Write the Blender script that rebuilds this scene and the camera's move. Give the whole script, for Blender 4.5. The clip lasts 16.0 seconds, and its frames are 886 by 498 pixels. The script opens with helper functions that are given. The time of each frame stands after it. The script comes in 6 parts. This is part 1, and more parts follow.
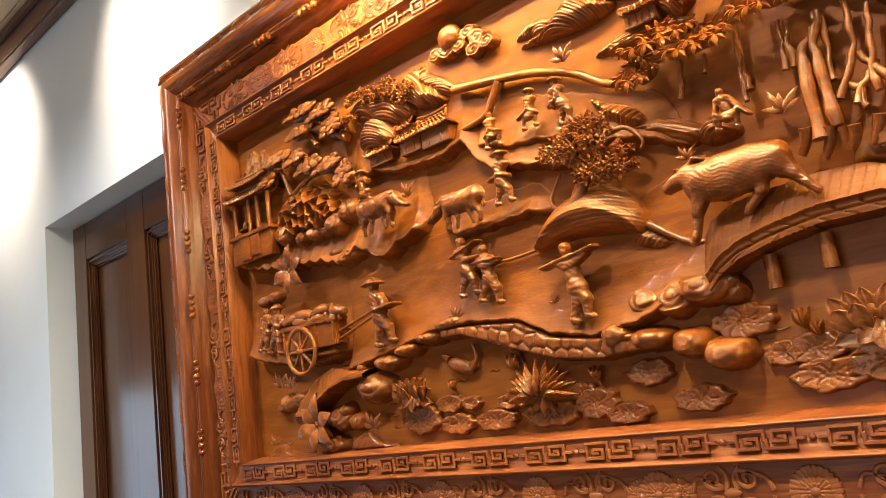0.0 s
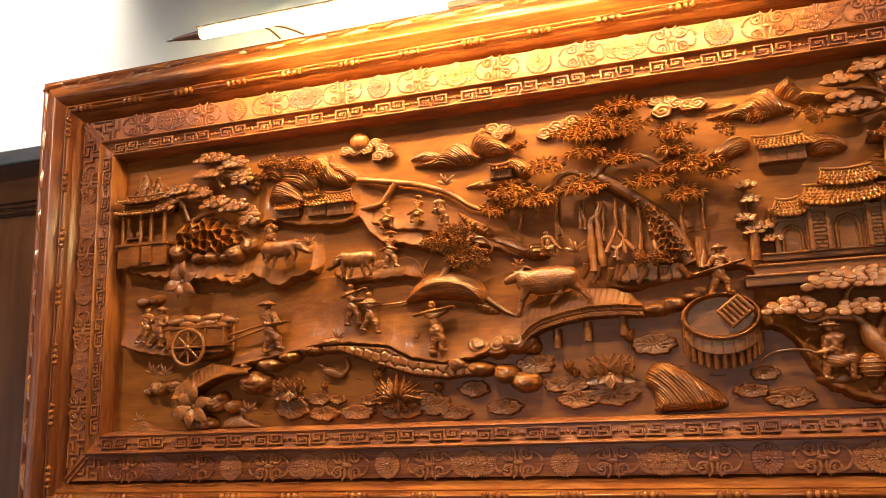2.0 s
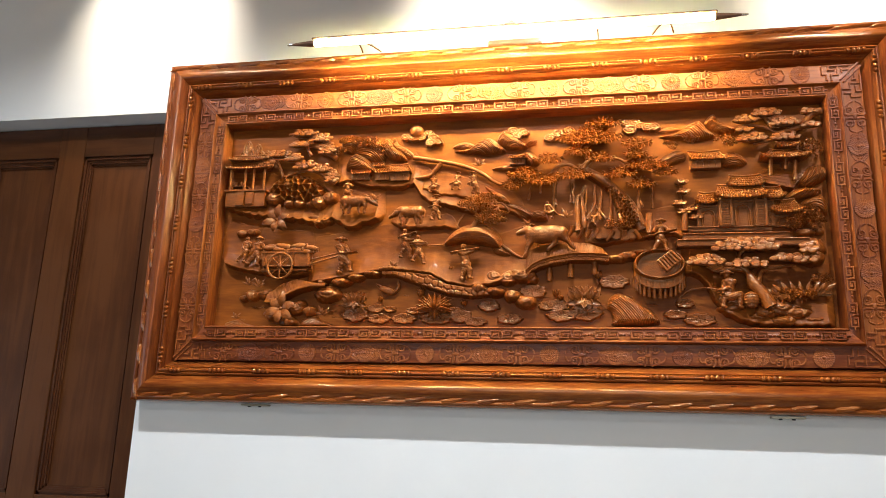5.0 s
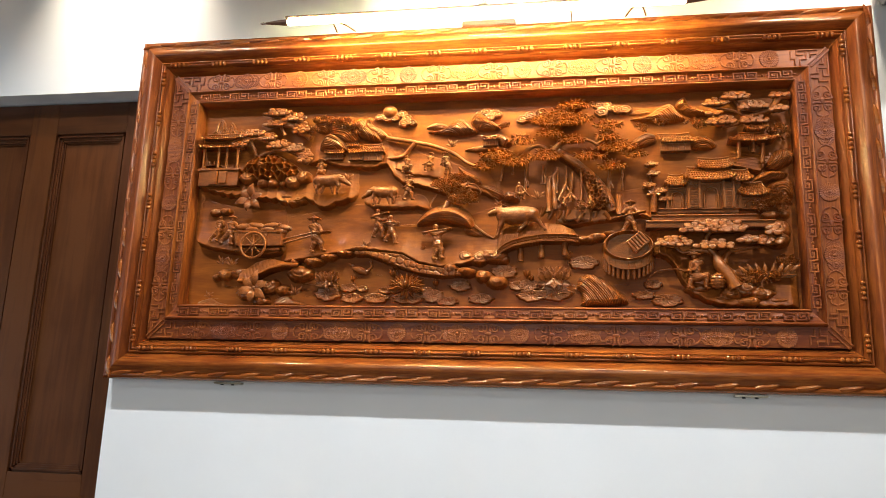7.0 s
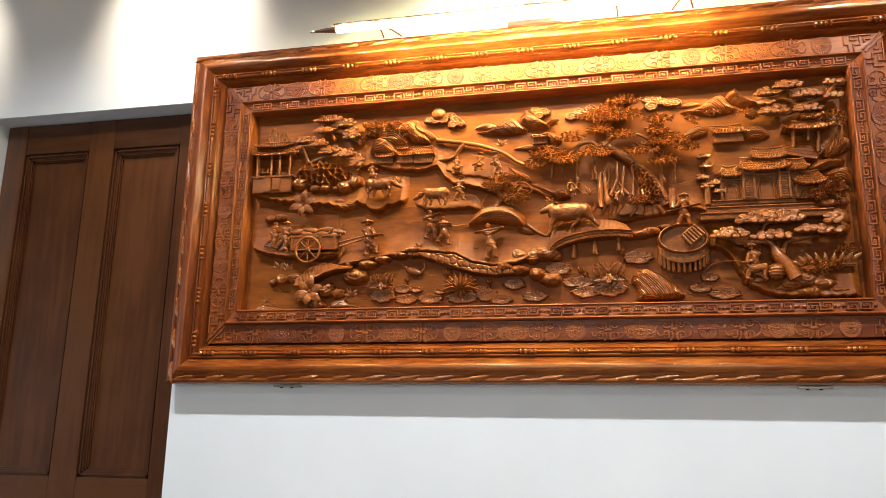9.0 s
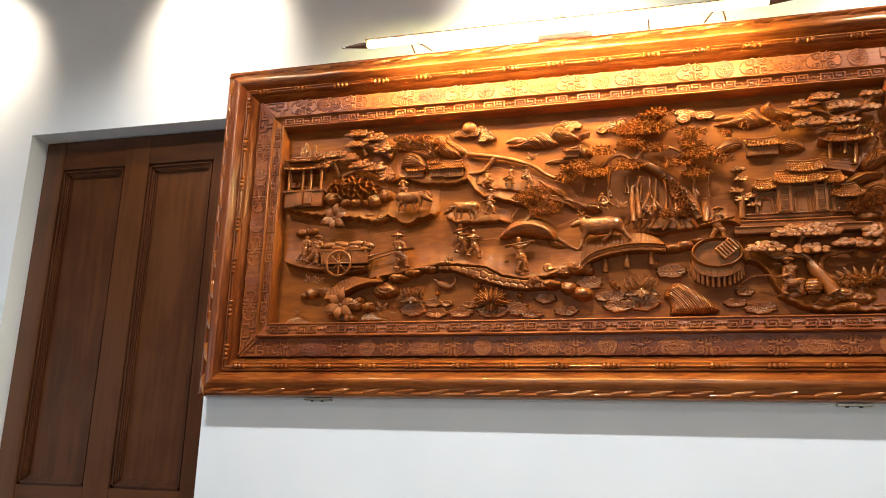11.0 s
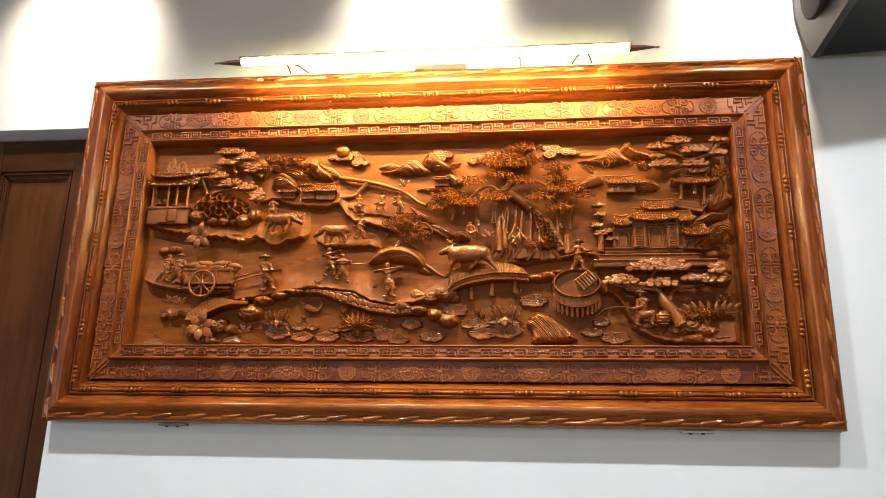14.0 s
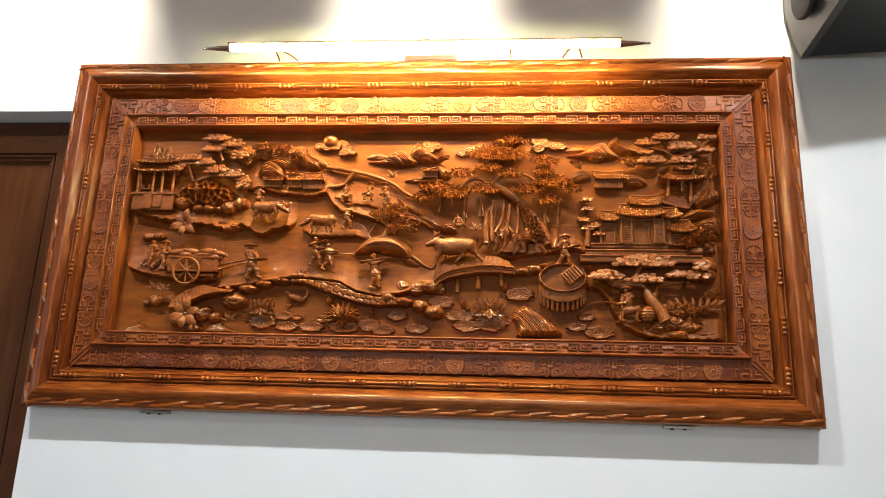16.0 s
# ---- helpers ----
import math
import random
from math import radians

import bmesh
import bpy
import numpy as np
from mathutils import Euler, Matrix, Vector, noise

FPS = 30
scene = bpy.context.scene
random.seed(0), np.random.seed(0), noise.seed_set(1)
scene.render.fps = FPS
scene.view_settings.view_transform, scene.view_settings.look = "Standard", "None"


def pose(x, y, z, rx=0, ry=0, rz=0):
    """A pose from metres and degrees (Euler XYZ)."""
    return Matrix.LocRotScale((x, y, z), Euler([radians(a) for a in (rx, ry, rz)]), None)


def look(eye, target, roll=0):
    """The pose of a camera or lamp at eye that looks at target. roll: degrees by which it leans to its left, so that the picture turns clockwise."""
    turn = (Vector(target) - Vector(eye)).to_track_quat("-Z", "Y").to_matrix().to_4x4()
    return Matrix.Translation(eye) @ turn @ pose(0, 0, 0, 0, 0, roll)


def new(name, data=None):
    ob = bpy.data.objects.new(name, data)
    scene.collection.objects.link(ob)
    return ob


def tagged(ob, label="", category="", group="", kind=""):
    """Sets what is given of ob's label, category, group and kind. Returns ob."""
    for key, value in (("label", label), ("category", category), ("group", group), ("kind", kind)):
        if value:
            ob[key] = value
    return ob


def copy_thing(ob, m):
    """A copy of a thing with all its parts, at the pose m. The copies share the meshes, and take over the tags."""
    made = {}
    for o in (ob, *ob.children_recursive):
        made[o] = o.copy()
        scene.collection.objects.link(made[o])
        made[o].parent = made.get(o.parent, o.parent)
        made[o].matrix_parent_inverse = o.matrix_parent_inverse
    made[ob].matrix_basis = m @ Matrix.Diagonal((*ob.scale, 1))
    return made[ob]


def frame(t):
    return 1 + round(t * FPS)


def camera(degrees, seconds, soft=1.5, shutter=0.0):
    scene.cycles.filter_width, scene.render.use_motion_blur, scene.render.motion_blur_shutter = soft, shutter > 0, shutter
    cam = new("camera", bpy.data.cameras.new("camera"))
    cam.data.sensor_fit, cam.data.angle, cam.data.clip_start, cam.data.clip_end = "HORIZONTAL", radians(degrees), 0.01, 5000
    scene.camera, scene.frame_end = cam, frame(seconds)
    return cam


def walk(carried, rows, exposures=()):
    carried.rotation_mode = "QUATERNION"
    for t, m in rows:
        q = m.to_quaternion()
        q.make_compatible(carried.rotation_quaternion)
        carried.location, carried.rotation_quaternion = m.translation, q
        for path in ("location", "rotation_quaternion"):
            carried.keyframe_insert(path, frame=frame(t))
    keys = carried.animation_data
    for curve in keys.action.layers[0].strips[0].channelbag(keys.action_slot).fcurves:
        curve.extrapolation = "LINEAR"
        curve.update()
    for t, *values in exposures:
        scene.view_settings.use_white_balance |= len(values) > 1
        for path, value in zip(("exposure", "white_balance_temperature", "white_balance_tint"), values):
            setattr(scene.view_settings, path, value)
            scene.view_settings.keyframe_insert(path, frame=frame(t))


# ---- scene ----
cam = camera(59.1, 16.0, soft=0.7)
METRES, EYE, TILT, LEAN, TURN = 1.95, 1.47, 0.0, 0.0, 40.3
PATH = [
    (0, (0.05, 0.005, 1.52), (-1.263, 1.464, 1.903), -7.6),
    (0.5, (0.098, -0.246, 1.527), (-0.958, 1.408, 1.913), -8.2),
    (1, (0.081, -0.414, 1.515), (-0.849, 1.3, 1.957), -6.3),
    (1.5, (-0.014, -0.589, 1.522), (-0.648, 1.267, 1.914), -5.7),
    (2, (-0.038, -0.694, 1.495), (-0.591, 1.188, 1.884), -2.2),
    (2.5, (-0.172, -0.707, 1.265), (-0.652, 1.182, 1.714), -2.5),
    (3, (-0.193, -0.871, 1.124), (-0.635, 1.006, 1.656), -3.4),
    (3.5, (-0.163, -1.172, 1.174), (-0.539, 0.723, 1.693), 0.9),
    (4, (-0.153, -1.356, 1.138), (-0.53, 0.544, 1.638), 1.9),
    (6.5, (-0.116, -1.43, 1.104), (-0.475, 0.484, 1.563), 1.9),
    (7, (-0.106, -1.423, 1.104), (-0.443, 0.499, 1.541), 1.9),
    (7.5, (-0.107, -1.419, 1.099), (-0.447, 0.507, 1.515), 1.9),
    (8, (-0.107, -1.424, 1.096), (-0.465, 0.499, 1.517), 1.3),
    (8.5, (-0.131, -1.443, 1.089), (-0.501, 0.474, 1.524), 0.8),
    (9, (-0.151, -1.441, 1.075), (-0.582, 0.459, 1.529), 0.9),
    (9.5, (-0.165, -1.447, 1.084), (-0.665, 0.431, 1.555), 1.4),
    (12, (-0.149, -1.433, 1.06), (-0.638, 0.435, 1.578), 1.6),
    (12.5, (-0.138, -1.443, 1.065), (-0.579, 0.429, 1.613), 1.9),
    (13, (-0.121, -1.439, 1.067), (-0.478, 0.442, 1.646), 1.6),
    (13.5, (-0.108, -1.435, 1.064), (-0.38, 0.458, 1.65), 1.5),
    (14, (-0.103, -1.429, 1.064), (-0.317, 0.477, 1.629), 1.2),
    (14.5, (-0.104, -1.428, 1.062), (-0.297, 0.485, 1.613), 1.3),
    (15, (-0.104, -1.431, 1.065), (-0.29, 0.484, 1.61), 1.5),
    (15.5, (-0.103, -1.432, 1.066), (-0.287, 0.484, 1.608), 1.7),
    (16, (-0.111, -1.428, 1.07), (-0.285, 0.489, 1.612), 2.0),
]
walk(cam, [(t, look(eye, target, roll)) for t, eye, target, roll in PATH],
     exposures=[(0, 0.22), (1, 0.08), (2, 0.0), (3.5, 0.1), (6.5, 0.05), (9.5, 0.1), (12, 0.05), (14.5, 0.0), (16, 0.0)])

# ---- light ----
world = bpy.data.worlds.new("sky")
scene.world = world
world.use_nodes = True
wn = world.node_tree
sky = wn.nodes.new("ShaderNodeTexSky")
sky.sky_type, sky.sun_disc = "NISHITA", False
sky.sun_elevation, sky.sun_rotation = radians(42), radians(200)
wn.links.new(sky.outputs[0], wn.nodes["Background"].inputs[0])
wn.nodes["Background"].inputs[1].default_value = 0.1

WALL_Y = 0.963         # face of the wall that carries the panel
CEIL_Z = 2.99


def lamp(name, data, energy, colour, m):
    data.energy, data.color = energy, colour
    ob = new(name, data)
    ob.matrix_world = m
    return data


def window_light(energy, colour, m, w, h):
    d = lamp("window_daylight", bpy.data.lights.new("window_daylight", "AREA"), energy, colour, m)
    d.shape, d.size, d.size_y = "RECTANGLE", w, h


def spot_light(energy, colour, m, cone, blend):
    d = lamp("downlight_beam", bpy.data.lights.new("downlight_beam", "SPOT"), energy, colour, m)
    d.spot_size, d.spot_blend, d.shadow_soft_size = radians(cone), blend, 0.03


# daylight that comes in through the window openings behind and beside
window_light(42, (0.72, 0.86, 1.0), look((-0.4, -4.12, 1.35), (-0.4, 0, 1.35)), 3.2, 1.7)
window_light(9, (0.40, 0.66, 1.0), look((-4.32, 0.0, 1.25), (0, 0.0, 1.25)), 1.1, 1.1)
SPOTS = [-2.84, -1.73, -0.46, 0.69, 1.84]
for sx in SPOTS:
    spot_light(58, (1.0, 0.88, 0.72), look((sx, 0.50, 2.955), (sx, WALL_Y, 2.60)), 72, 1.0)
# the room's own ceiling lights, in two rows in front of the wall
ROOM_LIGHTS = [(x, y, w) for y, w in ((-0.12, 122), (-2.3, 80)) for x in (-1.75, -0.35, 1.0)]
for sx, sy, watts in ROOM_LIGHTS:
    spot_light(watts, (0.88, 0.94, 1.0), look((sx, sy, 2.95), (sx, sy + 0.15, 0)), 140, 0.9)


# ---- materials ----
def nodes_of(name):
    m = bpy.data.materials.new(name)
    m.use_nodes = True
    return m, m.node_tree, m.node_tree.nodes["Principled BSDF"]


def ramp(tree, stops):
    r = tree.nodes.new("ShaderNodeValToRGB")
    e = r.color_ramp.elements
    while len(e) < len(stops):
        e.new(0.5)
    for el, (p, c) in zip(e, stops):
        el.position, el.color = p, (*c, 1)
    return r


def noise_tex(tree, vec, scale, detail=4, rough=0.55, distort=0.0):
    n = tree.nodes.new("ShaderNodeTexNoise")
    n.inputs["Scale"].default_value, n.inputs["Detail"].default_value = scale, detail
    n.inputs["Roughness"].default_value, n.inputs["Distortion"].default_value = rough, distort
    tree.links.new(vec, n.inputs["Vector"])
    return n


def wood(name, dark, mid, light, grain=(1, 12, 12), rough=0.28, coat=0.4, scale=9, bump=0.12, vary=0.25, coat_rough=0.12, chisel=0.0, spec=0.38, sheen=(1.0, 1.0, 1.0)):
    """Varnished timber: streaks along one axis, blotches, fine pores."""
    m, t, b = nodes_of(name)
    co = t.nodes.new("ShaderNodeNewGeometry").outputs["Position"]
    mp = t.nodes.new("ShaderNodeMapping")
    mp.inputs["Scale"].default_value = grain
    t.links.new(co, mp.inputs["Vector"])
    streak = noise_tex(t, mp.outputs[0], scale, 6, 0.6, 0.6)
    blotch = noise_tex(t, co, 5.5, 3, 0.5)
    pores = noise_tex(t, mp.outputs[0], scale * 9, 3, 0.6)
    mix = t.nodes.new("ShaderNodeMath")
    mix.operation = "MULTIPLY_ADD"
    t.links.new(blotch.outputs["Fac"], mix.inputs[0])
    mix.inputs[1].default_value = 0.5
    t.links.new(streak.outputs["Fac"], mix.inputs[2])
    info = t.nodes.new("ShaderNodeObjectInfo")
    mix2 = t.nodes.new("ShaderNodeMath")
    mix2.operation = "MULTIPLY_ADD"
    t.links.new(info.outputs["Random"], mix2.inputs[0])
    mix2.inputs[1].default_value = vary
    t.links.new(mix.outputs[0], mix2.inputs[2])
    r = ramp(t, [(0.45, dark), (0.78, mid), (1.0, light)])
    t.links.new(mix2.outputs[0], r.inputs[0])
    t.links.new(r.outputs[0], b.inputs["Base Color"])
    rr = t.nodes.new("ShaderNodeMapRange")
    rr.inputs["To Min"].default_value, rr.inputs["To Max"].default_value = rough - 0.08, rough + 0.1
    t.links.new(blotch.outputs["Fac"], rr.inputs["Value"])
    t.links.new(rr.outputs[0], b.inputs["Roughness"])
    b.inputs["Specular IOR Level"].default_value = spec
    b.inputs["Specular Tint"].default_value = (*sheen, 1)
    b.inputs["Coat Tint"].default_value = (1.0, 0.86, 0.68, 1)
    b.inputs["Coat Weight"].default_value, b.inputs["Coat Roughness"].default_value = coat, coat_rough
    bp = t.nodes.new("ShaderNodeBump")
    bp.inputs["Strength"].default_value, bp.inputs["Distance"].default_value = bump, 0.002
    t.links.new(pores.outputs["Fac"], bp.inputs["Height"])
    if chisel:
        marks = noise_tex(t, co, 125, 4, 0.6, 0.4)
        bp2 = t.nodes.new("ShaderNodeBump")
        bp2.inputs["Strength"].default_value, bp2.inputs["Distance"].default_value = chisel, 0.004
        t.links.new(marks.outputs["Fac"], bp2.inputs["Height"])
        t.links.new(bp.outputs[0], bp2.inputs["Normal"])
        bp = bp2
    t.links.new(bp.outputs[0], b.inputs["Normal"])
    return m


def paint(name, colour, rough=0.6, stain=0.06, scale=3.0, bump=0.05):
    m, t, b = nodes_of(name)
    co = t.nodes.new("ShaderNodeTexCoord").outputs["Object"]
    big, fine = noise_tex(t, co, scale, 4), noise_tex(t, co, 160, 3)
    r = ramp(t, [(0.3, tuple(c * (1 - stain) for c in colour)), (0.7, colour)])
    t.links.new(big.outputs["Fac"], r.inputs[0])
    t.links.new(r.outputs[0], b.inputs["Base Color"])
    b.inputs["Roughness"].default_value = rough
    bp = t.nodes.new("ShaderNodeBump")
    bp.inputs["Strength"].default_value, bp.inputs["Distance"].default_value = bump, 0.002
    t.links.new(fine.outputs["Fac"], bp.inputs["Height"])
    t.links.new(bp.outputs[0], b.inputs["Normal"])
    return m


def metal(name, colour, rough=0.3):
    m, t, b = nodes_of(name)
    b.inputs["Metallic"].default_value = 1.0
    co = t.nodes.new("ShaderNodeTexCoord").outputs["Object"]
    n = noise_tex(t, co, 60, 3)
    r = ramp(t, [(0.3, tuple(c * 0.8 for c in colour)), (0.7, colour)])
    t.links.new(n.outputs["Fac"], r.inputs[0])
    t.links.new(r.outputs[0], b.inputs["Base Color"])
    b.inputs["Roughness"].default_value = rough
    return m


W_DARK, W_MID, W_LIGHT = (0.082, 0.0150, 0.0042), (0.188, 0.040, 0.0080), (0.305, 0.082, 0.0140)
WOOD_H = wood("rosewood_along", W_DARK, W_MID, W_LIGHT, (1.2, 14, 14), rough=0.20, coat=0.10, coat_rough=0.10, spec=0.85, sheen=(1.0, 0.70, 0.38))
WOOD_V = wood("rosewood_upright", W_DARK, W_MID, W_LIGHT, (14, 14, 1.2), rough=0.40, coat=0.10, coat_rough=0.20, spec=0.5, sheen=(1.0, 0.86, 0.66))
CARVED = wood("carved_rosewood", (0.090, 0.0175, 0.0022), (0.182, 0.0400, 0.0045), (0.280, 0.0720, 0.0085), (3, 9, 9), rough=0.32, coat=0.16, scale=12, bump=0.2, vary=0.12, chisel=0.30, coat_rough=0.16, spec=0.6, sheen=(1.0, 0.78, 0.46))
EARTH = wood("carved_ground_rosewood", (0.118, 0.0260, 0.0040), (0.190, 0.0470, 0.0058), (0.270, 0.0750, 0.0095), (1.5, 8, 8), rough=0.50, coat=0.05, scale=9, bump=0.15, vary=0.1, chisel=0.10, spec=0.10)
BAND_H = wood("low_relief_rosewood_along", W_DARK, W_MID, W_LIGHT, (1.2, 14, 14), rough=0.46, coat=0.10, coat_rough=0.25, spec=0.28)
BAND_V = wood("low_relief_rosewood_upright", W_DARK, W_MID, W_LIGHT, (14, 14, 1.2), rough=0.46, coat=0.10, coat_rough=0.25, spec=0.28)
BOARD = wood("backboard_rosewood", (0.138, 0.0315, 0.0045), (0.205, 0.0520, 0.0062), (0.275, 0.0780, 0.0095), (1.2, 8, 8), rough=0.46, coat=0.08, scale=7, bump=0.08, spec=0.12)
DOOR_WOOD = wood("door_hardwood", (0.040, 0.0115, 0.0038), (0.066, 0.0200, 0.0064), (0.094, 0.0320, 0.0100), (10, 10, 0.8), rough=0.34, coat=0.6, scale=3.5, coat_rough=0.16, bump=0.05)
DOOR_RAIL = wood("door_hardwood_along", (0.040, 0.0115, 0.0038), (0.066, 0.0200, 0.0064), (0.094, 0.0320, 0.0100), (0.8, 10, 10), rough=0.34, coat=0.6, scale=3.5, coat_rough=0.16, bump=0.05)
TRIM_WOOD = wood("dark_cornice_timber", (0.07, 0.028, 0.014), (0.11, 0.045, 0.022), (0.16, 0.07, 0.035), (0.8, 10, 10), rough=0.45, coat=0.2, scale=6)
CEIL_WOOD = wood("pale_ceiling_boards", (0.42, 0.27, 0.15), (0.52, 0.35, 0.20), (0.62, 0.44, 0.27), (0.8, 10, 10), rough=0.5, coat=0.1, scale=5)
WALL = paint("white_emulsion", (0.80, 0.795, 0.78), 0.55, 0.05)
# darker than the white wall only to cut bounced light; these walls stay unseen
FAR_WALL = paint("bounce_cutting_grey", (0.40, 0.37, 0.33), 0.6, 0.06)
FLOOR = paint("brown_tile", (0.13, 0.10, 0.075), 0.3, 0.2)
STEEL = metal("brushed_chrome", (0.72, 0.72, 0.72), 0.25)
BRASS = metal("aged_bracket_metal", (0.42, 0.36, 0.26), 0.4)
BLACK = paint("black_plastic", (0.003, 0.003, 0.004), 0.45, 0.2, 8)
GREY = paint("silver_grey_plastic", (0.070, 0.068, 0.066), 0.4, 0.12, 8)
CONE = paint("speaker_cloth", (0.016, 0.016, 0.018), 0.8, 0.3, 90, 0.4)
GLOW, gt, gb = nodes_of("lit_tube")
gb.inputs["Base Color"].default_value = (0.9, 0.9, 0.88, 1)
gb.inputs["Emission Color"].default_value, gb.inputs["Emission Strength"].default_value = (1.0, 0.90, 0.42, 1), 300
GLOW2, gt, gb = nodes_of("lit_downlight")
gb.inputs["Emission Color"].default_value, gb.inputs["Emission Strength"].default_value = (1.0, 0.86, 0.66, 1), 12


# ---- mesh helpers ----
class Shape:
    """Gathers vertices and faces of one mesh."""

    def __init__(self):
        self.v, self.f = [], []

    def add(self, verts, faces):
        k = len(self.v)
        self.v.extend(verts)
        self.f.extend(tuple(i + k for i in f) for f in faces)

    def box(self, lo, hi, bevel=0.0):
        (x0, y0, z0), (x1, y1, z1) = lo, hi
        b = min(bevel, (x1 - x0) * 0.45, (y1 - y0) * 0.45, (z1 - z0) * 0.45)
        if b <= 0:
            vs = [(x, y, z) for x in (x0, x1) for y in (y0, y1) for z in (z0, z1)]
            self.add(vs, [(0, 1, 3, 2), (4, 6, 7, 5), (0, 4, 5, 1), (2, 3, 7, 6), (0, 2, 6, 4), (1, 5, 7, 3)])
            return
        bm = bmesh.new()
        bmesh.ops.create_cube(bm, size=1, matrix=Matrix.LocRotScale(((x0 + x1) / 2, (y0 + y1) / 2, (z0 + z1) / 2), None, (x1 - x0, y1 - y0, z1 - z0)))
        bmesh.ops.bevel(bm, geom=bm.edges[:], offset=b, segments=2, affect="EDGES")
        bm.verts.index_update()
        self.add([v.co[:] for v in bm.verts], [tuple(v.index for v in f.verts) for f in bm.faces])
        bm.free()

    def rings(self, rings, closed=True, cap=True):
        """Skin over rings of equal length."""
        n = len(rings[0])
        vs = [p for r in rings for p in r]
        fs = []
        for i in range(len(rings) - 1):
            for j in range(n if closed else n - 1):
                a, b = i * n + j, i * n + (j + 1) % n
                fs.append((a, b, b + n, a + n))
        if cap and closed:
            fs.append(tuple(range(n))[::-1])
            fs.append(tuple(range((len(rings) - 1) * n, len(rings) * n)))
        self.add(vs, fs)

    def tube(self, path, radii, seg=8, flat=1.0, smooth=True):
        """A round bar along a path, with a radius at each of its points."""
        pts = [Vector(p) for p in path]
        rad = list(radii) if hasattr(radii, "__len__") else [radii] * len(pts)
        if smooth and len(pts) > 2:
            out, orad = [], []
            for i in range(len(pts) - 1):
                p0, p1, p2, p3 = pts[max(i - 1, 0)], pts[i], pts[i + 1], pts[min(i + 2, len(pts) - 1)]
                for s in range(4):
                    t = s / 4
                    out.append(0.5 * ((2 * p1) + (p2 - p0) * t + (2 * p0 - 5 * p1 + 4 * p2 - p3) * t * t + (3 * p1 - p0 - 3 * p2 + p3) * t ** 3))
                    orad.append(rad[i] * (1 - t) + rad[i + 1] * t)
            pts, rad = out + [pts[-1]], orad + [rad[-1]]
        rings = []
        for i, p in enumerate(pts):
            d = (pts[min(i + 1, len(pts) - 1)] - pts[max(i - 1, 0)]).normalized()
            side = d.cross(Vector((0, 1, 0)))
            if side.length < 1e-3:
                side = d.cross(Vector((1, 0, 0)))
            side.normalize()
            up = side.cross(d)
            rings.append([tuple(p + side * (rad[i] * math.cos(a)) + up * (rad[i] * flat * math.sin(a))) for a in (2 * math.pi * k / seg for k in range(seg))])
        self.rings(rings)

    def blob(self, c, r, turn=0.0, lumps=0.0, freq=1.6, seg=14, rows=9, seed=0.0):
        """A lumpy ellipsoid; turn is its lean in the plane of the wall."""
        vs, fs = [], []
        ct, st = math.cos(radians(turn)), math.sin(radians(turn))

        def point(th, ph):
            d = Vector((math.sin(th) * math.cos(ph), math.sin(th) * math.sin(ph), math.cos(th)))
            k = 1 + lumps * noise.noise(d * freq + Vector((seed, seed * 1.7, 0.3)))
            x, y, z = d.x * r[0] * k, d.y * r[1] * k, d.z * r[2] * k
            return (c[0] + x * ct - z * st, c[1] + y, c[2] + x * st + z * ct)

        for i in range(1, rows):
            vs.extend(point(math.pi * i / rows, 2 * math.pi * j / seg) for j in range(seg))
        n = len(vs)
        vs += [point(0, 0), point(math.pi, 0)]
        for i in range(rows - 2):
            for j in range(seg):
                a, b = i * seg + j, i * seg + (j + 1) % seg
                fs.append((a, b, b + seg, a + seg))
        for j in range(seg):
            fs.append((n, (j + 1) % seg, j))
            fs.append((n + 1, n - seg + j, n - seg + (j + 1) % seg))
        self.add(vs, fs)

    def mesh(self, name, material, smooth=True, auto=40):
        me = bpy.data.meshes.new(name)
        me.from_pydata(self.v, [], self.f)
        me.validate()
        bm = bmesh.new()
        bm.from_mesh(me)
        bmesh.ops.recalc_face_normals(bm, faces=bm.faces[:])
        bm.to_mesh(me)
        bm.free()
        me.materials.append(material)
        if smooth:
            me.polygons.foreach_set("use_smooth", [True] * len(me.polygons))
            if auto:
                me.set_sharp_from_angle(angle=radians(auto))
        return me


def part(name, shape, material, parent=None, label="", smooth=True, auto=74):
    """Links a Shape, or a ready mesh, as one mesh object under its thing."""
    me = shape if isinstance(shape, bpy.types.Mesh) else shape.mesh(name, material, smooth, auto)
    ob = new(name, me)
    ob.parent = parent
    if parent is not None:
        ob.matrix_parent_inverse = Matrix.Translation(parent.location).inverted()
    return tagged(ob, label)


def thing(name, at, label, category, group=""):
    ob = new(name)
    ob.location = at
    ob.empty_display_size = 0.05
    return tagged(ob, label, category, group)


def structure(name, shape, material, label, category):
    return tagged(part(name, shape, material), label, category, kind="structure")


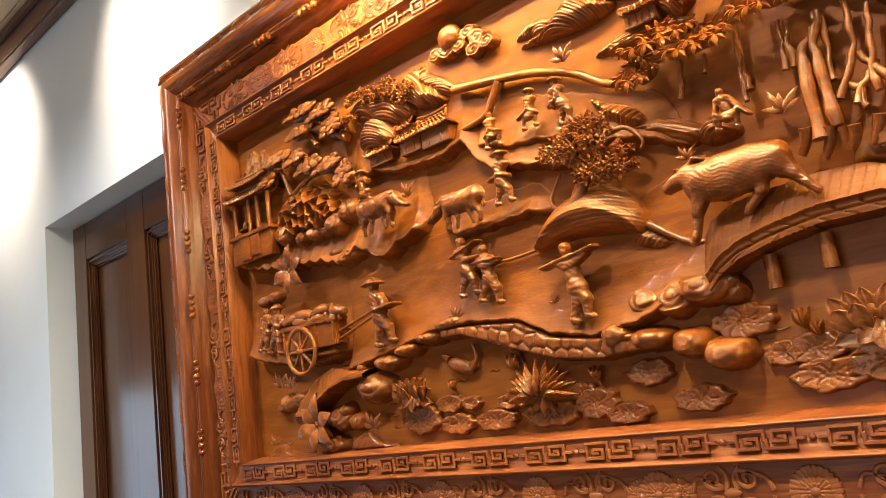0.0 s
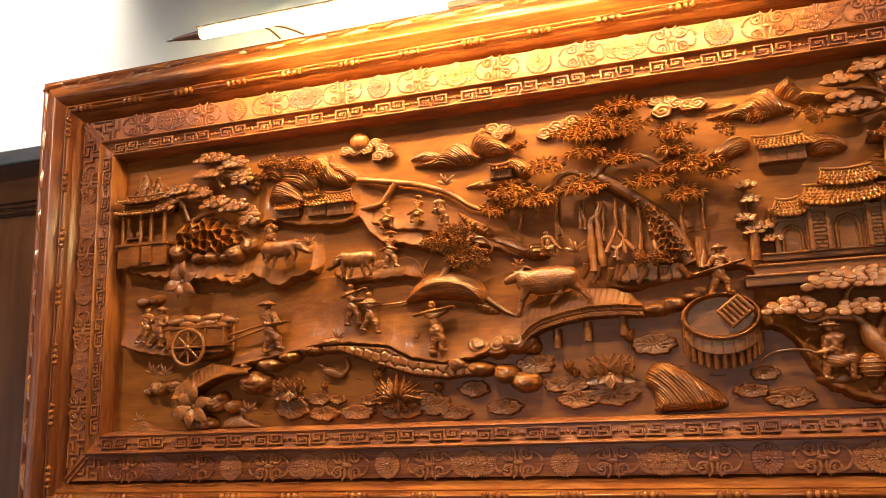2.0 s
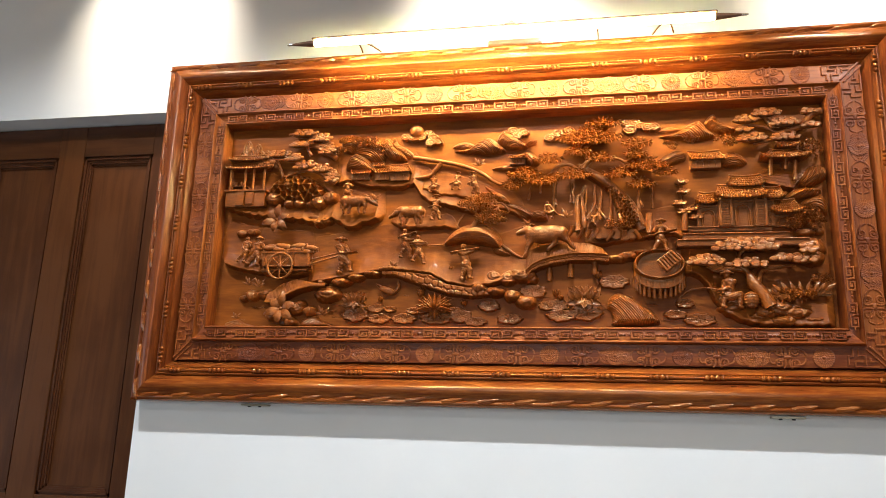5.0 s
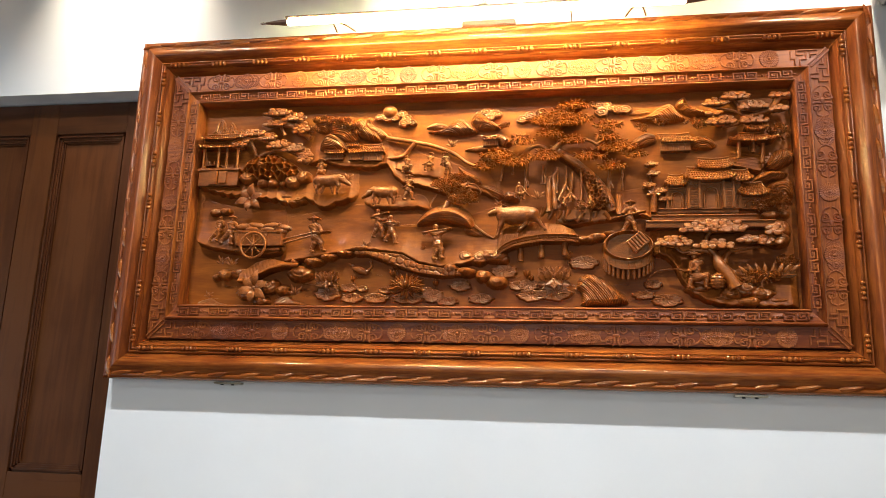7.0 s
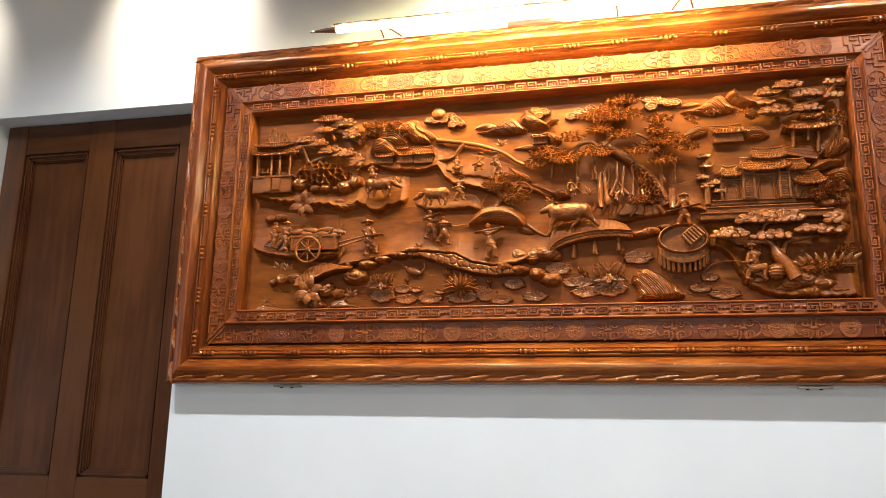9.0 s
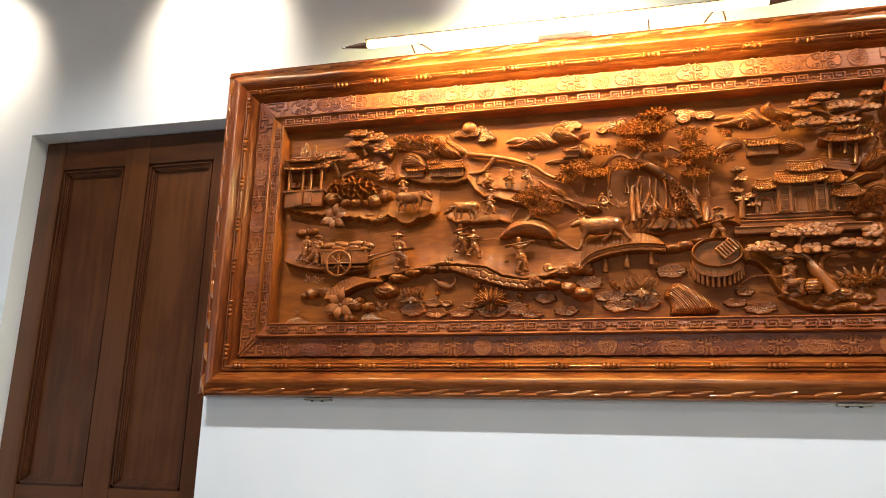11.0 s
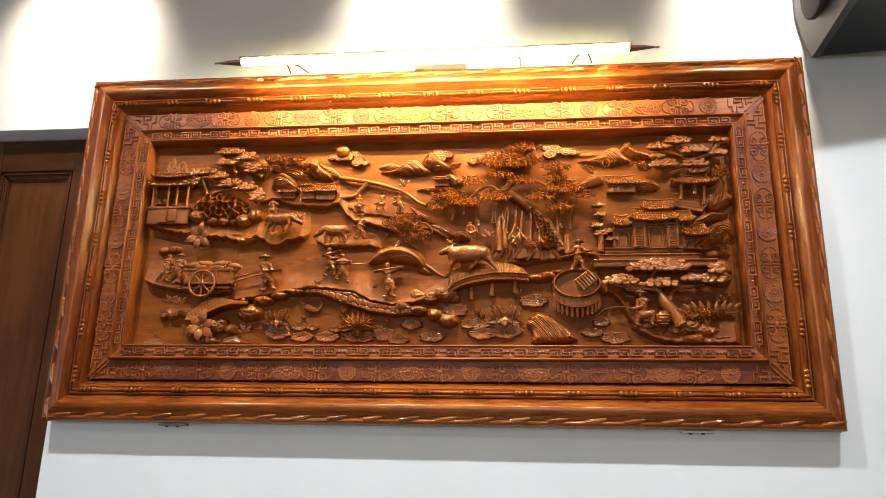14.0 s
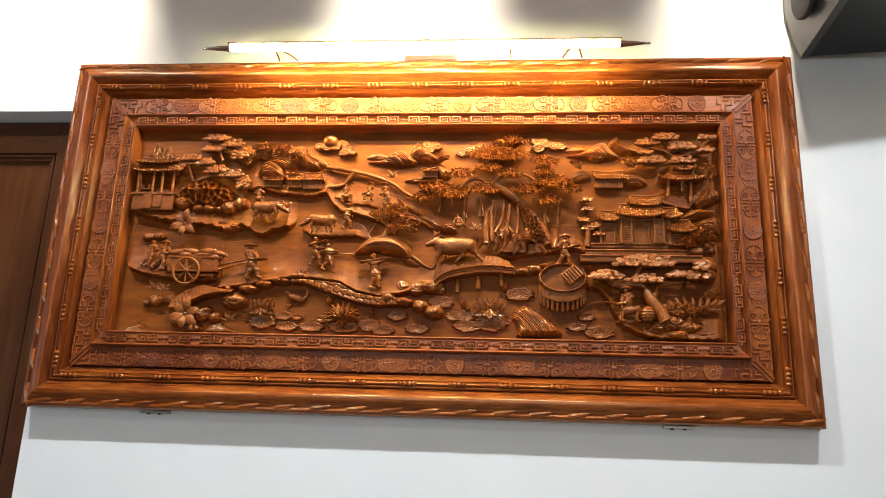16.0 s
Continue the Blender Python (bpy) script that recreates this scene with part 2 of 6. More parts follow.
# ---- the room ----
DX0, DX1, DZ = -2.508, -1.625, 2.235      # door opening
X0, X1, Y0 = -4.35, 3.3, -4.15
s = Shape()
T = 0.16
s.box((X0, WALL_Y, -0.05), (DX0, WALL_Y + T, CEIL_Z + 0.05))
s.box((DX1, WALL_Y, -0.05), (X1, WALL_Y + T, CEIL_Z + 0.05))
s.box((DX0, WALL_Y, DZ), (DX1, WALL_Y + T, CEIL_Z + 0.05))
structure("wall_north", s, WALL, "white painted plaster wall with a door opening", "wall")
# side and back walls, out of view, greyed to weaken the room's fill
s = Shape()
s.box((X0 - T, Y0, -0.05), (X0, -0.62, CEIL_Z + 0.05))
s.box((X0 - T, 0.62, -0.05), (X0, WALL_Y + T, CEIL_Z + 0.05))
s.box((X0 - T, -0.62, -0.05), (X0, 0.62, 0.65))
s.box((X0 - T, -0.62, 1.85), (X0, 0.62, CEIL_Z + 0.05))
structure("wall_west", s, FAR_WALL, "unseen wall with a window opening, greyed to cut bounced light", "wall")
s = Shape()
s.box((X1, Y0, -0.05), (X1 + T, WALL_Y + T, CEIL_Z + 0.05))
structure("wall_east", s, FAR_WALL, "unseen plain wall, greyed to cut bounced light", "wall")
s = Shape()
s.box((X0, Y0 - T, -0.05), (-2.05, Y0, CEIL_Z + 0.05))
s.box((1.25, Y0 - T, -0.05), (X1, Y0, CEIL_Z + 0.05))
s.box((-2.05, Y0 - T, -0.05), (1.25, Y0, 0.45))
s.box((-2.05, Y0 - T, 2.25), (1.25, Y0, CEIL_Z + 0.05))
structure("wall_south", s, FAR_WALL, "unseen wall with a wide window opening, greyed to cut bounced light", "wall")
s = Shape()
s.box((X0 - T, Y0 - T, -0.15), (X1 + T, WALL_Y + T, -0.0))
structure("floor", s, FLOOR, "dark brown polished tile floor", "floor")
s = Shape()
y = Y0
while y < WALL_Y:
    s.box((X0, y + 0.002, CEIL_Z), (X1, min(y + 0.118, WALL_Y), CEIL_Z + 0.02), 0.002)
    y += 0.12
s.box((X0 - T, Y0 - T, CEIL_Z + 0.021), (X1 + T, WALL_Y + T, CEIL_Z + 0.1))
structure("ceiling", s, CEIL_WOOD, "pale timber boarded ceiling", "ceiling")
s = Shape()
s.box((X0, WALL_Y - 0.045, 2.885), (X1, WALL_Y - 0.001, CEIL_Z - 0.001), 0.006)
s.box((X0, WALL_Y - 0.06, 2.955), (X1, WALL_Y - 0.046, CEIL_Z - 0.001), 0.004)
structure("trim", s, TRIM_WOOD, "dark stained timber cornice under the ceiling", "cornice")

# ---- the door, set back in its opening ----
DY = 1.048
door = thing("door_1", (DX1, DY, 0), "closed dark varnished timber door with tall recessed panels", "door")
door["kind"] = "structure"


def door_piece(name, lo, hi, mat, bevel=0.0012):
    q = Shape()
    q.box(lo, hi, bevel)
    return part(name, q, mat, door)


PX = [(-2.412, -2.125), (-2.018, -1.735)]
PZ = [(0.90, 2.112), (0.12, 0.80)]
edges_x = [DX0 + 0.004, PX[0][0], PX[0][1], PX[1][0], PX[1][1], DX1 - 0.004]
for a, b in ((0, 1), (2, 3), (4, 5)):
    door_piece("stile", (edges_x[a], DY, 0.004), (edges_x[b], DY + 0.04, DZ - 0.004), DOOR_WOOD)
for px0, px1 in PX:
    for z0, z1 in ((2.112, DZ - 0.004), (0.80, 0.90), (0.004, 0.12)):
        door_piece("rail", (px0 + 0.0005, DY + 0.001, z0), (px1 - 0.0005, DY + 0.039, z1), DOOR_RAIL)
    for z0, z1 in PZ:
        door_piece("door_panel", (px0, DY + 0.026, z0), (px1, DY + 0.036, z1), DOOR_WOOD)
        q = Shape()
        w = 0.020
        for i in range(2):           # stepped bead round the panel
            e, d = i * w * 0.62, DY + 0.004 + i * 0.010
            q.box((px0 + e, d, z0 + e), (px0 + e + w, DY + 0.027, z1 - e), 0.007)
            q.box((px1 - e - w, d, z0 + e), (px1 - e, DY + 0.027, z1 - e), 0.007)
            q.box((px0 + e, d, z1 - e - w), (px1 - e, DY + 0.027, z1 - e), 0.007)
            q.box((px0 + e, d, z0 + e), (px1 - e, DY + 0.027, z0 + e + w), 0.007)
        part("panel_bead", q, DOOR_WOOD, door)

# ---- the carved panel: frame and borders ----
XL, XR, ZB, ZT = -1.615, 0.781, 1.214, 2.388
BOARD_Y = 0.950                      # face of the backboard
panel = thing("carved_panel", ((XL + XR) / 2, WALL_Y, ZB), "large glossy reddish-brown carved hardwood relief of a village", "wood carving")


def rail(side, profile):
    """One mitred side of the frame. profile: inset from the outer edge, depth."""
    q = Shape()
    a, b = [], []
    for d, y in profile:
        c = {"top": ((XL + d, ZT - d), (XR - d, ZT - d)), "bottom": ((XL + d, ZB + d), (XR - d, ZB + d)),
             "left": ((XL + d, ZB + d), (XL + d, ZT - d)), "right": ((XR - d, ZB + d), (XR - d, ZT - d))}[side]
        a.append((c[0][0], y, c[0][1]))
        b.append((c[1][0], y, c[1][1]))
    q.rings([a, b])
    return q


def arc(d0, y0, d1, y1, bulge, n=7):
    """Points from one place of the profile to another, bowed towards the room by bulge."""
    return [(d0 + (d1 - d0) * i / n, y0 + (y1 - y0) * i / n - bulge * math.sin(math.pi * i / n)) for i in range(n + 1)]


OUTER = [(0.001, 0.962), (0.001, 0.910), (0.006, 0.902), (0.016, 0.900), (0.020, 0.904)] + arc(0.022, 0.902, 0.079, 0.902, 0.015, 9) + [(0.081, 0.908)] \
    + arc(0.082, 0.902, 0.090, 0.900, 0.003, 4) + arc(0.091, 0.903, 0.104, 0.905, 0.008, 6) + [(0.106, 0.909)] + arc(0.108, 0.907, 0.131, 0.934, 0.004, 5) + [(0.131, 0.962)]
BAND = [(0.1315, 0.961), (0.1315, 0.920), (0.135, 0.919), (0.1915, 0.919), (0.1915, 0.961)]
FRET = [(0.192, 0.960)] + [(0.192, 0.915)] + arc(0.193, 0.906, 0.201, 0.903, 0.005, 5) + [(0.203, 0.9065), (0.233, 0.9065)] + arc(0.234, 0.903, 0.239, 0.905, 0.002, 4) + [(0.244, 0.930), (0.246, 0.960)]
for side in ("top", "bottom", "left", "right"):
    mat = WOOD_H if side in ("top", "bottom") else WOOD_V
    part("frame_moulding", rail(side, OUTER), mat, panel, "glossy rounded hardwood moulding")
    low = BAND_H if mat is WOOD_H else BAND_V
    part("flower_band", rail(side, BAND), low, panel)
    part("key_band", rail(side, FRET), low, panel)
s = Shape()
s.box((XL + 0.236, BOARD_Y, ZB + 0.236), (XR - 0.236, BOARD_Y + 0.011, ZT - 0.236))
part("backboard", s, BOARD, panel, "smooth orange-brown backboard")


def place(name, mesh, x, y, z, turn=0.0, size=1.0, rise=1.0):
    ob = part(name, mesh, None, panel)
    ob.matrix_basis = pose(x, y, z, 0, turn, 0) @ Matrix.Diagonal((size, size * rise, size, 1))
    return ob


def border(d, y, spacing, inset, motif):
    """Calls motif(side, i, n, x, y, z, turn) at even steps along the four sides at inset d."""
    for side in ("bottom", "top", "left", "right"):
        long = side in ("top", "bottom")
        a, b = (XL + inset, XR - inset) if long else (ZB + inset, ZT - inset)
        n = max(1, round((b - a) / spacing))
        for i in range(n):
            u = a + (b - a) * (i + 0.5) / n
            x, z, turn = {"bottom": (u, ZB + d, 0), "top": (u, ZT - d, 180), "left": (XL + d, u, 90), "right": (XR - d, u, -90)}[side]
            motif(side, i, n, x, y, z, turn)


# twisted strands round the outer edge
s = Shape()
s.tube([(-0.056, 0.028, 0.000), (-0.040, 0.018, 0.001), (-0.008, 0.003, 0.0035), (0.028, -0.003, 0.008), (0.052, -0.004, 0.014)], [0.001, 0.0078, 0.0098, 0.0080, 0.001], 8)
STRAND = s.mesh("strand", WOOD_H)
border(0.0130, 0.9045, 0.107, 0.0, lambda side, i, n, x, y, z, turn: place("strand", STRAND, x, y, z, turn))

# bead and reel line
s = Shape()
s.blob((0, 0, 0), (0.0068, 0.0075, 0.0078), seg=10, rows=6)
BEAD = s.mesh("bead", WOOD_H)


def beads(side, i, n, x, y, z, turn):
    long = side in ("top", "bottom")
    for k in range(4):
        o = (k - 1.5) * 0.0145
        place("bead", BEAD, x + (o if long else 0), y, z + (0 if long else o), turn)


border(0.0975, 0.8965, 0.146, 0.07, beads)


# key pattern
def bar(q, pts, r=0.0026, h=0.004):
    for (x0, z0), (x1, z1) in zip(pts, pts[1:]):
        dx, dz = x1 - x0, z1 - z0
        ln = math.hypot(dx, dz)
        dx, dz = dx / ln, dz / ln
        nx, nz = -dz, dx
        x0, z0, x1, z1 = x0 - dx * r, z0 - dz * r, x1 + dx * r, z1 + dz * r
        lo = [(x0 + nx * r, z0 + nz * r), (x1 + nx * r, z1 + nz * r), (x1 - nx * r, z1 - nz * r), (x0 - nx * r, z0 - nz * r)]
        k = 0.7
        hi = [(x0 + (nx + dx) * r * k, z0 + (nz + dz) * r * k), (x1 + (nx - dx) * r * k, z1 + (nz - dz) * r * k), (x1 - (nx + dx) * r * k, z1 - (nz + dz) * r * k), (x0 - (nx - dx) * r * k, z0 - (nz - dz) * r * k)]
        q.rings([[(x, 0.001, z) for x, z in lo], [(x, -h * 0.6, z) for x, z in lo], [(x, -h, z) for x, z in hi]])


s = Shape()
KEY = [(-0.001, 0.0), (-0.001, 0.0095), (-0.033, 0.0095), (-0.033, -0.0095), (-0.009, -0.0095), (-0.009, 0.0015), (-0.023, 0.0015), (-0.023, -0.003), (-0.017, -0.003)]
bar(s, KEY, 0.0021)
bar(s, [(-x, -z) for x, z in KEY], 0.0021)
for e in (-1, 1):
    bar(s, [(e * 0.034, 0), (e * 0.043, 0)], 0.0019)
KEYMESH = s.mesh("key_motif", BAND_H, False)
s = Shape()
s.blob((0, 0, 0), (0.0042, 0.004, 0.0042), seg=10, rows=6)
DOT = s.mesh("dot", BAND_H)


def keys(side, i, n, x, y, z, turn):
    place("key_motif", KEYMESH, x, y, z, turn)
    if i:
        step = ((XR - XL) if side in ("top", "bottom") else (ZT - ZB)) - 0.45
        o = -step / n / 2
        place("dot", DOT, x + (o if side in ("top", "bottom") else 0), y, z + (0 if side in ("top", "bottom") else o), turn)


border(0.2185, 0.9065, 0.1015, 0.225, keys)


# flower and scroll band
def spiral(q, cx, cz, r0, turns, start, way, r=0.0030, tail=None):
    n = int(9 * turns)
    pts = []
    for i in range(n + 1):
        a = radians(start) + way * 2 * math.pi * turns * i / n
        rr = r0 * (1 - 0.80 * i / n)
        pts.append((cx + rr * math.cos(a), -0.001, cz + rr * math.sin(a)))
    if tail:
        pts = [(x, -0.001, z) for x, z in tail] + pts
    q.tube(pts, [r] * (len(pts) - 1) + [r * 1.5], 6, 1.1)


def rosette(wide):
    """A low round flower of three rings of petals; the wide one has half flowers behind it."""
    hearts = [(0.0, 0.0, 0.0285, 0.0030)] + ([(e * 0.024, -0.002, 0.0225, 0.0) for e in (-1, 1)] if wide else [])
    x1 = 0.050 if wide else 0.031
    X, Z = np.meshgrid(np.arange(-x1, x1 + 0.0005, 0.001), np.arange(-0.031, 0.0315, 0.001))
    H = np.full_like(X, -0.002)
    for cx, cz, R, lift in hearts:
        r, a = np.hypot(X - cx, Z - cz) / R, np.arctan2(Z - cz, X - cx)
        h = np.zeros_like(X)
        for n, r0, r1, up in ((26, 0.58, 1.0, 0.0030), (20, 0.30, 0.62, 0.0044), (12, 0.12, 0.34, 0.0056)):
            lobe = np.abs(np.cos(a * n / 2)) ** 0.6
            inside = (r < r0 + (r1 - r0) * (0.78 + 0.22 * lobe)) & (r > r0 * 0.8)
            h = np.where(inside, up * (0.40 + 0.60 * lobe) * (0.65 + 0.35 * (r - r0) / (r1 - r0)), h)
        h = np.where(r < 0.17, 0.0085 * np.sqrt(np.clip(1 - (r / 0.18) ** 2, 0, 1)) + 0.001, h)
        H = np.where(r < 1.0, np.maximum(H, h + lift * (h > 0)), H)
    q = Shape()
    n = X.shape[1]
    q.v = [(float(x), float(-h), float(z)) for x, z, h in zip(X.ravel(), Z.ravel(), H.ravel())]
    up = (H > 0).ravel()
    q.f = [f for i in range(X.shape[0] - 1) for k in range(n - 1) for f in [(i * n + k, i * n + k + 1, (i + 1) * n + k + 1, (i + 1) * n + k)] if any(up[v] for v in f)]
    used = sorted({v for f in q.f for v in f})
    at_new = {v: i for i, v in enumerate(used)}
    q.v, q.f = [q.v[v] for v in used], [tuple(at_new[v] for v in f) for f in q.f]
    return q.mesh("rosette", BAND_H)


ROSE = [rosette(True), rosette(False)]
s = Shape()
for e in (-1, 1):
    for f in (-1, 1):
        spiral(s, e * 0.019, f * 0.015, 0.0115, 1.35, 90 + 90 * e - 90 * f * 0.5, e * f, 0.0027, [(e * 0.044, f * 0.003), (e * 0.036, f * 0.016)])
        s.tube([(e * 0.006, -0.001, f * 0.004), (e * 0.004, -0.001, f * 0.018), (e * 0.011, -0.001, f * 0.028)], [0.0034, 0.0030, 0.0012], 6)
s.blob((0, -0.001, 0), (0.010, 0.005, 0.0055), seg=10, rows=6)
SCROLL = s.mesh("scroll", BAND_H)


def flowers(side, i, n, x, y, z, turn):
    if i % 2:
        place("rosette", ROSE[(i // 2) % 2], x, y, z, turn, 1.02, 0.55)
    else:
        place("scroll", SCROLL, x, y, z, turn, 1.12, 0.7)


border(0.1590, 0.9185, 0.092, 0.255, flowers)

# angular key pattern and mitre strips at the four corners
s = Shape()
C = 0.0935
for o in (-0.006, 0.006):
    bar(s, [(-0.026 - o * 0.7, -0.026 + o * 0.7), (0.024 - o * 0.7, 0.024 + o * 0.7)], 0.0026)
for sw in (0, 1):
    for pts in ([(0.034, -0.022), (0.034, 0.004), (0.052, 0.004), (0.052, 0.022)], [(0.004, -0.026), (0.060, -0.026), (0.060, -0.012), (0.044, -0.012)], [(0.066, 0.020), (0.066, 0.002), (0.078, 0.002), (0.078, -0.022)], [(0.006, -0.012), (0.022, -0.012), (0.022, -0.004)]):
        bar(s, [(z, x) if sw else (x, z) for x, z in pts], 0.0023)
CORNER = s.mesh("corner_key", BAND_H, False)
D = 0.1615
for x, z, turn in ((XL + D, ZB + D, 0), (XL + D, ZT - D, 90), (XR - D, ZT - D, 180), (XR - D, ZB + D, -90)):
    place("corner_key", CORNER, x, 0.9185, z, turn)

# ---- picture lamp over the panel ----
LX0, LX1, LY, LZ = -1.104, 0.306, 0.736, 2.340
plamp = thing("picture_lamp", ((LX0 + LX1) / 2, WALL_Y, ZT), "slim lit tube picture lamp with pointed wooden ends above the carving", "picture lamp")
s = Shape()
s.tube([(LX0 + 0.092, LY, LZ), (LX0 + 0.096, LY, LZ), (LX1 - 0.096, LY, LZ), (LX1 - 0.092, LY, LZ)], [0.007, 0.0098, 0.0098, 0.007], 16, smooth=False)
part("lit_tube", s, GLOW, plamp, "glowing warm white tube")
for e, x in ((1, LX0), (-1, LX1)):
    s = Shape()
    s.tube([(x + e * 0.018, LY, LZ + 0.001), (x + e * 0.05, LY, LZ + 0.001), (x + e * 0.092, LY, LZ), (x + e * 0.0925, LY, LZ)], [0.0035, 0.0072, 0.0108, 0.009], 14, smooth=False)
    part("end_cap", s, TRIM_WOOD, plamp, "tapered dark wooden tip")
    s = Shape()
    s.tube([(x, LY, LZ + 0.001), (x + e * 0.004, LY, LZ + 0.001), (x + e * 0.019, LY, LZ + 0.001)], [0.002, 0.0035, 0.0035], 10, smooth=False)
    part("ferrule", s, STEEL, plamp, "small chrome ferrule")
s = Shape()
s.box((LX0 + 0.085, LY - 0.013, LZ + 0.0105), (LX1 - 0.085, LY + 0.017, LZ + 0.0165), 0.002)
s.box((LX0 + 0.085, LY + 0.0125, LZ + 0.003), (LX1 - 0.085, LY + 0.0165, LZ + 0.0125), 0.001)
part("backing_strip", s, TRIM_WOOD, plamp, "thin wooden strip along the tube")
for bx in (-0.872, 0.083):
    s = Shape()
    for e in (-1, 1):
        s.tube([(bx + e * 0.032, 0.905, ZT + 0.003), (bx + e * 0.018, 0.83, ZT - 0.012), (bx + e * 0.004, LY + 0.018, LZ + 0.008)], 0.0036, 8)
    s.blob((bx, LY + 0.014, LZ + 0.010), (0.010, 0.008, 0.006), seg=12, rows=6)
    s.blob((bx, 0.945, ZT + 0.004), (0.034, 0.010, 0.006), seg=12, rows=6)
    part("bracket", s, STEEL, plamp, "bent chrome wire bracket")
s = Shape()
s.box((-0.476, 0.908, ZT + 0.0005), (-0.300, 0.935, ZT + 0.0200), 0.003)
part("driver_block", s, TRIM_WOOD, plamp, "flat wooden block")
s = Shape()
s.tube([(-0.385, 0.85, ZT), (-0.385, 0.80, ZT + 0.02), (-0.385, LY + 0.014, LZ + 0.022)], 0.004, 8)
s.box((-0.400, LY - 0.004, LZ + 0.022), (-0.370, LY + 0.008, LZ + 0.027), 0.001)
s.tube([(-0.385, LY, LZ + 0.026), (-0.385, LY, LZ + 0.044)], [0.002, 0.0012], 8)
part("centre_clip", s, BRASS, plamp, "small metal clip")
s = Shape()
s.tube([(-0.118, 0.93, ZT), (-0.120, 0.90, ZT + 0.03), (-0.128, 0.82, ZT + 0.02), (-0.130, LY + 0.02, LZ + 0.01)], 0.0028, 8)
part("cable", s, STEEL, plamp, "short pale lamp cable")

# hanging cleats below the frame
for bx in (-1.20, 0.38):
    c = thing("wall_cleat", (bx, WALL_Y, ZB - 0.012), "small metal wall bracket holding the frame's lower edge", "bracket", "cleats")
    s = Shape()
    s.box((bx - 0.045, 0.935, ZB - 0.008), (bx + 0.045, 0.962, ZB - 0.0025), 0.001)
    part("plate", s, BRASS, c)
    for e in (-0.02, 0.015):
        s = Shape()
        s.tube([(bx + e, 0.945, ZB - 0.008), (bx + e, 0.945, ZB - 0.012)], 0.005, 8)
        part("screw", s, BLACK, c)

# ---- the carving: tools ----
LATTICE = np.random.RandomState(7).rand(64, 64)


def grain2(x, z, scale):
    """Smooth value noise over arrays, 0 to 1."""
    u, v = x * scale + 500.3, z * scale + 300.7
    i, j = np.floor(u).astype(int), np.floor(v).astype(int)
    fu, fv = u - i, v - j
    fu, fv = fu * fu * (3 - 2 * fu), fv * fv * (3 - 2 * fv)
    g = lambda a, b: LATTICE[a % 64, b % 64]
    return (g(i, j) * (1 - fu) + g(i + 1, j) * fu) * (1 - fv) + (g(i, j + 1) * (1 - fu) + g(i + 1, j + 1) * fu) * fv


def field(name, box, height, step=0.0022, parent=None, label="", mat=None):
    """Relief that stands on the backboard: height(X, Z) gives its rise; where it is nothing, there is no face."""
    x0, z0, x1, z1 = box
    nx, nz = max(4, int((x1 - x0) / step)), max(4, int((z1 - z0) / step))
    X, Z = np.meshgrid(np.linspace(x0, x1, nx), np.linspace(z0, z1, nz))
    H = np.clip(height(X, Z), 0, None)
    P = np.pad(H, 1, mode="edge")
    H = (P[:-2, 1:-1] + P[2:, 1:-1] + P[1:-1, :-2] + P[1:-1, 2:] + 4 * H) / 8
    keep = H > 0.0008
    H = np.where(keep, H, -0.004)
    q = Shape()
    used = np.zeros_like(keep)
    cells = keep[:-1, :-1] | keep[1:, :-1] | keep[:-1, 1:] | keep[1:, 1:]
    ci, cj = np.nonzero(cells)
    for a, b in ((0, 0), (1, 0), (0, 1), (1, 1)):
        used[ci + a, cj + b] = True
    index = np.cumsum(used.ravel()).reshape(used.shape) - 1
    q.v = [(float(x), float(BOARD_Y - h), float(z)) for x, z, h in zip(X[used], Z[used], H[used])]
    q.f = [(int(index[i, j]), int(index[i, j + 1]), int(index[i + 1, j + 1]), int(index[i + 1, j])) for i, j in zip(ci, cj)]
    return part(name, q, mat or CARVED, parent or panel, label, auto=65)


def dome(X, Z, c, rx, rz, h, turn=0.0, power=0.5):
    a = radians(turn)
    dx, dz = X - c[0], Z - c[1]
    u, v = dx * math.cos(a) + dz * math.sin(a), -dx * math.sin(a) + dz * math.cos(a)
    return h * np.clip(1 - (u / rx) ** 2 - (v / rz) ** 2, 0, None) ** power


def curve(X, pts):
    """Height of a line through pts, smooth enough, at every X."""
    xs, zs = [p[0] for p in pts], [p[1] for p in pts]
    return np.interp(X, xs, zs)


def span(X, pts, soft=0.02):
    a, b = pts[0][0], pts[-1][0]
    return np.clip((X - a) / soft, 0, 1) * np.clip((b - X) / soft, 0, 1)


def ledge(name, edge, h, fade, wave=0.006, lip=0.004, label="", flat=0.0):
    """Ground that ends below in a scalloped edge and runs out flat into the board above it."""
    xs, zs = [p[0] for p in edge], [p[1] for p in edge]
    box = (min(xs) - 0.005, min(zs) - 0.02, max(xs) + 0.005, max(zs) + fade * 2.2)

    def height(X, Z):
        e = curve(X, edge) - wave * np.abs(np.sin(X * 95 + 3 * grain2(X, X * 0, 9)))
        d = Z - e
        rise = np.clip(d / (lip * 1.8), 0, 1) ** 0.6
        out = 1.35 * h * rise * (flat + (1 - flat) * np.exp(-np.clip(d, 0, None) / fade * 1.6)) * span(X, edge, 0.025)
        out += 0.0016 * (grain2(X, Z, 45) - 0.5) * (out > 0.004)
        return np.where(out > 0.0012, out, 0)

    return field(name, box, height, label=label, mat=EARTH)


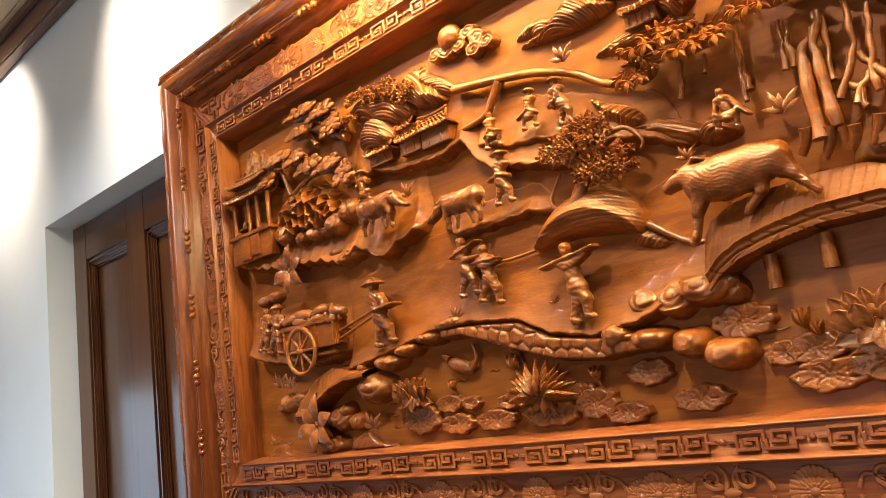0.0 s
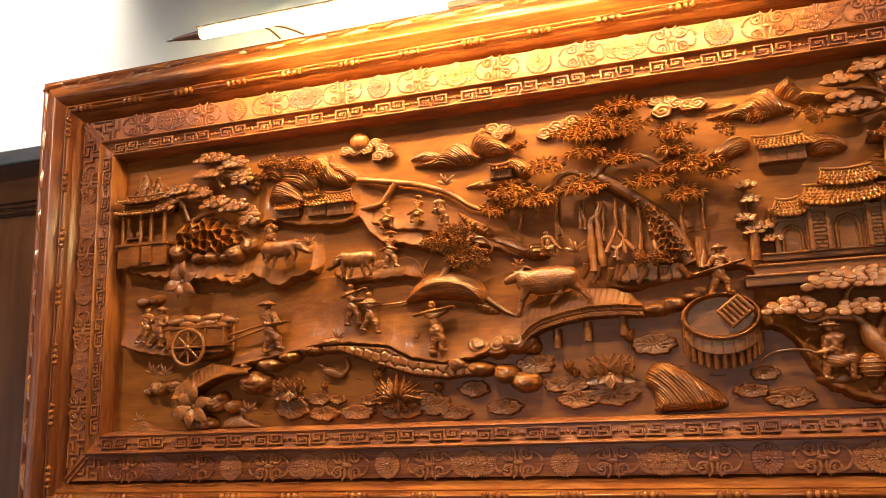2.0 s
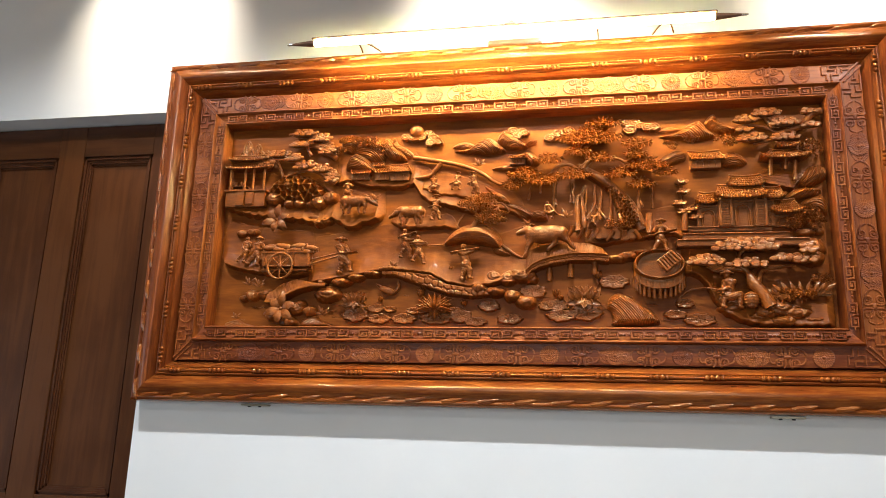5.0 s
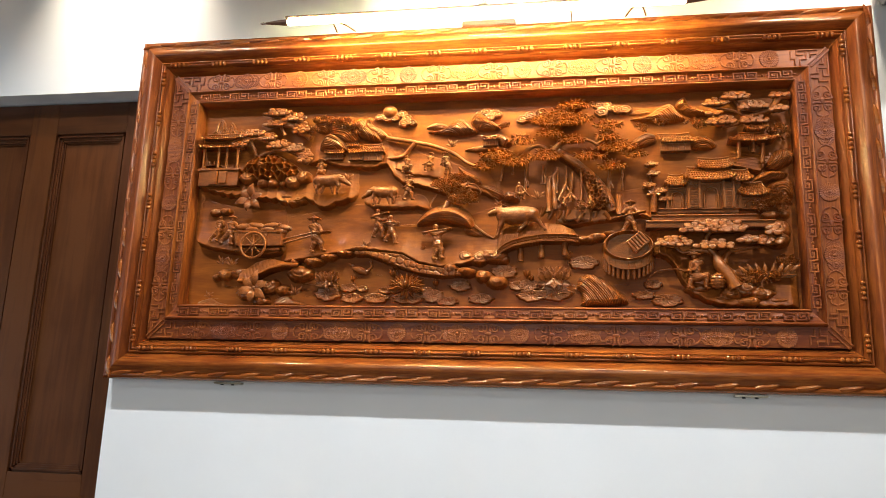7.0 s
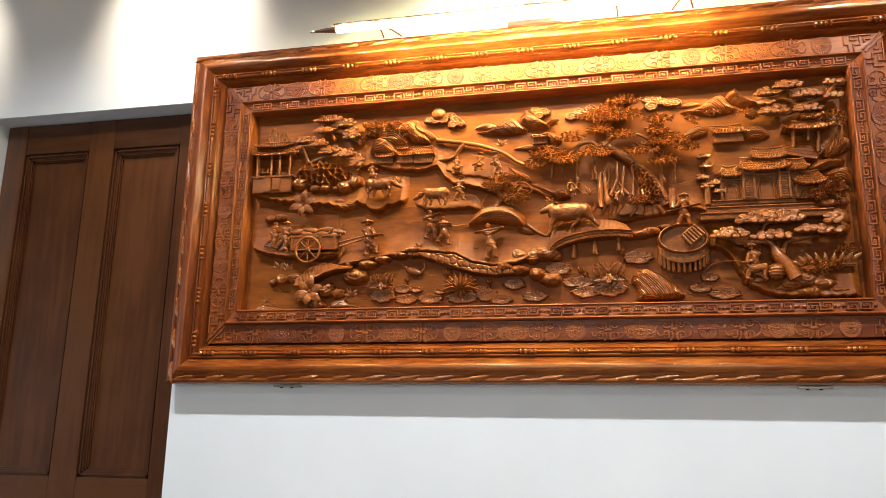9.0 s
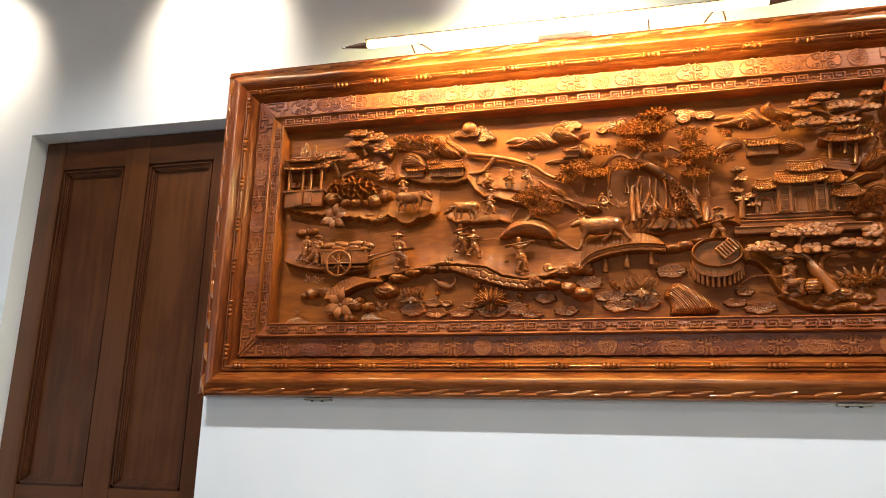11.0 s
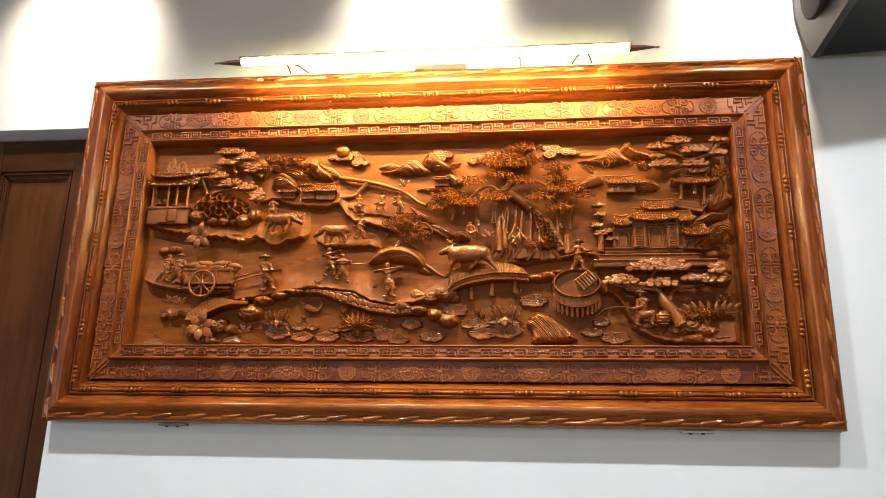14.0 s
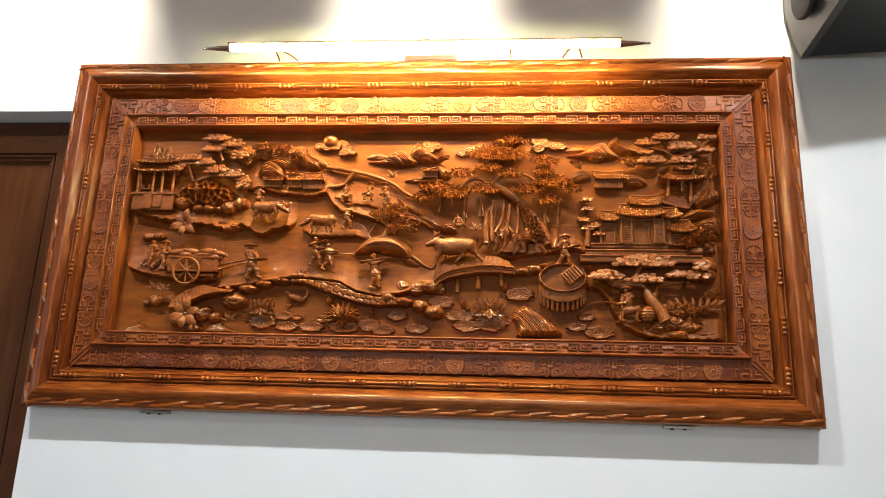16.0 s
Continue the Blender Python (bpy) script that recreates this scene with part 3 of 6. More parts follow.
def rocks(name, stones, label="", lines=1.0):
    """Rounded boulders with carved weathering lines, each one by itself. stones: centre, half width, half height, rise."""
    for k, (c, rx, rz, h) in enumerate(stones):
        def height(X, Z):
            w = 0.42 * (grain2(X + k, Z, 42) - 0.5)
            d = dome(X, Z, c, rx * (1.06 + w), rz * (1.06 + w), h, 0, 0.34) - 0.007 * np.abs(grain2(X + k * 3, Z, 60) - 0.5) * 2
            ring = np.sqrt(((X - c[0]) / rx) ** 2 + ((Z - c[1] - rz * 0.2) / rz) ** 2)
            return d - lines * 0.0046 * (1 - np.abs(np.sin(ring * 8 + 4 * grain2(X + k, Z, 20))) ** 0.6) * (d > 0.004)

        field(name, (c[0] - rx * 1.15, c[1] - rz * 1.15, c[0] + rx * 1.15, c[1] + rz * 1.15), height, 0.0022, label=label)


def hills(name, peaks, label="", step=0.0024, stripes=1.0):
    """Mountains with combed flanks, each one by itself. peaks: summit, half width, fall to the foot, rise."""
    for k, (c, w, fall, h) in enumerate(peaks):
        def height(X, Z):
            v = (c[1] - Z) / fall
            u = (X - c[0]) / w + 0.12 * np.sin(v * 5 + k)
            prof = 1 - np.abs(u) ** 1.35 + 0.10 * np.sin(u * 9 + k) * np.abs(u)
            d = prof - (1 - v)
            comb = np.sin(d * w * 540 + 2.5 * u + 5 * grain2(X + k, Z, 22))
            hh = h * np.clip(d * 6, 0, 1) ** 0.5 * (0.5 + 0.5 * np.clip(v * 1.3, 0, 1)) * np.clip((1 - v) * 7, 0, 1) ** 0.6
            hh = hh + stripes * 0.0028 * (comb - 0.3) * np.clip(d * 5, 0, 1)
            return np.where((d > 0) & (v < 1), np.maximum(hh, 0.001), 0)

        field(name, (c[0] - w * 1.2, c[1] - fall, c[0] + w * 1.2, c[1] + 0.004), height, step, label=label)


def smooth_loop(pts, n=4):
    """A closed, rounded outline through a few corner points."""
    out, m = [], len(pts)
    for i in range(m):
        p0, p1, p2, p3 = (Vector(pts[(i + k) % m]) for k in (-1, 0, 1, 2))
        for s in range(n):
            t = s / n
            out.append(0.5 * ((2 * p1) + (p2 - p0) * t + (2 * p0 - 5 * p1 + 4 * p2 - p3) * t * t + (3 * p1 - p0 - 3 * p2 + p3) * t ** 3))
    return out


def depth_inside(X, Z, loop):
    """Distance to the outline, nothing outside of it."""
    best, odd = np.full_like(X, 9.0), np.zeros(X.shape, bool)
    for a, b in zip(loop, loop[1:] + loop[:1]):
        dx, dz = b[0] - a[0], b[1] - a[1]
        t = np.clip(((X - a[0]) * dx + (Z - a[1]) * dz) / max(dx * dx + dz * dz, 1e-12), 0, 1)
        best = np.minimum(best, np.hypot(X - a[0] - dx * t, Z - a[1] - dz * t))
        cross = ((a[1] > Z) != (b[1] > Z)) & (X < dx * (Z - a[1]) / (dz if abs(dz) > 1e-12 else 1e-12) + a[0])
        odd ^= cross
    return np.where(odd, best, 0)


def mound(name, outline, h, focus=None, gap=0.0042, cut=0.0034, aspect=1.0, edge=0.020, power=0.62, label="", parent=None, mat=None, wob=0.8, step=0.0012, tilt=0.10, coarse=3.4):
    """Relief within a rounded outline, combed with grooves: rings about focus, or lines along the edge."""
    loop = smooth_loop(outline)
    xs, zs = [p[0] for p in loop], [p[1] for p in loop]
    box = (min(xs) - 0.004, min(zs) - 0.004, max(xs) + 0.004, max(zs) + 0.004)
    mid = (box[1] + box[3]) / 2

    def height(X, Z):
        d = depth_inside(X, Z, loop)
        r = d if focus is None else np.hypot(X - focus[0], (Z - focus[1]) / aspect)
        ph = r / gap + wob * (grain2(X, Z, 24) - 0.5) * 2
        fine = np.abs(np.sin(math.pi * ph)) ** 0.6
        big = np.abs(np.sin(math.pi * (ph / coarse + 0.3))) ** 0.5
        H = h * np.clip(d / edge, 0, 1) ** power + tilt * (mid - Z) * np.clip(d / 0.006, 0, 1)
        H = H + (cut * 1.35 * (fine - 0.6) + cut * 1.1 * (big - 0.6)) * np.clip(d / 0.004, 0, 1)
        return np.where(d > 0, np.maximum(H, 0.003), 0)

    return field(name, box, height, step, parent, label, mat)


def net(name, outline, h, cell, label="", parent=None, seed=5, width=0.0046, hollow=0.30):
    """A swelling of roots that branch into a net over dark hollows."""
    loop = smooth_loop(outline)
    xs, zs = [p[0] for p in loop], [p[1] for p in loop]
    x0, z0, x1, z1 = min(xs) - 0.004, min(zs) - 0.004, max(xs) + 0.004, max(zs) + 0.004
    rs = np.random.RandomState(seed)
    hearts = [(x, z) for x in np.arange(x0, x1 + cell, cell) for z in np.arange(z0, z1 + cell, cell)]

    def height(X, Z):
        d = depth_inside(X, Z, loop)
        best, second = np.full_like(X, 9.0), np.full_like(X, 9.0)
        for x, z in hearts:
            e = np.hypot(X - x - rs.uniform(-0.4, 0.4) * cell, (Z - z - rs.uniform(-0.4, 0.4) * cell) * 0.85)
            second = np.where(e < best, best, np.minimum(second, e))
            best = np.minimum(best, e)
        ridge = np.exp(-((second - best) / width) ** 2)
        body = h * np.clip(d / 0.028, 0, 1) ** 0.45
        return np.where(d > 0, np.maximum(body * (hollow + (1 - hollow) * ridge) + 0.003 * grain2(X, Z, 130), 0.003), 0)

    return field(name, (x0, z0, x1, z1), height, 0.0012, parent, label)


def coin(q, p, h, r, tip=0.25, turn=0.0):
    """A round scale of pine foliage with a raised rim and a sunk heart."""
    rings = []
    for k, e in ((0.70, -0.004), (1.0, 0.0), (0.96, 0.0024), (0.72, 0.0048), (0.34, 0.0042), (0.05, 0.0052)):
        rings.append([(p[0] + r * k * math.cos(a + turn), BOARD_Y - h - e - 0.25 * r * k * tip * -math.sin(a + turn), p[1] + r * 0.66 * k * math.sin(a + turn)) for a in (2 * math.pi * i / 10 for i in range(10))])
    q.rings(rings)


def at(p, h):
    return (p[0], BOARD_Y - h, p[1])


def leaf(q, p, h, ln, w, ang, rise=0.15, thick=0.0028, lean=0.0):
    """A pointed leaf with a raised midrib, growing from p at ang degrees; lean brings its tip forward."""
    a = radians(ang)
    dx, dz = math.cos(a), math.sin(a)
    rings = []
    for t, k in ((0.0, 0.12), (0.3, 0.85), (0.55, 1.0), (0.8, 0.6), (1.0, 0.04)):
        c = (p[0] + dx * ln * t, p[1] + dz * ln * t)
        hh = h + ln * (rise * math.sin(t * math.pi * 0.8) + lean * t)
        rings.append([(c[0] - dz * w * k, BOARD_Y - hh, c[1] + dx * w * k), (c[0], BOARD_Y - hh - thick * (0.3 + k * 0.7), c[1]), (c[0] + dz * w * k, BOARD_Y - hh, c[1] - dx * w * k), (c[0], BOARD_Y - hh + thick * 0.8, c[1])])
    q.rings(rings)


def leaf_fan(p, rx, rz, h, rng, size=0.0175):
    """An umbrella crown of leaf stars: each star spreads five pointed leaves down and sideways over the row below."""
    q = Shape()
    rows = max(2, int(round(rz / 0.0120)))
    for r in range(rows, -1, -1):
        f = r / rows
        n = max(1, int(round(2.0 * rx * max(f, 0.12) / 0.0205)) + (1 if r else 0))
        for i in range(n):
            u = ((i + 0.5 + rng.uniform(-0.15, 0.15)) / n * 2 - 1) if n > 1 else 0.0
            c = (p[0] + rx * f * math.sin(radians(80 * u)), p[1] + rz * (0.55 - 1.0 * f * math.cos(radians(80 * u)) - 0.42 * u * u * f))
            hh = h + 0.022 * f * (1 - 0.5 * abs(u)) + rng.uniform(-0.001, 0.002)
            for k in (-82, 82, -42, 42, 0):
                ln = size * rng.uniform(0.85, 1.1) * (1.0 if abs(k) < 60 else 0.85)
                leaf(q, c, hh + (0.002 if k == 0 else 0.0), ln, ln * 0.215, -90 + 34 * u + k + rng.uniform(-9, 9), 0.14, 0.0048, 0.22 - 0.002 * abs(k))
    for a in (28, 60, 90, 120, 152):
        leaf(q, (p[0] + (90 - a) * rx * 0.007, p[1] + rz * 0.42), h + 0.001, size * 0.8, size * 0.18, a + rng.uniform(-10, 10), 0.14, 0.0042, 0.05)
    q.blob(at((p[0], p[1] - rz * 0.05), h - 0.004), (rx * 0.70, 0.010, rz * 0.42), 0, 0.3, 3, 12, 7, p[0] * 9)
    return q


def scale_cushion(p, rx, rz, h, rng, size=0.0095):
    """A flat-bottomed pine cushion of overlapping round scales."""
    q = Shape()
    q.blob(at((p[0], p[1] - rz * 0.1), h - 0.004), (rx * 0.88, 0.008, rz * 0.7), 0, 0.2, 3, 12, 7, p[0] * 9)
    size *= 0.95
    rows = max(3, int(rz * 2 / (size * 0.66)))
    for r in range(rows):
        v = (r + 0.5) / rows
        half = rx * math.sqrt(max(0.08, 1 - (v * 0.96) ** 2))
        n = max(2, int(half * 2 / (size * 1.45)))
        for i in range(n):
            x = p[0] - half + (i + 0.5 + rng.uniform(-0.2, 0.2) + 0.5 * (r % 2)) * 2 * half / n
            z = p[1] - rz * 0.7 + v * rz * 1.6 + rng.uniform(-0.12, 0.12) * size
            coin(q, (x, z), h + 0.004 + 0.012 * (1 - v) + rng.uniform(0, 0.002), size * rng.uniform(0.8, 1.05), rng.uniform(0.2, 1.3), rng.uniform(0, 1))
    return q


def curls(p, rx, rz, h, n, rng, size=0.008):
    """Foliage of small leafy rosettes and lumps."""
    q = Shape()
    for i in range(int(n * 1.5)):
        a, k = rng.uniform(0, 2 * math.pi), math.sqrt(rng.random())
        c = (p[0] + rx * k * math.cos(a), p[1] + rz * k * math.sin(a))
        s = size * rng.uniform(0.6, 1.05)
        hh = h + 0.013 * (1 - k * k) + 0.004 * (0.5 - (c[1] - p[1]) / rz)
        q.blob(at(c, hh), (s * 0.6, s * 0.6, s * 0.5), rng.uniform(0, 180), 0.5, 2.5, 8, 5, i * 1.7)
        for m in range(4):
            b = a * 57 + m * 90 + rng.uniform(-25, 25)
            leaf(q, c, hh + s * 0.2, s * 1.15, s * 0.34, b, 0.1, 0.003, 0.25)
    return q


def limb(pts, h, r, seg=7, wob=0.0, rng=None):
    """A branch through points of the carving; h and r run from its root to its tip."""
    n = len(pts)
    path = []
    for i, p in enumerate(pts):
        k = i / max(1, n - 1)
        o = (rng.uniform(-wob, wob), rng.uniform(-wob, wob)) if rng else (0, 0)
        path.append(at((p[0] + o[0], p[1] + o[1]), h[0] + (h[1] - h[0]) * k))
    q = Shape()
    q.tube(path, [(r[0] + (r[1] - r[0]) * i / max(1, n - 1)) * (rng.uniform(0.75, 1.3) if rng else 1) for i in range(n)], seg)
    return q


def join(*shapes):
    q = Shape()
    for o in shapes:
        q.add(o.v, o.f)
    return q


def slab(q, x0, x1, z0, z1, h0, h1, bevel=0.0012):
    q.box((x0, BOARD_Y - h1, z0), (x1, BOARD_Y - h0, z1), bevel)


def roof(q, c, top, bottom, zt, zb, h_top, h_eave, curl=0.006, cols=14, rows=5, skew=0.0):
    """A sweeping tiled roof: half widths at ridge and eave, and the corners turned up."""
    nu, nv = cols * 6, rows * 4
    vs = []
    for j in range(nv + 1):
        v = j / nv
        sag = v + 0.10 * math.sin(math.pi * v)
        half = top + (bottom - top) * v ** 1.4
        for i in range(nu + 1):
            u = i / nu * 2 - 1
            z = zt + (zb - zt) * sag + curl * v * abs(u) ** 3
            row = min(int(v * rows), rows - 1)
            tile = 0.0062 * abs(math.sin(math.pi * (i / nu * cols + 0.5 * (row % 2)))) * (0.25 + 0.75 * (v * rows - row))
            vs.append((c + u * half + skew * (v - 0.5), BOARD_Y - (h_top + (h_eave - h_top) * v + tile), z))
    n = nu + 1
    fs = [(j * n + i, j * n + i + 1, (j + 1) * n + i + 1, (j + 1) * n + i) for j in range(nv) for i in range(nu)]
    k = len(vs)
    for i in range(n):                  # eave and soffit
        x, y, z = vs[nv * n + i]
        vs.append((x, y + 0.001, z - 0.005))
    for i in range(n):
        x, y, z = vs[nv * n + i]
        vs.append((x * 0.92 + c * 0.08, BOARD_Y + 0.002, z - 0.004))
    fs += [(nv * n + i, nv * n + i + 1, k + i + 1, k + i) for i in range(nu)]
    fs += [(k + i, k + i + 1, k + n + i + 1, k + n + i) for i in range(nu)]
    q.add(vs, fs)
    ridge = [(c - top * 1.08 - skew / 2, BOARD_Y - h_top - 0.002, zt + 0.004), (c - skew / 2, BOARD_Y - h_top - 0.003, zt), (c + top * 1.08 - skew / 2, BOARD_Y - h_top - 0.002, zt + 0.004)]
    q.tube(ridge, 0.003, 6)
    for e in (-1, 1):
        q.tube([(c + e * top - skew / 2, BOARD_Y - h_top - 0.002, zt), (c + e * (top + bottom) / 2, BOARD_Y - (h_top + h_eave) / 2 - 0.003, (zt + zb) / 2 - 0.002), (c + e * bottom + skew / 2, BOARD_Y - h_eave - 0.003, zb + curl + 0.001)], 0.0022, 6)


def arch(q, x, z0, z1, w, h, r=0.0016):
    """A raised round-headed moulding: a door or window of a carved house."""
    pts = [(x - w, z0), (x - w, z1 - w), (x - w * 0.7, z1 - w * 0.3), (x, z1), (x + w * 0.7, z1 - w * 0.3), (x + w, z1 - w), (x + w, z0)]
    q.tube([at(p, h) for p in pts], r, 5, 1, False)


def sculpt(name, caps, s, c, h, way=1, step=0.0014, folds=0.0, round_=0.85, mat=None):
    """Relief of rounded limbs that flow into one another. caps: two ends with their radii and a lift, in parts of the size s."""
    us = [u for q in caps for u in (q[0] - q[2], q[0] + q[2], q[3] - q[5], q[3] + q[5])]
    vs = [v for q in caps for v in (q[1] - q[2], q[1] + q[2], q[4] - q[5], q[4] + q[5])]
    lo, hi = (min(us), max(us)) if way > 0 else (-max(us), -min(us))
    box = (c[0] + lo * s - 0.004, c[1] + min(vs) * s - 0.004, c[0] + hi * s + 0.004, c[1] + max(vs) * s + 0.004)

    def height(X, Z):
        U, V = (X - c[0]) / s * way, (Z - c[1]) / s
        acc, top = np.zeros_like(X), np.zeros_like(X)
        K = 420.0
        for u0, v0, r0, u1, v1, r1, lift in caps:
            du, dv = u1 - u0, v1 - v0
            t = np.clip(((U - u0) * du + (V - v0) * dv) / max(du * du + dv * dv, 1e-9), 0, 1)
            d = np.hypot(U - u0 - du * t, V - v0 - dv * t)
            r = r0 + (r1 - r0) * t
            inside = d < r
            hh = h + lift * s + np.sqrt(np.clip(r * r - d * d, 0, None)) * s * round_
            acc += np.where(inside, np.exp(K * hh), 0)
            top = np.maximum(top, np.where(inside, hh, 0))
        out = np.where(top > 0, np.log(np.maximum(acc, 1)) / K, 0)
        if folds:
            out = out + folds * np.sin((U * 7 + V * 15 + 2.5 * grain2(X, Z, 60)) * 5) * (top > 0)
        return np.where(top > 0, out + 0.0007 * (grain2(X, Z, 240) - 0.5), 0)

    x0, z0, x1, z1 = box
    nx, nz = int((x1 - x0) / step), int((z1 - z0) / step)
    X, Z = np.meshgrid(np.linspace(x0, x1, nx), np.linspace(z0, z1, nz))
    F = height(X, Z)
    keep = F > 0
    F = np.where(keep, np.maximum(F, h), h)
    P = np.pad(F, 1, mode="edge")
    F = (P[:-2, 1:-1] + P[2:, 1:-1] + P[1:-1, :-2] + P[1:-1, 2:] + 4 * F) / 8
    B = h - 0.55 * (F - h)                     # carved free at the back
    cells = keep[:-1, :-1] | keep[1:, :-1] | keep[:-1, 1:] | keep[1:, 1:]
    ci, cj = np.nonzero(cells)
    used = np.zeros_like(keep)
    for a, b in ((0, 0), (1, 0), (0, 1), (1, 1)):
        used[ci + a, cj + b] = True
    F = np.where(keep, F, h)
    B = np.where(keep, B, h)
    index = np.cumsum(used.ravel()).reshape(used.shape) - 1
    q = Shape()
    n = int(used.sum())
    q.v = [(float(x), float(BOARD_Y - g), float(z)) for G in (F, B) for x, z, g in zip(X[used], Z[used], G[used])]
    quads = [(int(index[i, j]), int(index[i, j + 1]), int(index[i + 1, j + 1]), int(index[i + 1, j])) for i, j in zip(ci, cj)]
    q.f = quads + [tuple(k + n for k in f[::-1]) for f in quads]
    return part(name, q, mat or CARVED, panel, auto=80)


def figure(name, foot, s, h, lean=0.0, legs=((-0.12, 0), (0.14, 0)), hands=((0.25, 0.62), (-0.2, 0.55)), hat=0, pole=None, bend=0.0, seated=False):
    """A small plain carved figure: rounded trunk, limbs, head. Offsets are in parts of its height s."""
    hip, chest = (0.0, 0.30 if seated else 0.46), (lean, 0.66 if seated else 0.74)
    head = (lean * 1.25 + bend, chest[1] + 0.17)
    caps = [(hip[0], hip[1], 0.12, (hip[0] + chest[0]) / 2, (hip[1] + chest[1]) / 2, 0.105, 0.0), ((hip[0] + chest[0]) / 2, (hip[1] + chest[1]) / 2, 0.105, chest[0], chest[1], 0.125, 0.01),
            (chest[0] - 0.10, chest[1] + 0.02, 0.06, chest[0] + 0.10, chest[1] + 0.02, 0.06, 0.03), (hip[0] - 0.06, hip[1] - 0.04, 0.09, hip[0] + 0.06, hip[1] - 0.04, 0.09, 0.01), (head[0], head[1], 0.068, head[0], head[1] + 0.02, 0.072, 0.05)]
    for i, (u, v) in enumerate(legs):
        knee = (u * (0.9 if seated else 0.62) + 0.05, 0.34 if seated else 0.25 + v * 0.5)
        caps += [(hip[0], hip[1] - 0.03, 0.095, knee[0], knee[1], 0.078, 0.02 * i), (knee[0], knee[1], 0.074, u, v + 0.05, 0.052, 0.02 * i), (u, v + 0.02, 0.04, u + 0.08, v + 0.01, 0.032, 0.02)]
    for i, (u, v) in enumerate(hands):
        e = -0.12 if i else 0.12
        el = ((chest[0] + u) / 2 + e * 0.7, (chest[1] + v) / 2 - 0.07)
        caps += [(chest[0] + e, chest[1] + 0.01, 0.062, el[0], el[1], 0.05, 0.05), (el[0], el[1], 0.048, u, v, 0.036, 0.08)]
    if hat:
        y = head[1] + 0.065
        caps += [(head[0] - hat * 0.85, y - 0.015, 0.022, head[0] + hat * 0.85, y - 0.015, 0.022, 0.12), (head[0] - hat * 0.4, y + 0.015, 0.034, head[0] + hat * 0.4, y + 0.015, 0.034, 0.10), (head[0], y + 0.02, 0.05, head[0], y + 0.06, 0.022, 0.09)]
    if pole:
        caps += [(pole[0], pole[1], 0.024, pole[2], pole[3], 0.024, 0.13)]
    return sculpt(name, caps, s, foot, h, 1, 0.0011, 0.0005)


def buffalo(name, c, s, h, way=1, drop=0.0):
    """A plain carved water buffalo, about s long, facing along way."""
    d = drop
    caps = [(-0.34, 0.05, 0.145, -0.10, 0.02, 0.165, 0.0), (-0.10, 0.02, 0.165, 0.14, 0.03, 0.160, 0.0), (0.14, 0.04, 0.150, 0.27, 0.08, 0.115, 0.01), (-0.2, -0.03, 0.14, 0.08, -0.04, 0.14, 0.0), (-0.36, 0.05, 0.13, -0.42, 0.02, 0.10, 0.0),
            (0.26, 0.08, 0.11, 0.42, 0.05 - d * 0.6, 0.085, 0.03), (0.42, 0.06 - d, 0.078, 0.55, -0.02 - d, 0.056, 0.06), (0.55, -0.02 - d, 0.054, 0.61, -0.06 - d, 0.046, 0.07), (0.62, -0.065 - d, 0.034, 0.63, -0.07 - d, 0.034, 0.08),
            (0.40, 0.10 - d, 0.030, 0.30, 0.12 - d, 0.014, 0.09), (0.47, 0.11 - d, 0.026, 0.42, 0.175 - d, 0.023, 0.08), (0.42, 0.175 - d, 0.023, 0.31, 0.195 - d, 0.016, 0.09), (0.31, 0.195 - d, 0.016, 0.23, 0.17 - d, 0.008, 0.09),
            (-0.35, 0.0, 0.115, -0.33, -0.14, 0.062, 0.04), (-0.33, -0.14, 0.058, -0.40, -0.25, 0.036, 0.03), (-0.40, -0.25, 0.036, -0.38, -0.36, 0.034, 0.02), (-0.26, -0.06, 0.08, -0.19, -0.19, 0.046, 0.0), (-0.19, -0.19, 0.044, -0.24, -0.36, 0.031, 0.0),
            (0.21, -0.01, 0.095, 0.28, -0.16, 0.052, 0.05), (0.28, -0.16, 0.050, 0.25, -0.26, 0.035, 0.04), (0.25, -0.26, 0.035, 0.26, -0.37, 0.034, 0.03), (0.12, -0.06, 0.07, 0.06, -0.21, 0.042, 0.0), (0.06, -0.21, 0.040, 0.10, -0.36, 0.031, 0.0),
            (-0.44, 0.08, 0.022, -0.50, -0.03, 0.016, 0.03), (-0.50, -0.03, 0.016, -0.48, -0.17, 0.018, 0.02)]
    return sculpt(name, caps, s, c, h, way, 0.0015, 0.0)


def lily_pad(c, rx, rz, h=0.008, seed=0):
    def height(X, Z):
        u, v = (X - c[0]) / rx, (Z - c[1]) / rz
        r, a = np.hypot(u, v), np.arctan2(v, u)
        edge = 1 + 0.06 * np.sin(a * 9 + seed) + 0.05 * np.sin(a * 5 + seed * 2)
        k = r / edge
        veins = np.clip(np.abs(np.sin(a * 5.5 + seed + 0.8 * np.sin(k * 5))) * k * 11, 0, 1)
        hh = h * 1.2 * np.clip((1 - k) * 9, 0, 1) ** 0.5 * (0.72 + 0.35 * k) - 0.0050 * (1 - veins) * (k > 0.10) * (k < 0.92)
        return np.where(k < 1, np.maximum(hh, 0.002), 0)

    return field("lily_pad", (c[0] - rx * 1.15, c[1] - rz * 1.15, c[0] + rx * 1.15, c[1] + rz * 1.15), height, 0.0014)


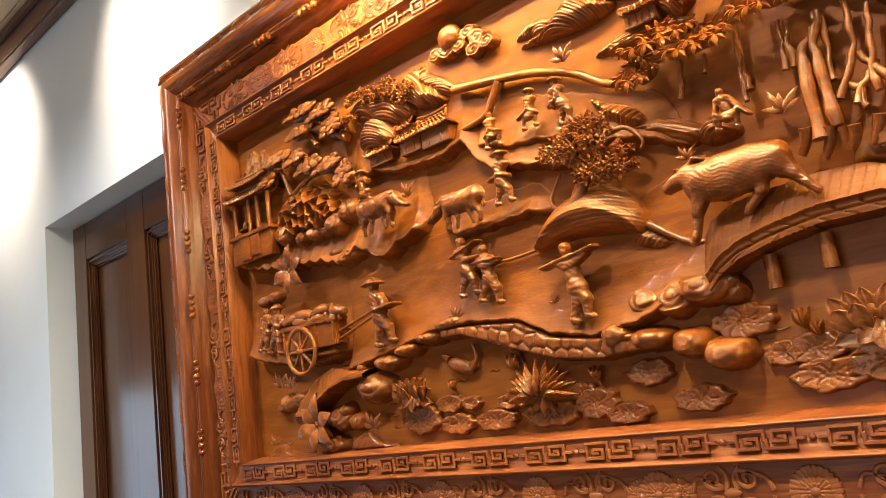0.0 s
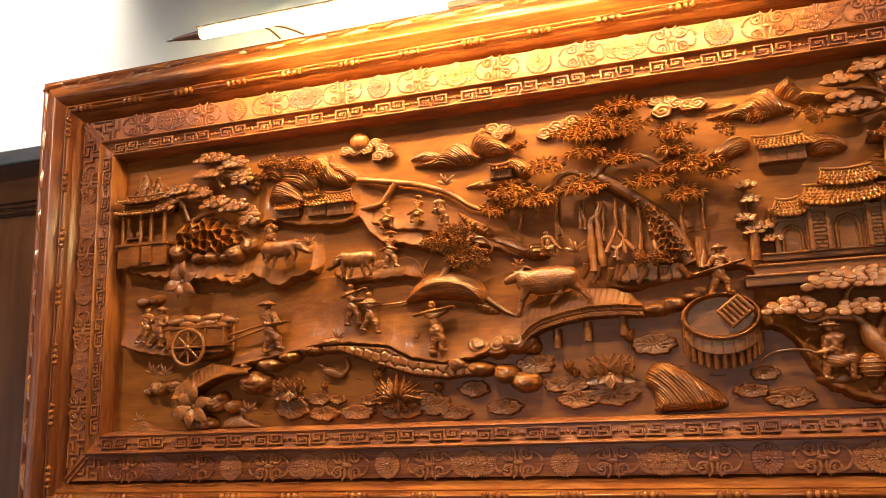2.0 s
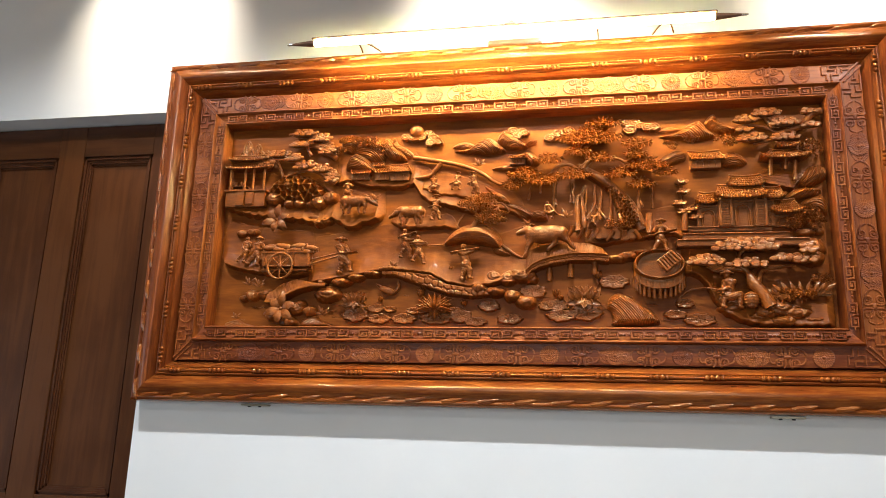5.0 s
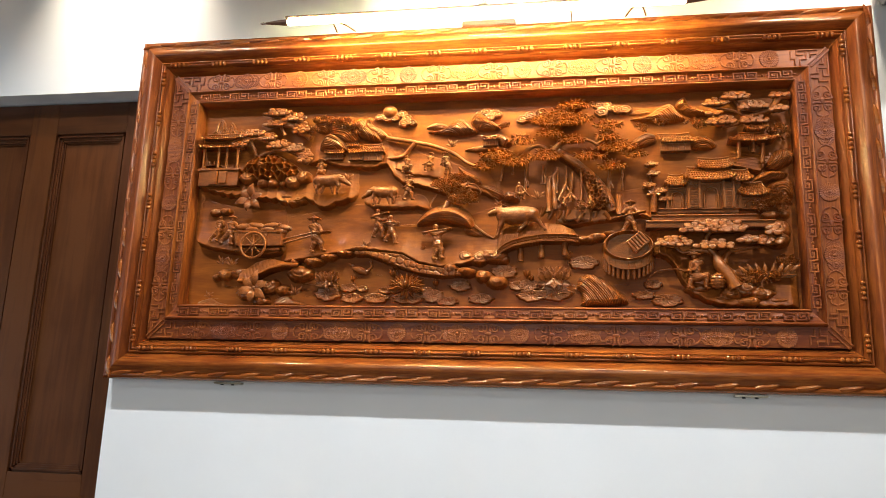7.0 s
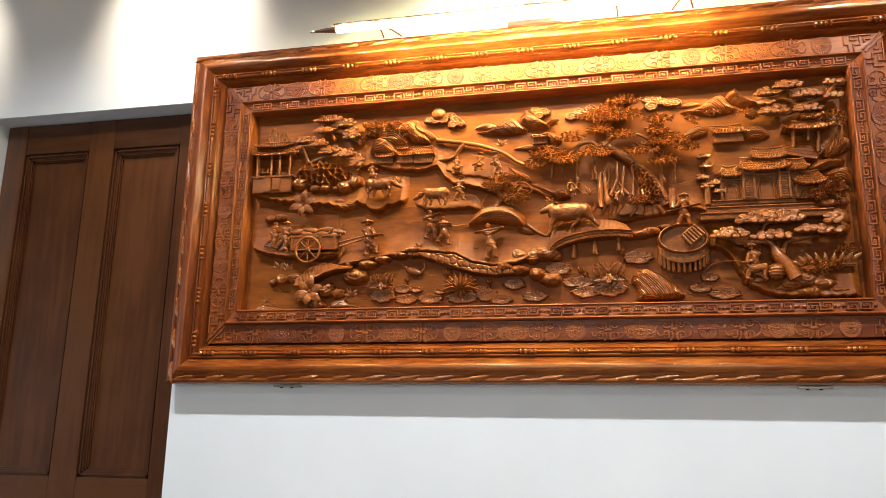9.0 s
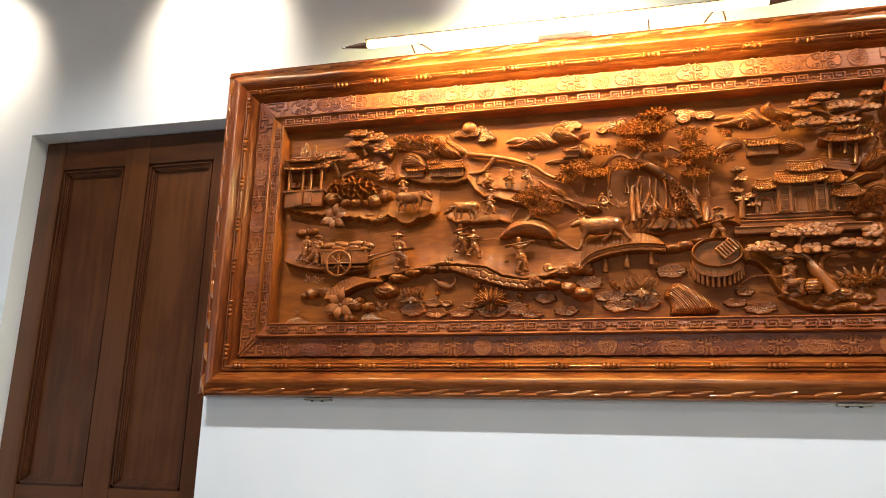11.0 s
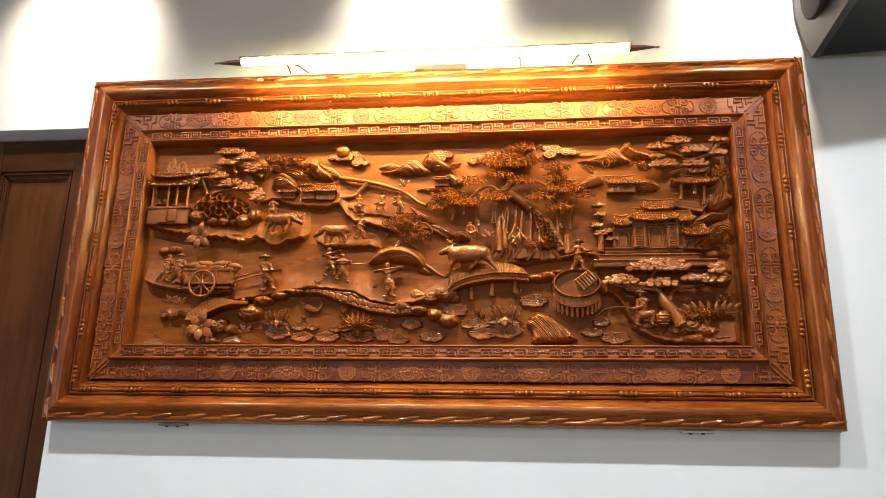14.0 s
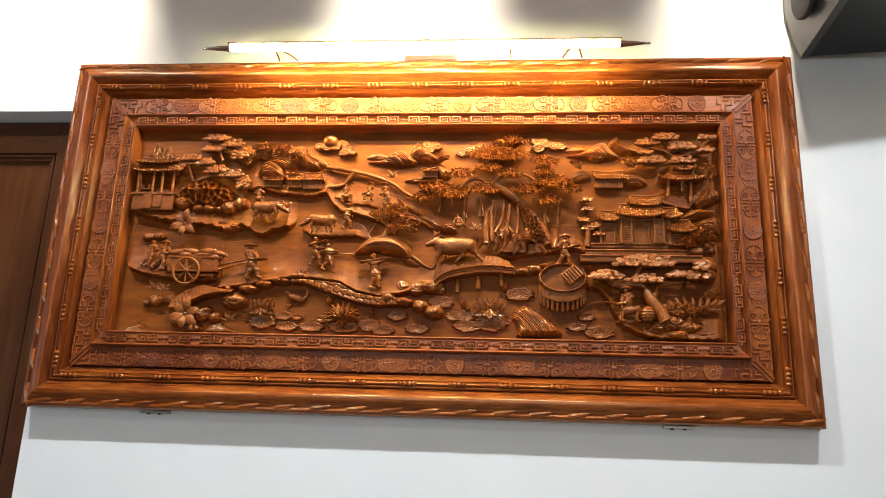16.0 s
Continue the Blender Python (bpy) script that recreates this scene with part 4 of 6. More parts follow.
def petal(q, p, h, ln, w, ang, cup=0.010, thick=0.003):
    """A broad cupped petal with a small point, growing from p at ang degrees."""
    a = radians(ang)
    dx, dz = math.cos(a), math.sin(a)
    rings = []
    for t, k in ((0.0, 0.35), (0.2, 0.72), (0.45, 1.0), (0.68, 0.92), (0.86, 0.58), (1.0, 0.05)):
        c = (p[0] + dx * ln * t, p[1] + dz * ln * t)
        hh = h + cup * math.sin(t * math.pi * 0.62)
        row = [(c[0] - dz * w * k * u, BOARD_Y - hh - e, c[1] + dx * w * k * u) for u, e in ((-1, 0.0028), (-0.85, 0.0036), (-0.45, 0.0008), (0, 0.0), (0.45, 0.0008), (0.85, 0.0036), (1, 0.0028))]
        rings.append(row + [(c[0] + dz * w * k * 0.6, BOARD_Y - hh + thick, c[1] - dx * w * k * 0.6), (c[0] - dz * w * k * -0.6 * -1, BOARD_Y - hh + thick, c[1] + dx * w * k * -0.6 * -1)][::-1])
    q.rings(rings)


def lotus(c, r, h, rows=3, pointed=0.3):
    """An open flower: narrow petals stand in rows, or broad ones cup round the heart."""
    q = Shape()
    q.blob(at((c[0], c[1] + r * 0.1), h + 0.004), (r * 0.45, 0.012, r * 0.32), seg=12, rows=7)
    if pointed >= 0.22:
        for a in (-18, 198, 12, 168):
            petal(q, (c[0], c[1] - r * 0.22), h + 0.004, r * 1.05, r * 0.26, a, 0.010)
        for i, a in enumerate((32, 148, 56, 124, 76, 104)):
            petal(q, (c[0] + r * 0.55 * math.cos(radians(a)), c[1] - r * 0.28), h + 0.008 - 0.001 * i, r * 0.88, r * 0.24, 90 + (a - 90) * 0.55, 0.012)
        for a in (-70, -28, 28, 70):
            petal(q, (c[0] + r * 0.55 * math.sin(radians(a)), c[1] - r * 0.32), h + 0.015 - 0.00004 * abs(a), r * 0.60, r * 0.25, 90 - a * 0.5, 0.012)
        for a in (222, 318, 270):
            petal(q, (c[0], c[1] - r * 0.12), h + 0.010, r * 0.68, r * 0.24, a, 0.008)
        return part("lotus_flower", q, CARVED, panel)
    for row in range(rows):
        n = 11 - row * 2
        for i in range(n):
            a = -14 + 208 * (i + 0.5) / n
            ln = r * (1.0 - row * 0.17)
            leaf(q, (c[0] + 0.2 * r * math.cos(radians(a)), c[1] - r * 0.15), h + 0.004 + row * 0.005, ln, r * 0.11, a, 0.25, 0.005)
    for a in (200, 235, 270, 305, 340):
        leaf(q, (c[0], c[1] - r * 0.1), h + 0.006, r * 0.7, r * 0.12, a, 0.12, 0.005)
    return part("lotus_flower", q, CARVED, panel)


def star_plant(c, r, h, n=6, turn=10):
    q = Shape()
    for i in range(n):
        leaf(q, c, h + 0.004, r * (1 if i % 2 else 0.85), r * 0.24, turn + i * 360 / n, 0.25, 0.004)
    q.blob(at(c, h + 0.006), (r * 0.12, 0.006, r * 0.12), seg=9, rows=6)
    return part("leaf_rosette", q, CARVED, panel)


def tuft(c, r, h, n=7):
    q = Shape()
    for i in range(n):
        leaf(q, c, h, r * (0.7 + 0.3 * math.sin(i * 2.1)), r * 0.12, 25 + 130 * i / (n - 1), 0.2, 0.002)
    return part("grass_tuft", q, CARVED, panel)

# ---- the carving: ground and water ----
RNG = random.Random(11)
ledge("village_ledge", [(-1.375, 1.863), (-1.321, 1.843), (-1.261, 1.827), (-1.187, 1.818), (-1.080, 1.806), (-1.031, 1.790), (-0.976, 1.809), (-0.917, 1.774), (-0.872, 1.793), (-0.826, 1.804), (-0.806, 1.831)], 0.030, 0.075, label="scalloped carved earth ledge")
ledge("house_ledge", [(-0.988, 1.930), (-0.916, 1.935), (-0.872, 1.917), (-0.759, 1.909), (-0.713, 1.922), (-0.688, 1.883), (-0.659, 1.858), (-0.606, 1.848), (-0.554, 1.832), (-0.513, 1.817)], 0.022, 0.06, 0.003)
ledge("field_ledge", [(-0.703, 1.911), (-0.623, 1.883), (-0.571, 1.878), (-0.515, 1.862), (-0.460, 1.839), (-0.401, 1.823), (-0.350, 1.797)], 0.020, 0.04, 0.003)
ledge("plough_ledge", [(-0.788, 1.800), (-0.749, 1.773), (-0.676, 1.773), (-0.603, 1.776), (-0.566, 1.768)], 0.024, 0.025, 0.003)
ledge("cart_ledge", [(-1.366, 1.689), (-1.339, 1.658), (-1.295, 1.643), (-1.240, 1.632), (-1.164, 1.621), (-1.088, 1.617), (-1.034, 1.632)], 0.030, 0.075, 0.002)
ledge("middle_bank", [(-1.058, 1.591), (-0.976, 1.602), (-0.885, 1.617), (-0.813, 1.632), (-0.740, 1.632), (-0.649, 1.621), (-0.593, 1.592), (-0.521, 1.577), (-0.451, 1.585), (-0.381, 1.610), (-0.311, 1.631)], 0.030, 0.075, 0.002, label="smooth rolling carved earth bank")
ledge("far_bank", [(-0.171, 1.718), (-0.119, 1.707), (-0.049, 1.721), (0.021, 1.728), (0.090, 1.739), (0.141, 1.717)], 0.020, 0.05, 0.002)
ledge("fishing_bank", [(0.111, 1.620), (0.158, 1.610), (0.183, 1.578), (0.202, 1.533), (0.230, 1.496), (0.282, 1.472), (0.339, 1.462), (0.428, 1.461), (0.528, 1.462)], 0.028, 0.11, 0.004, flat=0.1, label="carved river bank with wavy edge")


# stone retaining wall
def wall_height(X, Z):
    top = curve(X, [(-0.762, 1.635), (-0.740, 1.633), (-0.649, 1.624), (-0.593, 1.593), (-0.521, 1.581), (-0.465, 1.579)])
    bot = curve(X, [(-0.761, 1.617), (-0.738, 1.608), (-0.664, 1.581), (-0.591, 1.557), (-0.520, 1.547), (-0.463, 1.551)])
    ins = np.minimum(top - Z, Z - bot)
    best, second = np.full_like(X, 9.0), np.full_like(X, 9.0)
    rs = np.random.RandomState(3)
    for i in range(24):
        for j in range(4):
            cx = -0.80 + i * 0.021 + rs.uniform(-0.005, 0.005) + (j % 2) * 0.010
            cz = np.interp(cx, [-0.78, -0.45], [1.63, 1.555]) + 0.04 - j * 0.021 + rs.uniform(-0.004, 0.004)
            d = np.hypot(X - cx, Z - cz)
            second = np.where(d < best, best, np.minimum(second, d))
            best = np.minimum(best, d)
    joint = np.clip((second - best) / 0.005, 0, 1)
    return np.where(ins > 0, 0.026 * np.clip(ins / 0.004, 0, 1) ** 0.5 + 0.007 * joint ** 0.5, 0)


field("stone_wall", (-0.80, 1.50, -0.44, 1.66), wall_height, 0.0018, label="carved retaining wall of many-sided stones")
rocks("boulder", [((-0.491, 1.577), 0.022, 0.018, 0.046), ((-0.443, 1.565), 0.030, 0.017, 0.052), ((-0.390, 1.553), 0.028, 0.018, 0.054), ((-0.347, 1.532), 0.030, 0.021, 0.056)], "", 0.7)
rocks("bank_rock", [((-0.443, 1.613), 0.028, 0.022, 0.034), ((-0.402, 1.610), 0.026, 0.024, 0.042), ((-0.363, 1.617), 0.040, 0.022, 0.044), ((-0.333, 1.610), 0.020, 0.020, 0.030)])
rocks("bank_rock", [((-0.981, 1.562), 0.044, 0.026, 0.050), ((-1.003, 1.599), 0.014, 0.012, 0.040), ((-0.938, 1.599), 0.032, 0.014, 0.046), ((-0.888, 1.615), 0.026, 0.012, 0.046), ((-0.838, 1.626), 0.030, 0.012, 0.046), ((-0.786, 1.641), 0.034, 0.011, 0.044)])
rocks("bank_rock", [((-0.076, 1.667), 0.026, 0.013, 0.036), ((-0.041, 1.674), 0.028, 0.014, 0.040), ((-0.001, 1.687), 0.022, 0.010, 0.036)])
rocks("cliff_rock", [((0.488, 1.809), 0.034, 0.024, 0.032)], "", 1.5)
rocks("cliff_rock", [((0.480, 1.690), 0.034, 0.030, 0.044), ((0.471, 1.662), 0.040, 0.024, 0.050), ((0.463, 1.737), 0.030, 0.012, 0.036), ((0.500, 1.740), 0.016, 0.010, 0.030)], "", 0.5)
rocks("bank_rock", [((0.333, 1.501), 0.036, 0.020, 0.048), ((0.374, 1.513), 0.046, 0.024, 0.052), ((0.417, 1.497), 0.044, 0.020, 0.046), ((0.383, 1.476), 0.032, 0.016, 0.056), ((0.312, 1.489), 0.030, 0.014, 0.040), ((0.465, 1.480), 0.044, 0.012, 0.036)], "", 1.3)
rocks("bank_rock", [((0.248, 1.516), 0.040, 0.014, 0.040), ((0.222, 1.540), 0.024, 0.016, 0.036)])
rocks("bank_rock", [((-1.049, 1.817), 0.020, 0.011, 0.034), ((-1.004, 1.805), 0.024, 0.012, 0.036), ((-1.028, 1.798), 0.022, 0.012, 0.038)])
rocks("bank_rock", [((-1.296, 1.769), 0.020, 0.013, 0.030), ((-1.258, 1.774), 0.022, 0.012, 0.030)])
rocks("bank_rock", [((-1.240, 1.558), 0.026, 0.017, 0.034), ((-1.192, 1.562), 0.030, 0.017, 0.040), ((-1.271, 1.549), 0.014, 0.012, 0.026)])
rocks("bank_rock", [((-1.087, 1.518), 0.034, 0.022, 0.036), ((-1.164, 1.494), 0.024, 0.018, 0.034), ((-1.109, 1.471), 0.030, 0.018, 0.036), ((-1.040, 1.508), 0.024, 0.016, 0.034), ((-1.070, 1.529), 0.018, 0.014, 0.034)])
hills("bank_slope", [((-1.024, 1.495), 0.060, 0.040, 0.022)], stripes=0.5)
hills("bank_slope", [((-1.287, 1.481), 0.062, 0.030, 0.018)], stripes=0.5)


mound("combed_mound", [(-0.108, 1.517), (-0.099, 1.548), (-0.071, 1.563), (-0.037, 1.548), (0.003, 1.521), (0.039, 1.492), (0.044, 1.470), (0.002, 1.462), (-0.054, 1.462), (-0.088, 1.463), (-0.094, 1.502)], 0.030, (-0.144, 1.415), 0.0052, 0.0042, 1.1, 0.018, 0.55, "straw mound with combed strands", wob=1.0)
mound("foot_rock", [(-0.091, 1.465), (-0.082, 1.482), (-0.051, 1.487), (-0.020, 1.474), (-0.015, 1.462)], 0.036, None, 0.006, 0.002, edge=0.014)

# hills and clouds of the distance
mound("mountain", [(-0.974, 2.070), (-0.953, 2.092), (-0.924, 2.090), (-0.909, 2.063), (-0.926, 2.039), (-0.962, 2.046)], 0.022, (-0.942, 2.036), 0.0060, 0.0040)
mound("mountain", [(-0.920, 2.043), (-0.917, 2.080), (-0.889, 2.097), (-0.853, 2.088), (-0.828, 2.055), (-0.815, 2.009), (-0.862, 2.002), (-0.902, 2.019)], 0.030, (-0.901, 1.943), 0.0052, 0.0048, 1.2, label="carved mountain with combed flanks")
mound("mountain", [(-0.949, 1.993), (-0.937, 2.026), (-0.910, 2.043), (-0.873, 2.026), (-0.855, 1.992), (-0.850, 1.972), (-0.910, 1.969), (-0.944, 1.976)], 0.036, (-0.920, 1.943), 0.0052, 0.0046, 1.1)
mound("mountain", [(-0.841, 2.052), (-0.829, 2.084), (-0.805, 2.090), (-0.784, 2.062), (-0.747, 2.035), (-0.742, 2.005), (-0.799, 2.012)], 0.028, (-0.853, 1.969), 0.0052, 0.0048, 1.3)
mound("mountain", [(-0.800, 2.062), (-0.788, 2.093), (-0.772, 2.068), (-0.742, 2.051), (-0.718, 2.025), (-0.745, 2.012), (-0.779, 2.035)], 0.022, (-0.759, 1.982), 0.0048, 0.0040, 1.3)
mound("mountain", [(-0.591, 2.050), (-0.563, 2.067), (-0.538, 2.065), (-0.516, 2.053), (-0.531, 2.041), (-0.568, 2.043)], 0.014, (-0.543, 2.027), 0.0045, 0.0026)
mound("mountain", [(-0.584, 2.034), (-0.537, 2.043), (-0.501, 2.069), (-0.470, 2.078), (-0.438, 2.056), (-0.415, 2.027), (-0.468, 2.018), (-0.530, 2.023)], 0.024, (-0.516, 1.994), 0.0048, 0.0044, 1.1)
mound("mountain", [(-0.445, 2.059), (-0.436, 2.089), (-0.418, 2.104), (-0.393, 2.082), (-0.358, 2.055), (-0.346, 2.037), (-0.394, 2.031), (-0.422, 2.039)], 0.028, (-0.387, 2.019), 0.0050, 0.0044, 1.1)
mound("mountain", [(-0.370, 2.052), (-0.333, 2.058), (-0.324, 2.048), (-0.357, 2.040)], 0.014, None, 0.004, 0.002)
mound("mountain", [(-0.366, 2.016), (-0.345, 2.028), (-0.320, 2.012), (-0.304, 1.987), (-0.331, 1.970), (-0.353, 1.986)], 0.024, (-0.373, 1.967), 0.0052, 0.0036, 1.0)
mound("mountain", [(-0.462, 1.969), (-0.429, 1.981), (-0.380, 1.985), (-0.337, 1.976), (-0.312, 1.960), (-0.367, 1.957), (-0.416, 1.960)], 0.016, (-0.389, 1.883), 0.0050, 0.0034, 0.6)
mound("mountain", [(0.061, 2.056), (0.115, 2.069), (0.151, 2.093), (0.185, 2.105), (0.207, 2.076), (0.230, 2.050), (0.180, 2.040), (0.121, 2.045)], 0.022, (0.120, 2.009), 0.0052, 0.0044, 1.1)
mound("mountain", [(0.199, 2.093), (0.212, 2.117), (0.230, 2.124), (0.244, 2.096), (0.276, 2.082), (0.298, 2.067), (0.257, 2.056), (0.228, 2.066)], 0.028, (0.251, 2.047), 0.0052, 0.0042, 1.1)
mound("mountain", [(0.058, 2.074), (0.089, 2.089), (0.124, 2.080), (0.091, 2.069)], 0.012, None, 0.004, 0.002)
mound("mountain", [(0.051, 1.970), (0.078, 1.993), (0.108, 2.011), (0.135, 2.004), (0.138, 1.980), (0.101, 1.963)], 0.020, (0.124, 1.945), 0.0048, 0.0034, 1.0)
mound("mountain", [(0.224, 1.980), (0.255, 1.994), (0.290, 1.995), (0.319, 1.962), (0.288, 1.948), (0.248, 1.951)], 0.024, (0.276, 1.938), 0.0055, 0.0040, 0.9)
mound("cliff_rock", [(0.452, 1.888), (0.466, 1.925), (0.501, 1.947), (0.532, 1.937), (0.536, 1.906), (0.503, 1.885), (0.471, 1.872)], 0.038, (0.409, 1.938), 0.0060, 0.0050, 0.7, wob=1.3)
mound("cliff_rock", [(0.413, 1.842), (0.431, 1.866), (0.463, 1.879), (0.497, 1.876), (0.519, 1.869), (0.507, 1.851), (0.472, 1.842), (0.443, 1.833)], 0.042, (0.396, 1.900), 0.0058, 0.0050, 0.7, wob=1.3)
mound("cliff_rock", [(0.454, 1.827), (0.484, 1.848), (0.518, 1.851), (0.531, 1.827), (0.528, 1.790), (0.498, 1.796), (0.470, 1.805)], 0.034, (0.492, 1.790), 0.0058, 0.0044)


def cloud(puffs, h):
    """Low scalloped cloud: each puff curls in rings about its heart."""
    pts = [(c, r * 1.35) for c, r in puffs]
    xs, zs = [c[0] for c, r in pts], [c[1] for c, r in pts]
    box = (min(xs) - 0.03, min(zs) - 0.025, max(xs) + 0.03, max(zs) + 0.025)

    def height(X, Z):
        out = np.zeros_like(X)
        for k, (c, r) in enumerate(pts):
            a = np.arctan2(Z - c[1], X - c[0])
            ring = np.hypot((X - c[0]) / r, (Z - c[1]) / (r * 0.72)) * (1 + 0.06 * np.sin(a * 5 + k))
            hh = h + 0.004 * k / len(pts) + 0.0030 * np.abs(np.sin(math.pi * (ring * 1.9 + a / 6.283))) ** 0.6
            out = np.where(ring < 1, np.maximum(out, hh), out)
        return out

    field("cloud", box, height, 0.0012)


cloud([((-0.748, 2.090), 0.012), ((-0.722, 2.087), 0.014), ((-0.694, 2.087), 0.013), ((-0.672, 2.100), 0.012), ((-0.656, 2.084), 0.013), ((-0.664, 2.066), 0.013), ((-0.636, 2.067), 0.011)], 0.013)
cloud([((-0.393, 2.097), 0.013), ((-0.365, 2.090), 0.014), ((-0.380, 2.077), 0.012), ((-0.354, 2.086), 0.010)], 0.011)
cloud([((-0.275, 2.068), 0.014), ((-0.251, 2.081), 0.013), ((-0.235, 2.070), 0.012), ((-0.214, 2.089), 0.013)], 0.011)
cloud([((-0.035, 2.107), 0.013), ((-0.011, 2.105), 0.014), ((-0.026, 2.083), 0.016), ((0.005, 2.095), 0.012), ((0.026, 2.089), 0.014), ((0.047, 2.089), 0.014)], 0.011)
s = Shape()
s.blob(at((-0.712, 2.107), 0.012), (0.024, 0.016, 0.022), seg=24, rows=14)
part("sun_disc", s, CARVED, panel, "smooth domed carved sun")

# roads and field banks
for pts, r in (([(-0.719, 2.015), (-0.667, 2.006), (-0.614, 1.996), (-0.554, 1.981), (-0.493, 1.955), (-0.453, 1.925), (-0.411, 1.907)], (0.008, 0.005)), ([(-0.625, 1.994), (-0.646, 1.969), (-0.664, 1.951), (-0.720, 1.944)], (0.008, 0.005)), ([(-0.551, 1.764), (-0.567, 1.783), (-0.553, 1.809), (-0.546, 1.821)], (0.003, 0.002)), ([(-0.423, 1.714), (-0.365, 1.675), (-0.312, 1.680)], (0.006, 0.002)), ([(-0.746, 1.720), (-0.654, 1.718), (-0.582, 1.723)], (0.003, 0.002))):
    part("raised_path", limb(pts, (0.014, 0.010), r, 8), CARVED, panel)

# lily pads and lotus
for p, rx, rz in (((-0.889, 1.497), 0.044, 0.024), ((-0.810, 1.484), 0.038, 0.017), ((-0.822, 1.517), 0.030, 0.015), ((-0.777, 1.514), 0.020, 0.011), ((-0.730, 1.484), 0.042, 0.017), ((-0.701, 1.509), 0.024, 0.012), ((-0.674, 1.513), 0.024, 0.014), ((-0.627, 1.485), 0.052, 0.020), ((-0.549, 1.492), 0.036, 0.022), ((-0.503, 1.475), 0.036, 0.015), ((-0.569, 1.510), 0.024, 0.012), ((-0.462, 1.524), 0.034, 0.018), ((-0.398, 1.484), 0.040, 0.017), ((-0.327, 1.569), 0.042, 0.022), ((-0.288, 1.525), 0.024, 0.016), ((-0.252, 1.525), 0.032, 0.020), ((-0.243, 1.495), 0.044, 0.020), ((-0.171, 1.504), 0.052, 0.026), ((-0.085, 1.597), 0.046, 0.022), ((0.118, 1.530), 0.028, 0.014), ((0.090, 1.498), 0.034, 0.014), ((0.158, 1.482), 0.046, 0.020)):
    lily_pad(p, rx, rz, 0.010, p[0] * 30)
lotus((-0.888, 1.544), 0.040, 0.010, 3, 0.22)
lotus((-0.630, 1.520), 0.052, 0.012, 4, 0.17)
lotus((-0.174, 1.553), 0.050, 0.014, 3, 0.23)
for p, z in (((-0.678, 1.563), 0.020), ((-0.668, 1.581), 0.016), ((-0.540, 1.531), 0.016), ((-0.133, 1.617), 0.022), ((-0.257, 1.560), 0.018), ((-0.806, 1.544), 0.014), ((-0.243, 1.546), 0.014)):
    s = Shape()
    for k in (-22, 0, 22):
        leaf(s, (p[0], p[1] - z * 0.6), 0.010, z * 1.4, z * 0.34, 90 + k, 0.25, 0.006)
    s.tube([at((p[0], p[1] - z * 0.5), 0.008), at((p[0] + 0.003, p[1] - z * 1.4), 0.004)], 0.0022, 6)
    part("lotus_bud", s, CARVED, panel)

# water fowl and engraved ripples
s = Shape()
s.blob(at((-0.787, 1.573), 0.008), (0.030, 0.010, 0.012), -20, seg=12, rows=7)
s.tube([at((-0.763, 1.568), 0.010), at((-0.749, 1.584), 0.012), at((-0.754, 1.604), 0.012)], [0.007, 0.004, 0.003], 7)
s.tube([at((-0.809, 1.586), 0.010), at((-0.825, 1.595), 0.010)], [0.006, 0.002], 7)
part("carved_fowl", s, CARVED, panel)
s = Shape()
for i in range(64):
    x = RNG.uniform(-1.30, 0.50)
    z = np.interp(x, [-1.3, -0.9, -0.3, 0.5], [1.48, 1.52, 1.53, 1.50]) + RNG.uniform(-0.045, 0.035)
    w = RNG.uniform(0.008, 0.022)
    s.tube([at((x - w, z), 0.0006), at((x - w * 0.3, z + 0.002), 0.0012), at((x + w * 0.3, z - 0.001), 0.0012), at((x + w, z + 0.001), 0.0006)], 0.0011, 5)
tagged(part("ripples", s, CARVED, panel), kind="stuff")
for p, r in (((-1.166, 1.808), 0.052), ((-1.127, 1.511), 0.058)):
    star_plant(p, r, 0.034, 6, 20)
for p, r in (((-0.669, 1.965), 0.0), ((-0.501, 1.974), 0.032), ((-0.840, 1.868), 0.030), ((-0.992, 1.492), 0.036), ((-1.285, 1.481), 0.024), ((-1.216, 1.586), 0.034), ((-1.250, 1.591), 0.034), ((-0.768, 1.646), 0.026), ((-0.349, 1.778), 0.022), ((-0.225, 1.796), 0.034), ((-0.537, 1.622), 0.016), ((-0.581, 1.637), 0.014)):
    if r:
        tuft(p, r, 0.024)

# ---- the carving: bridges, basket pool ----


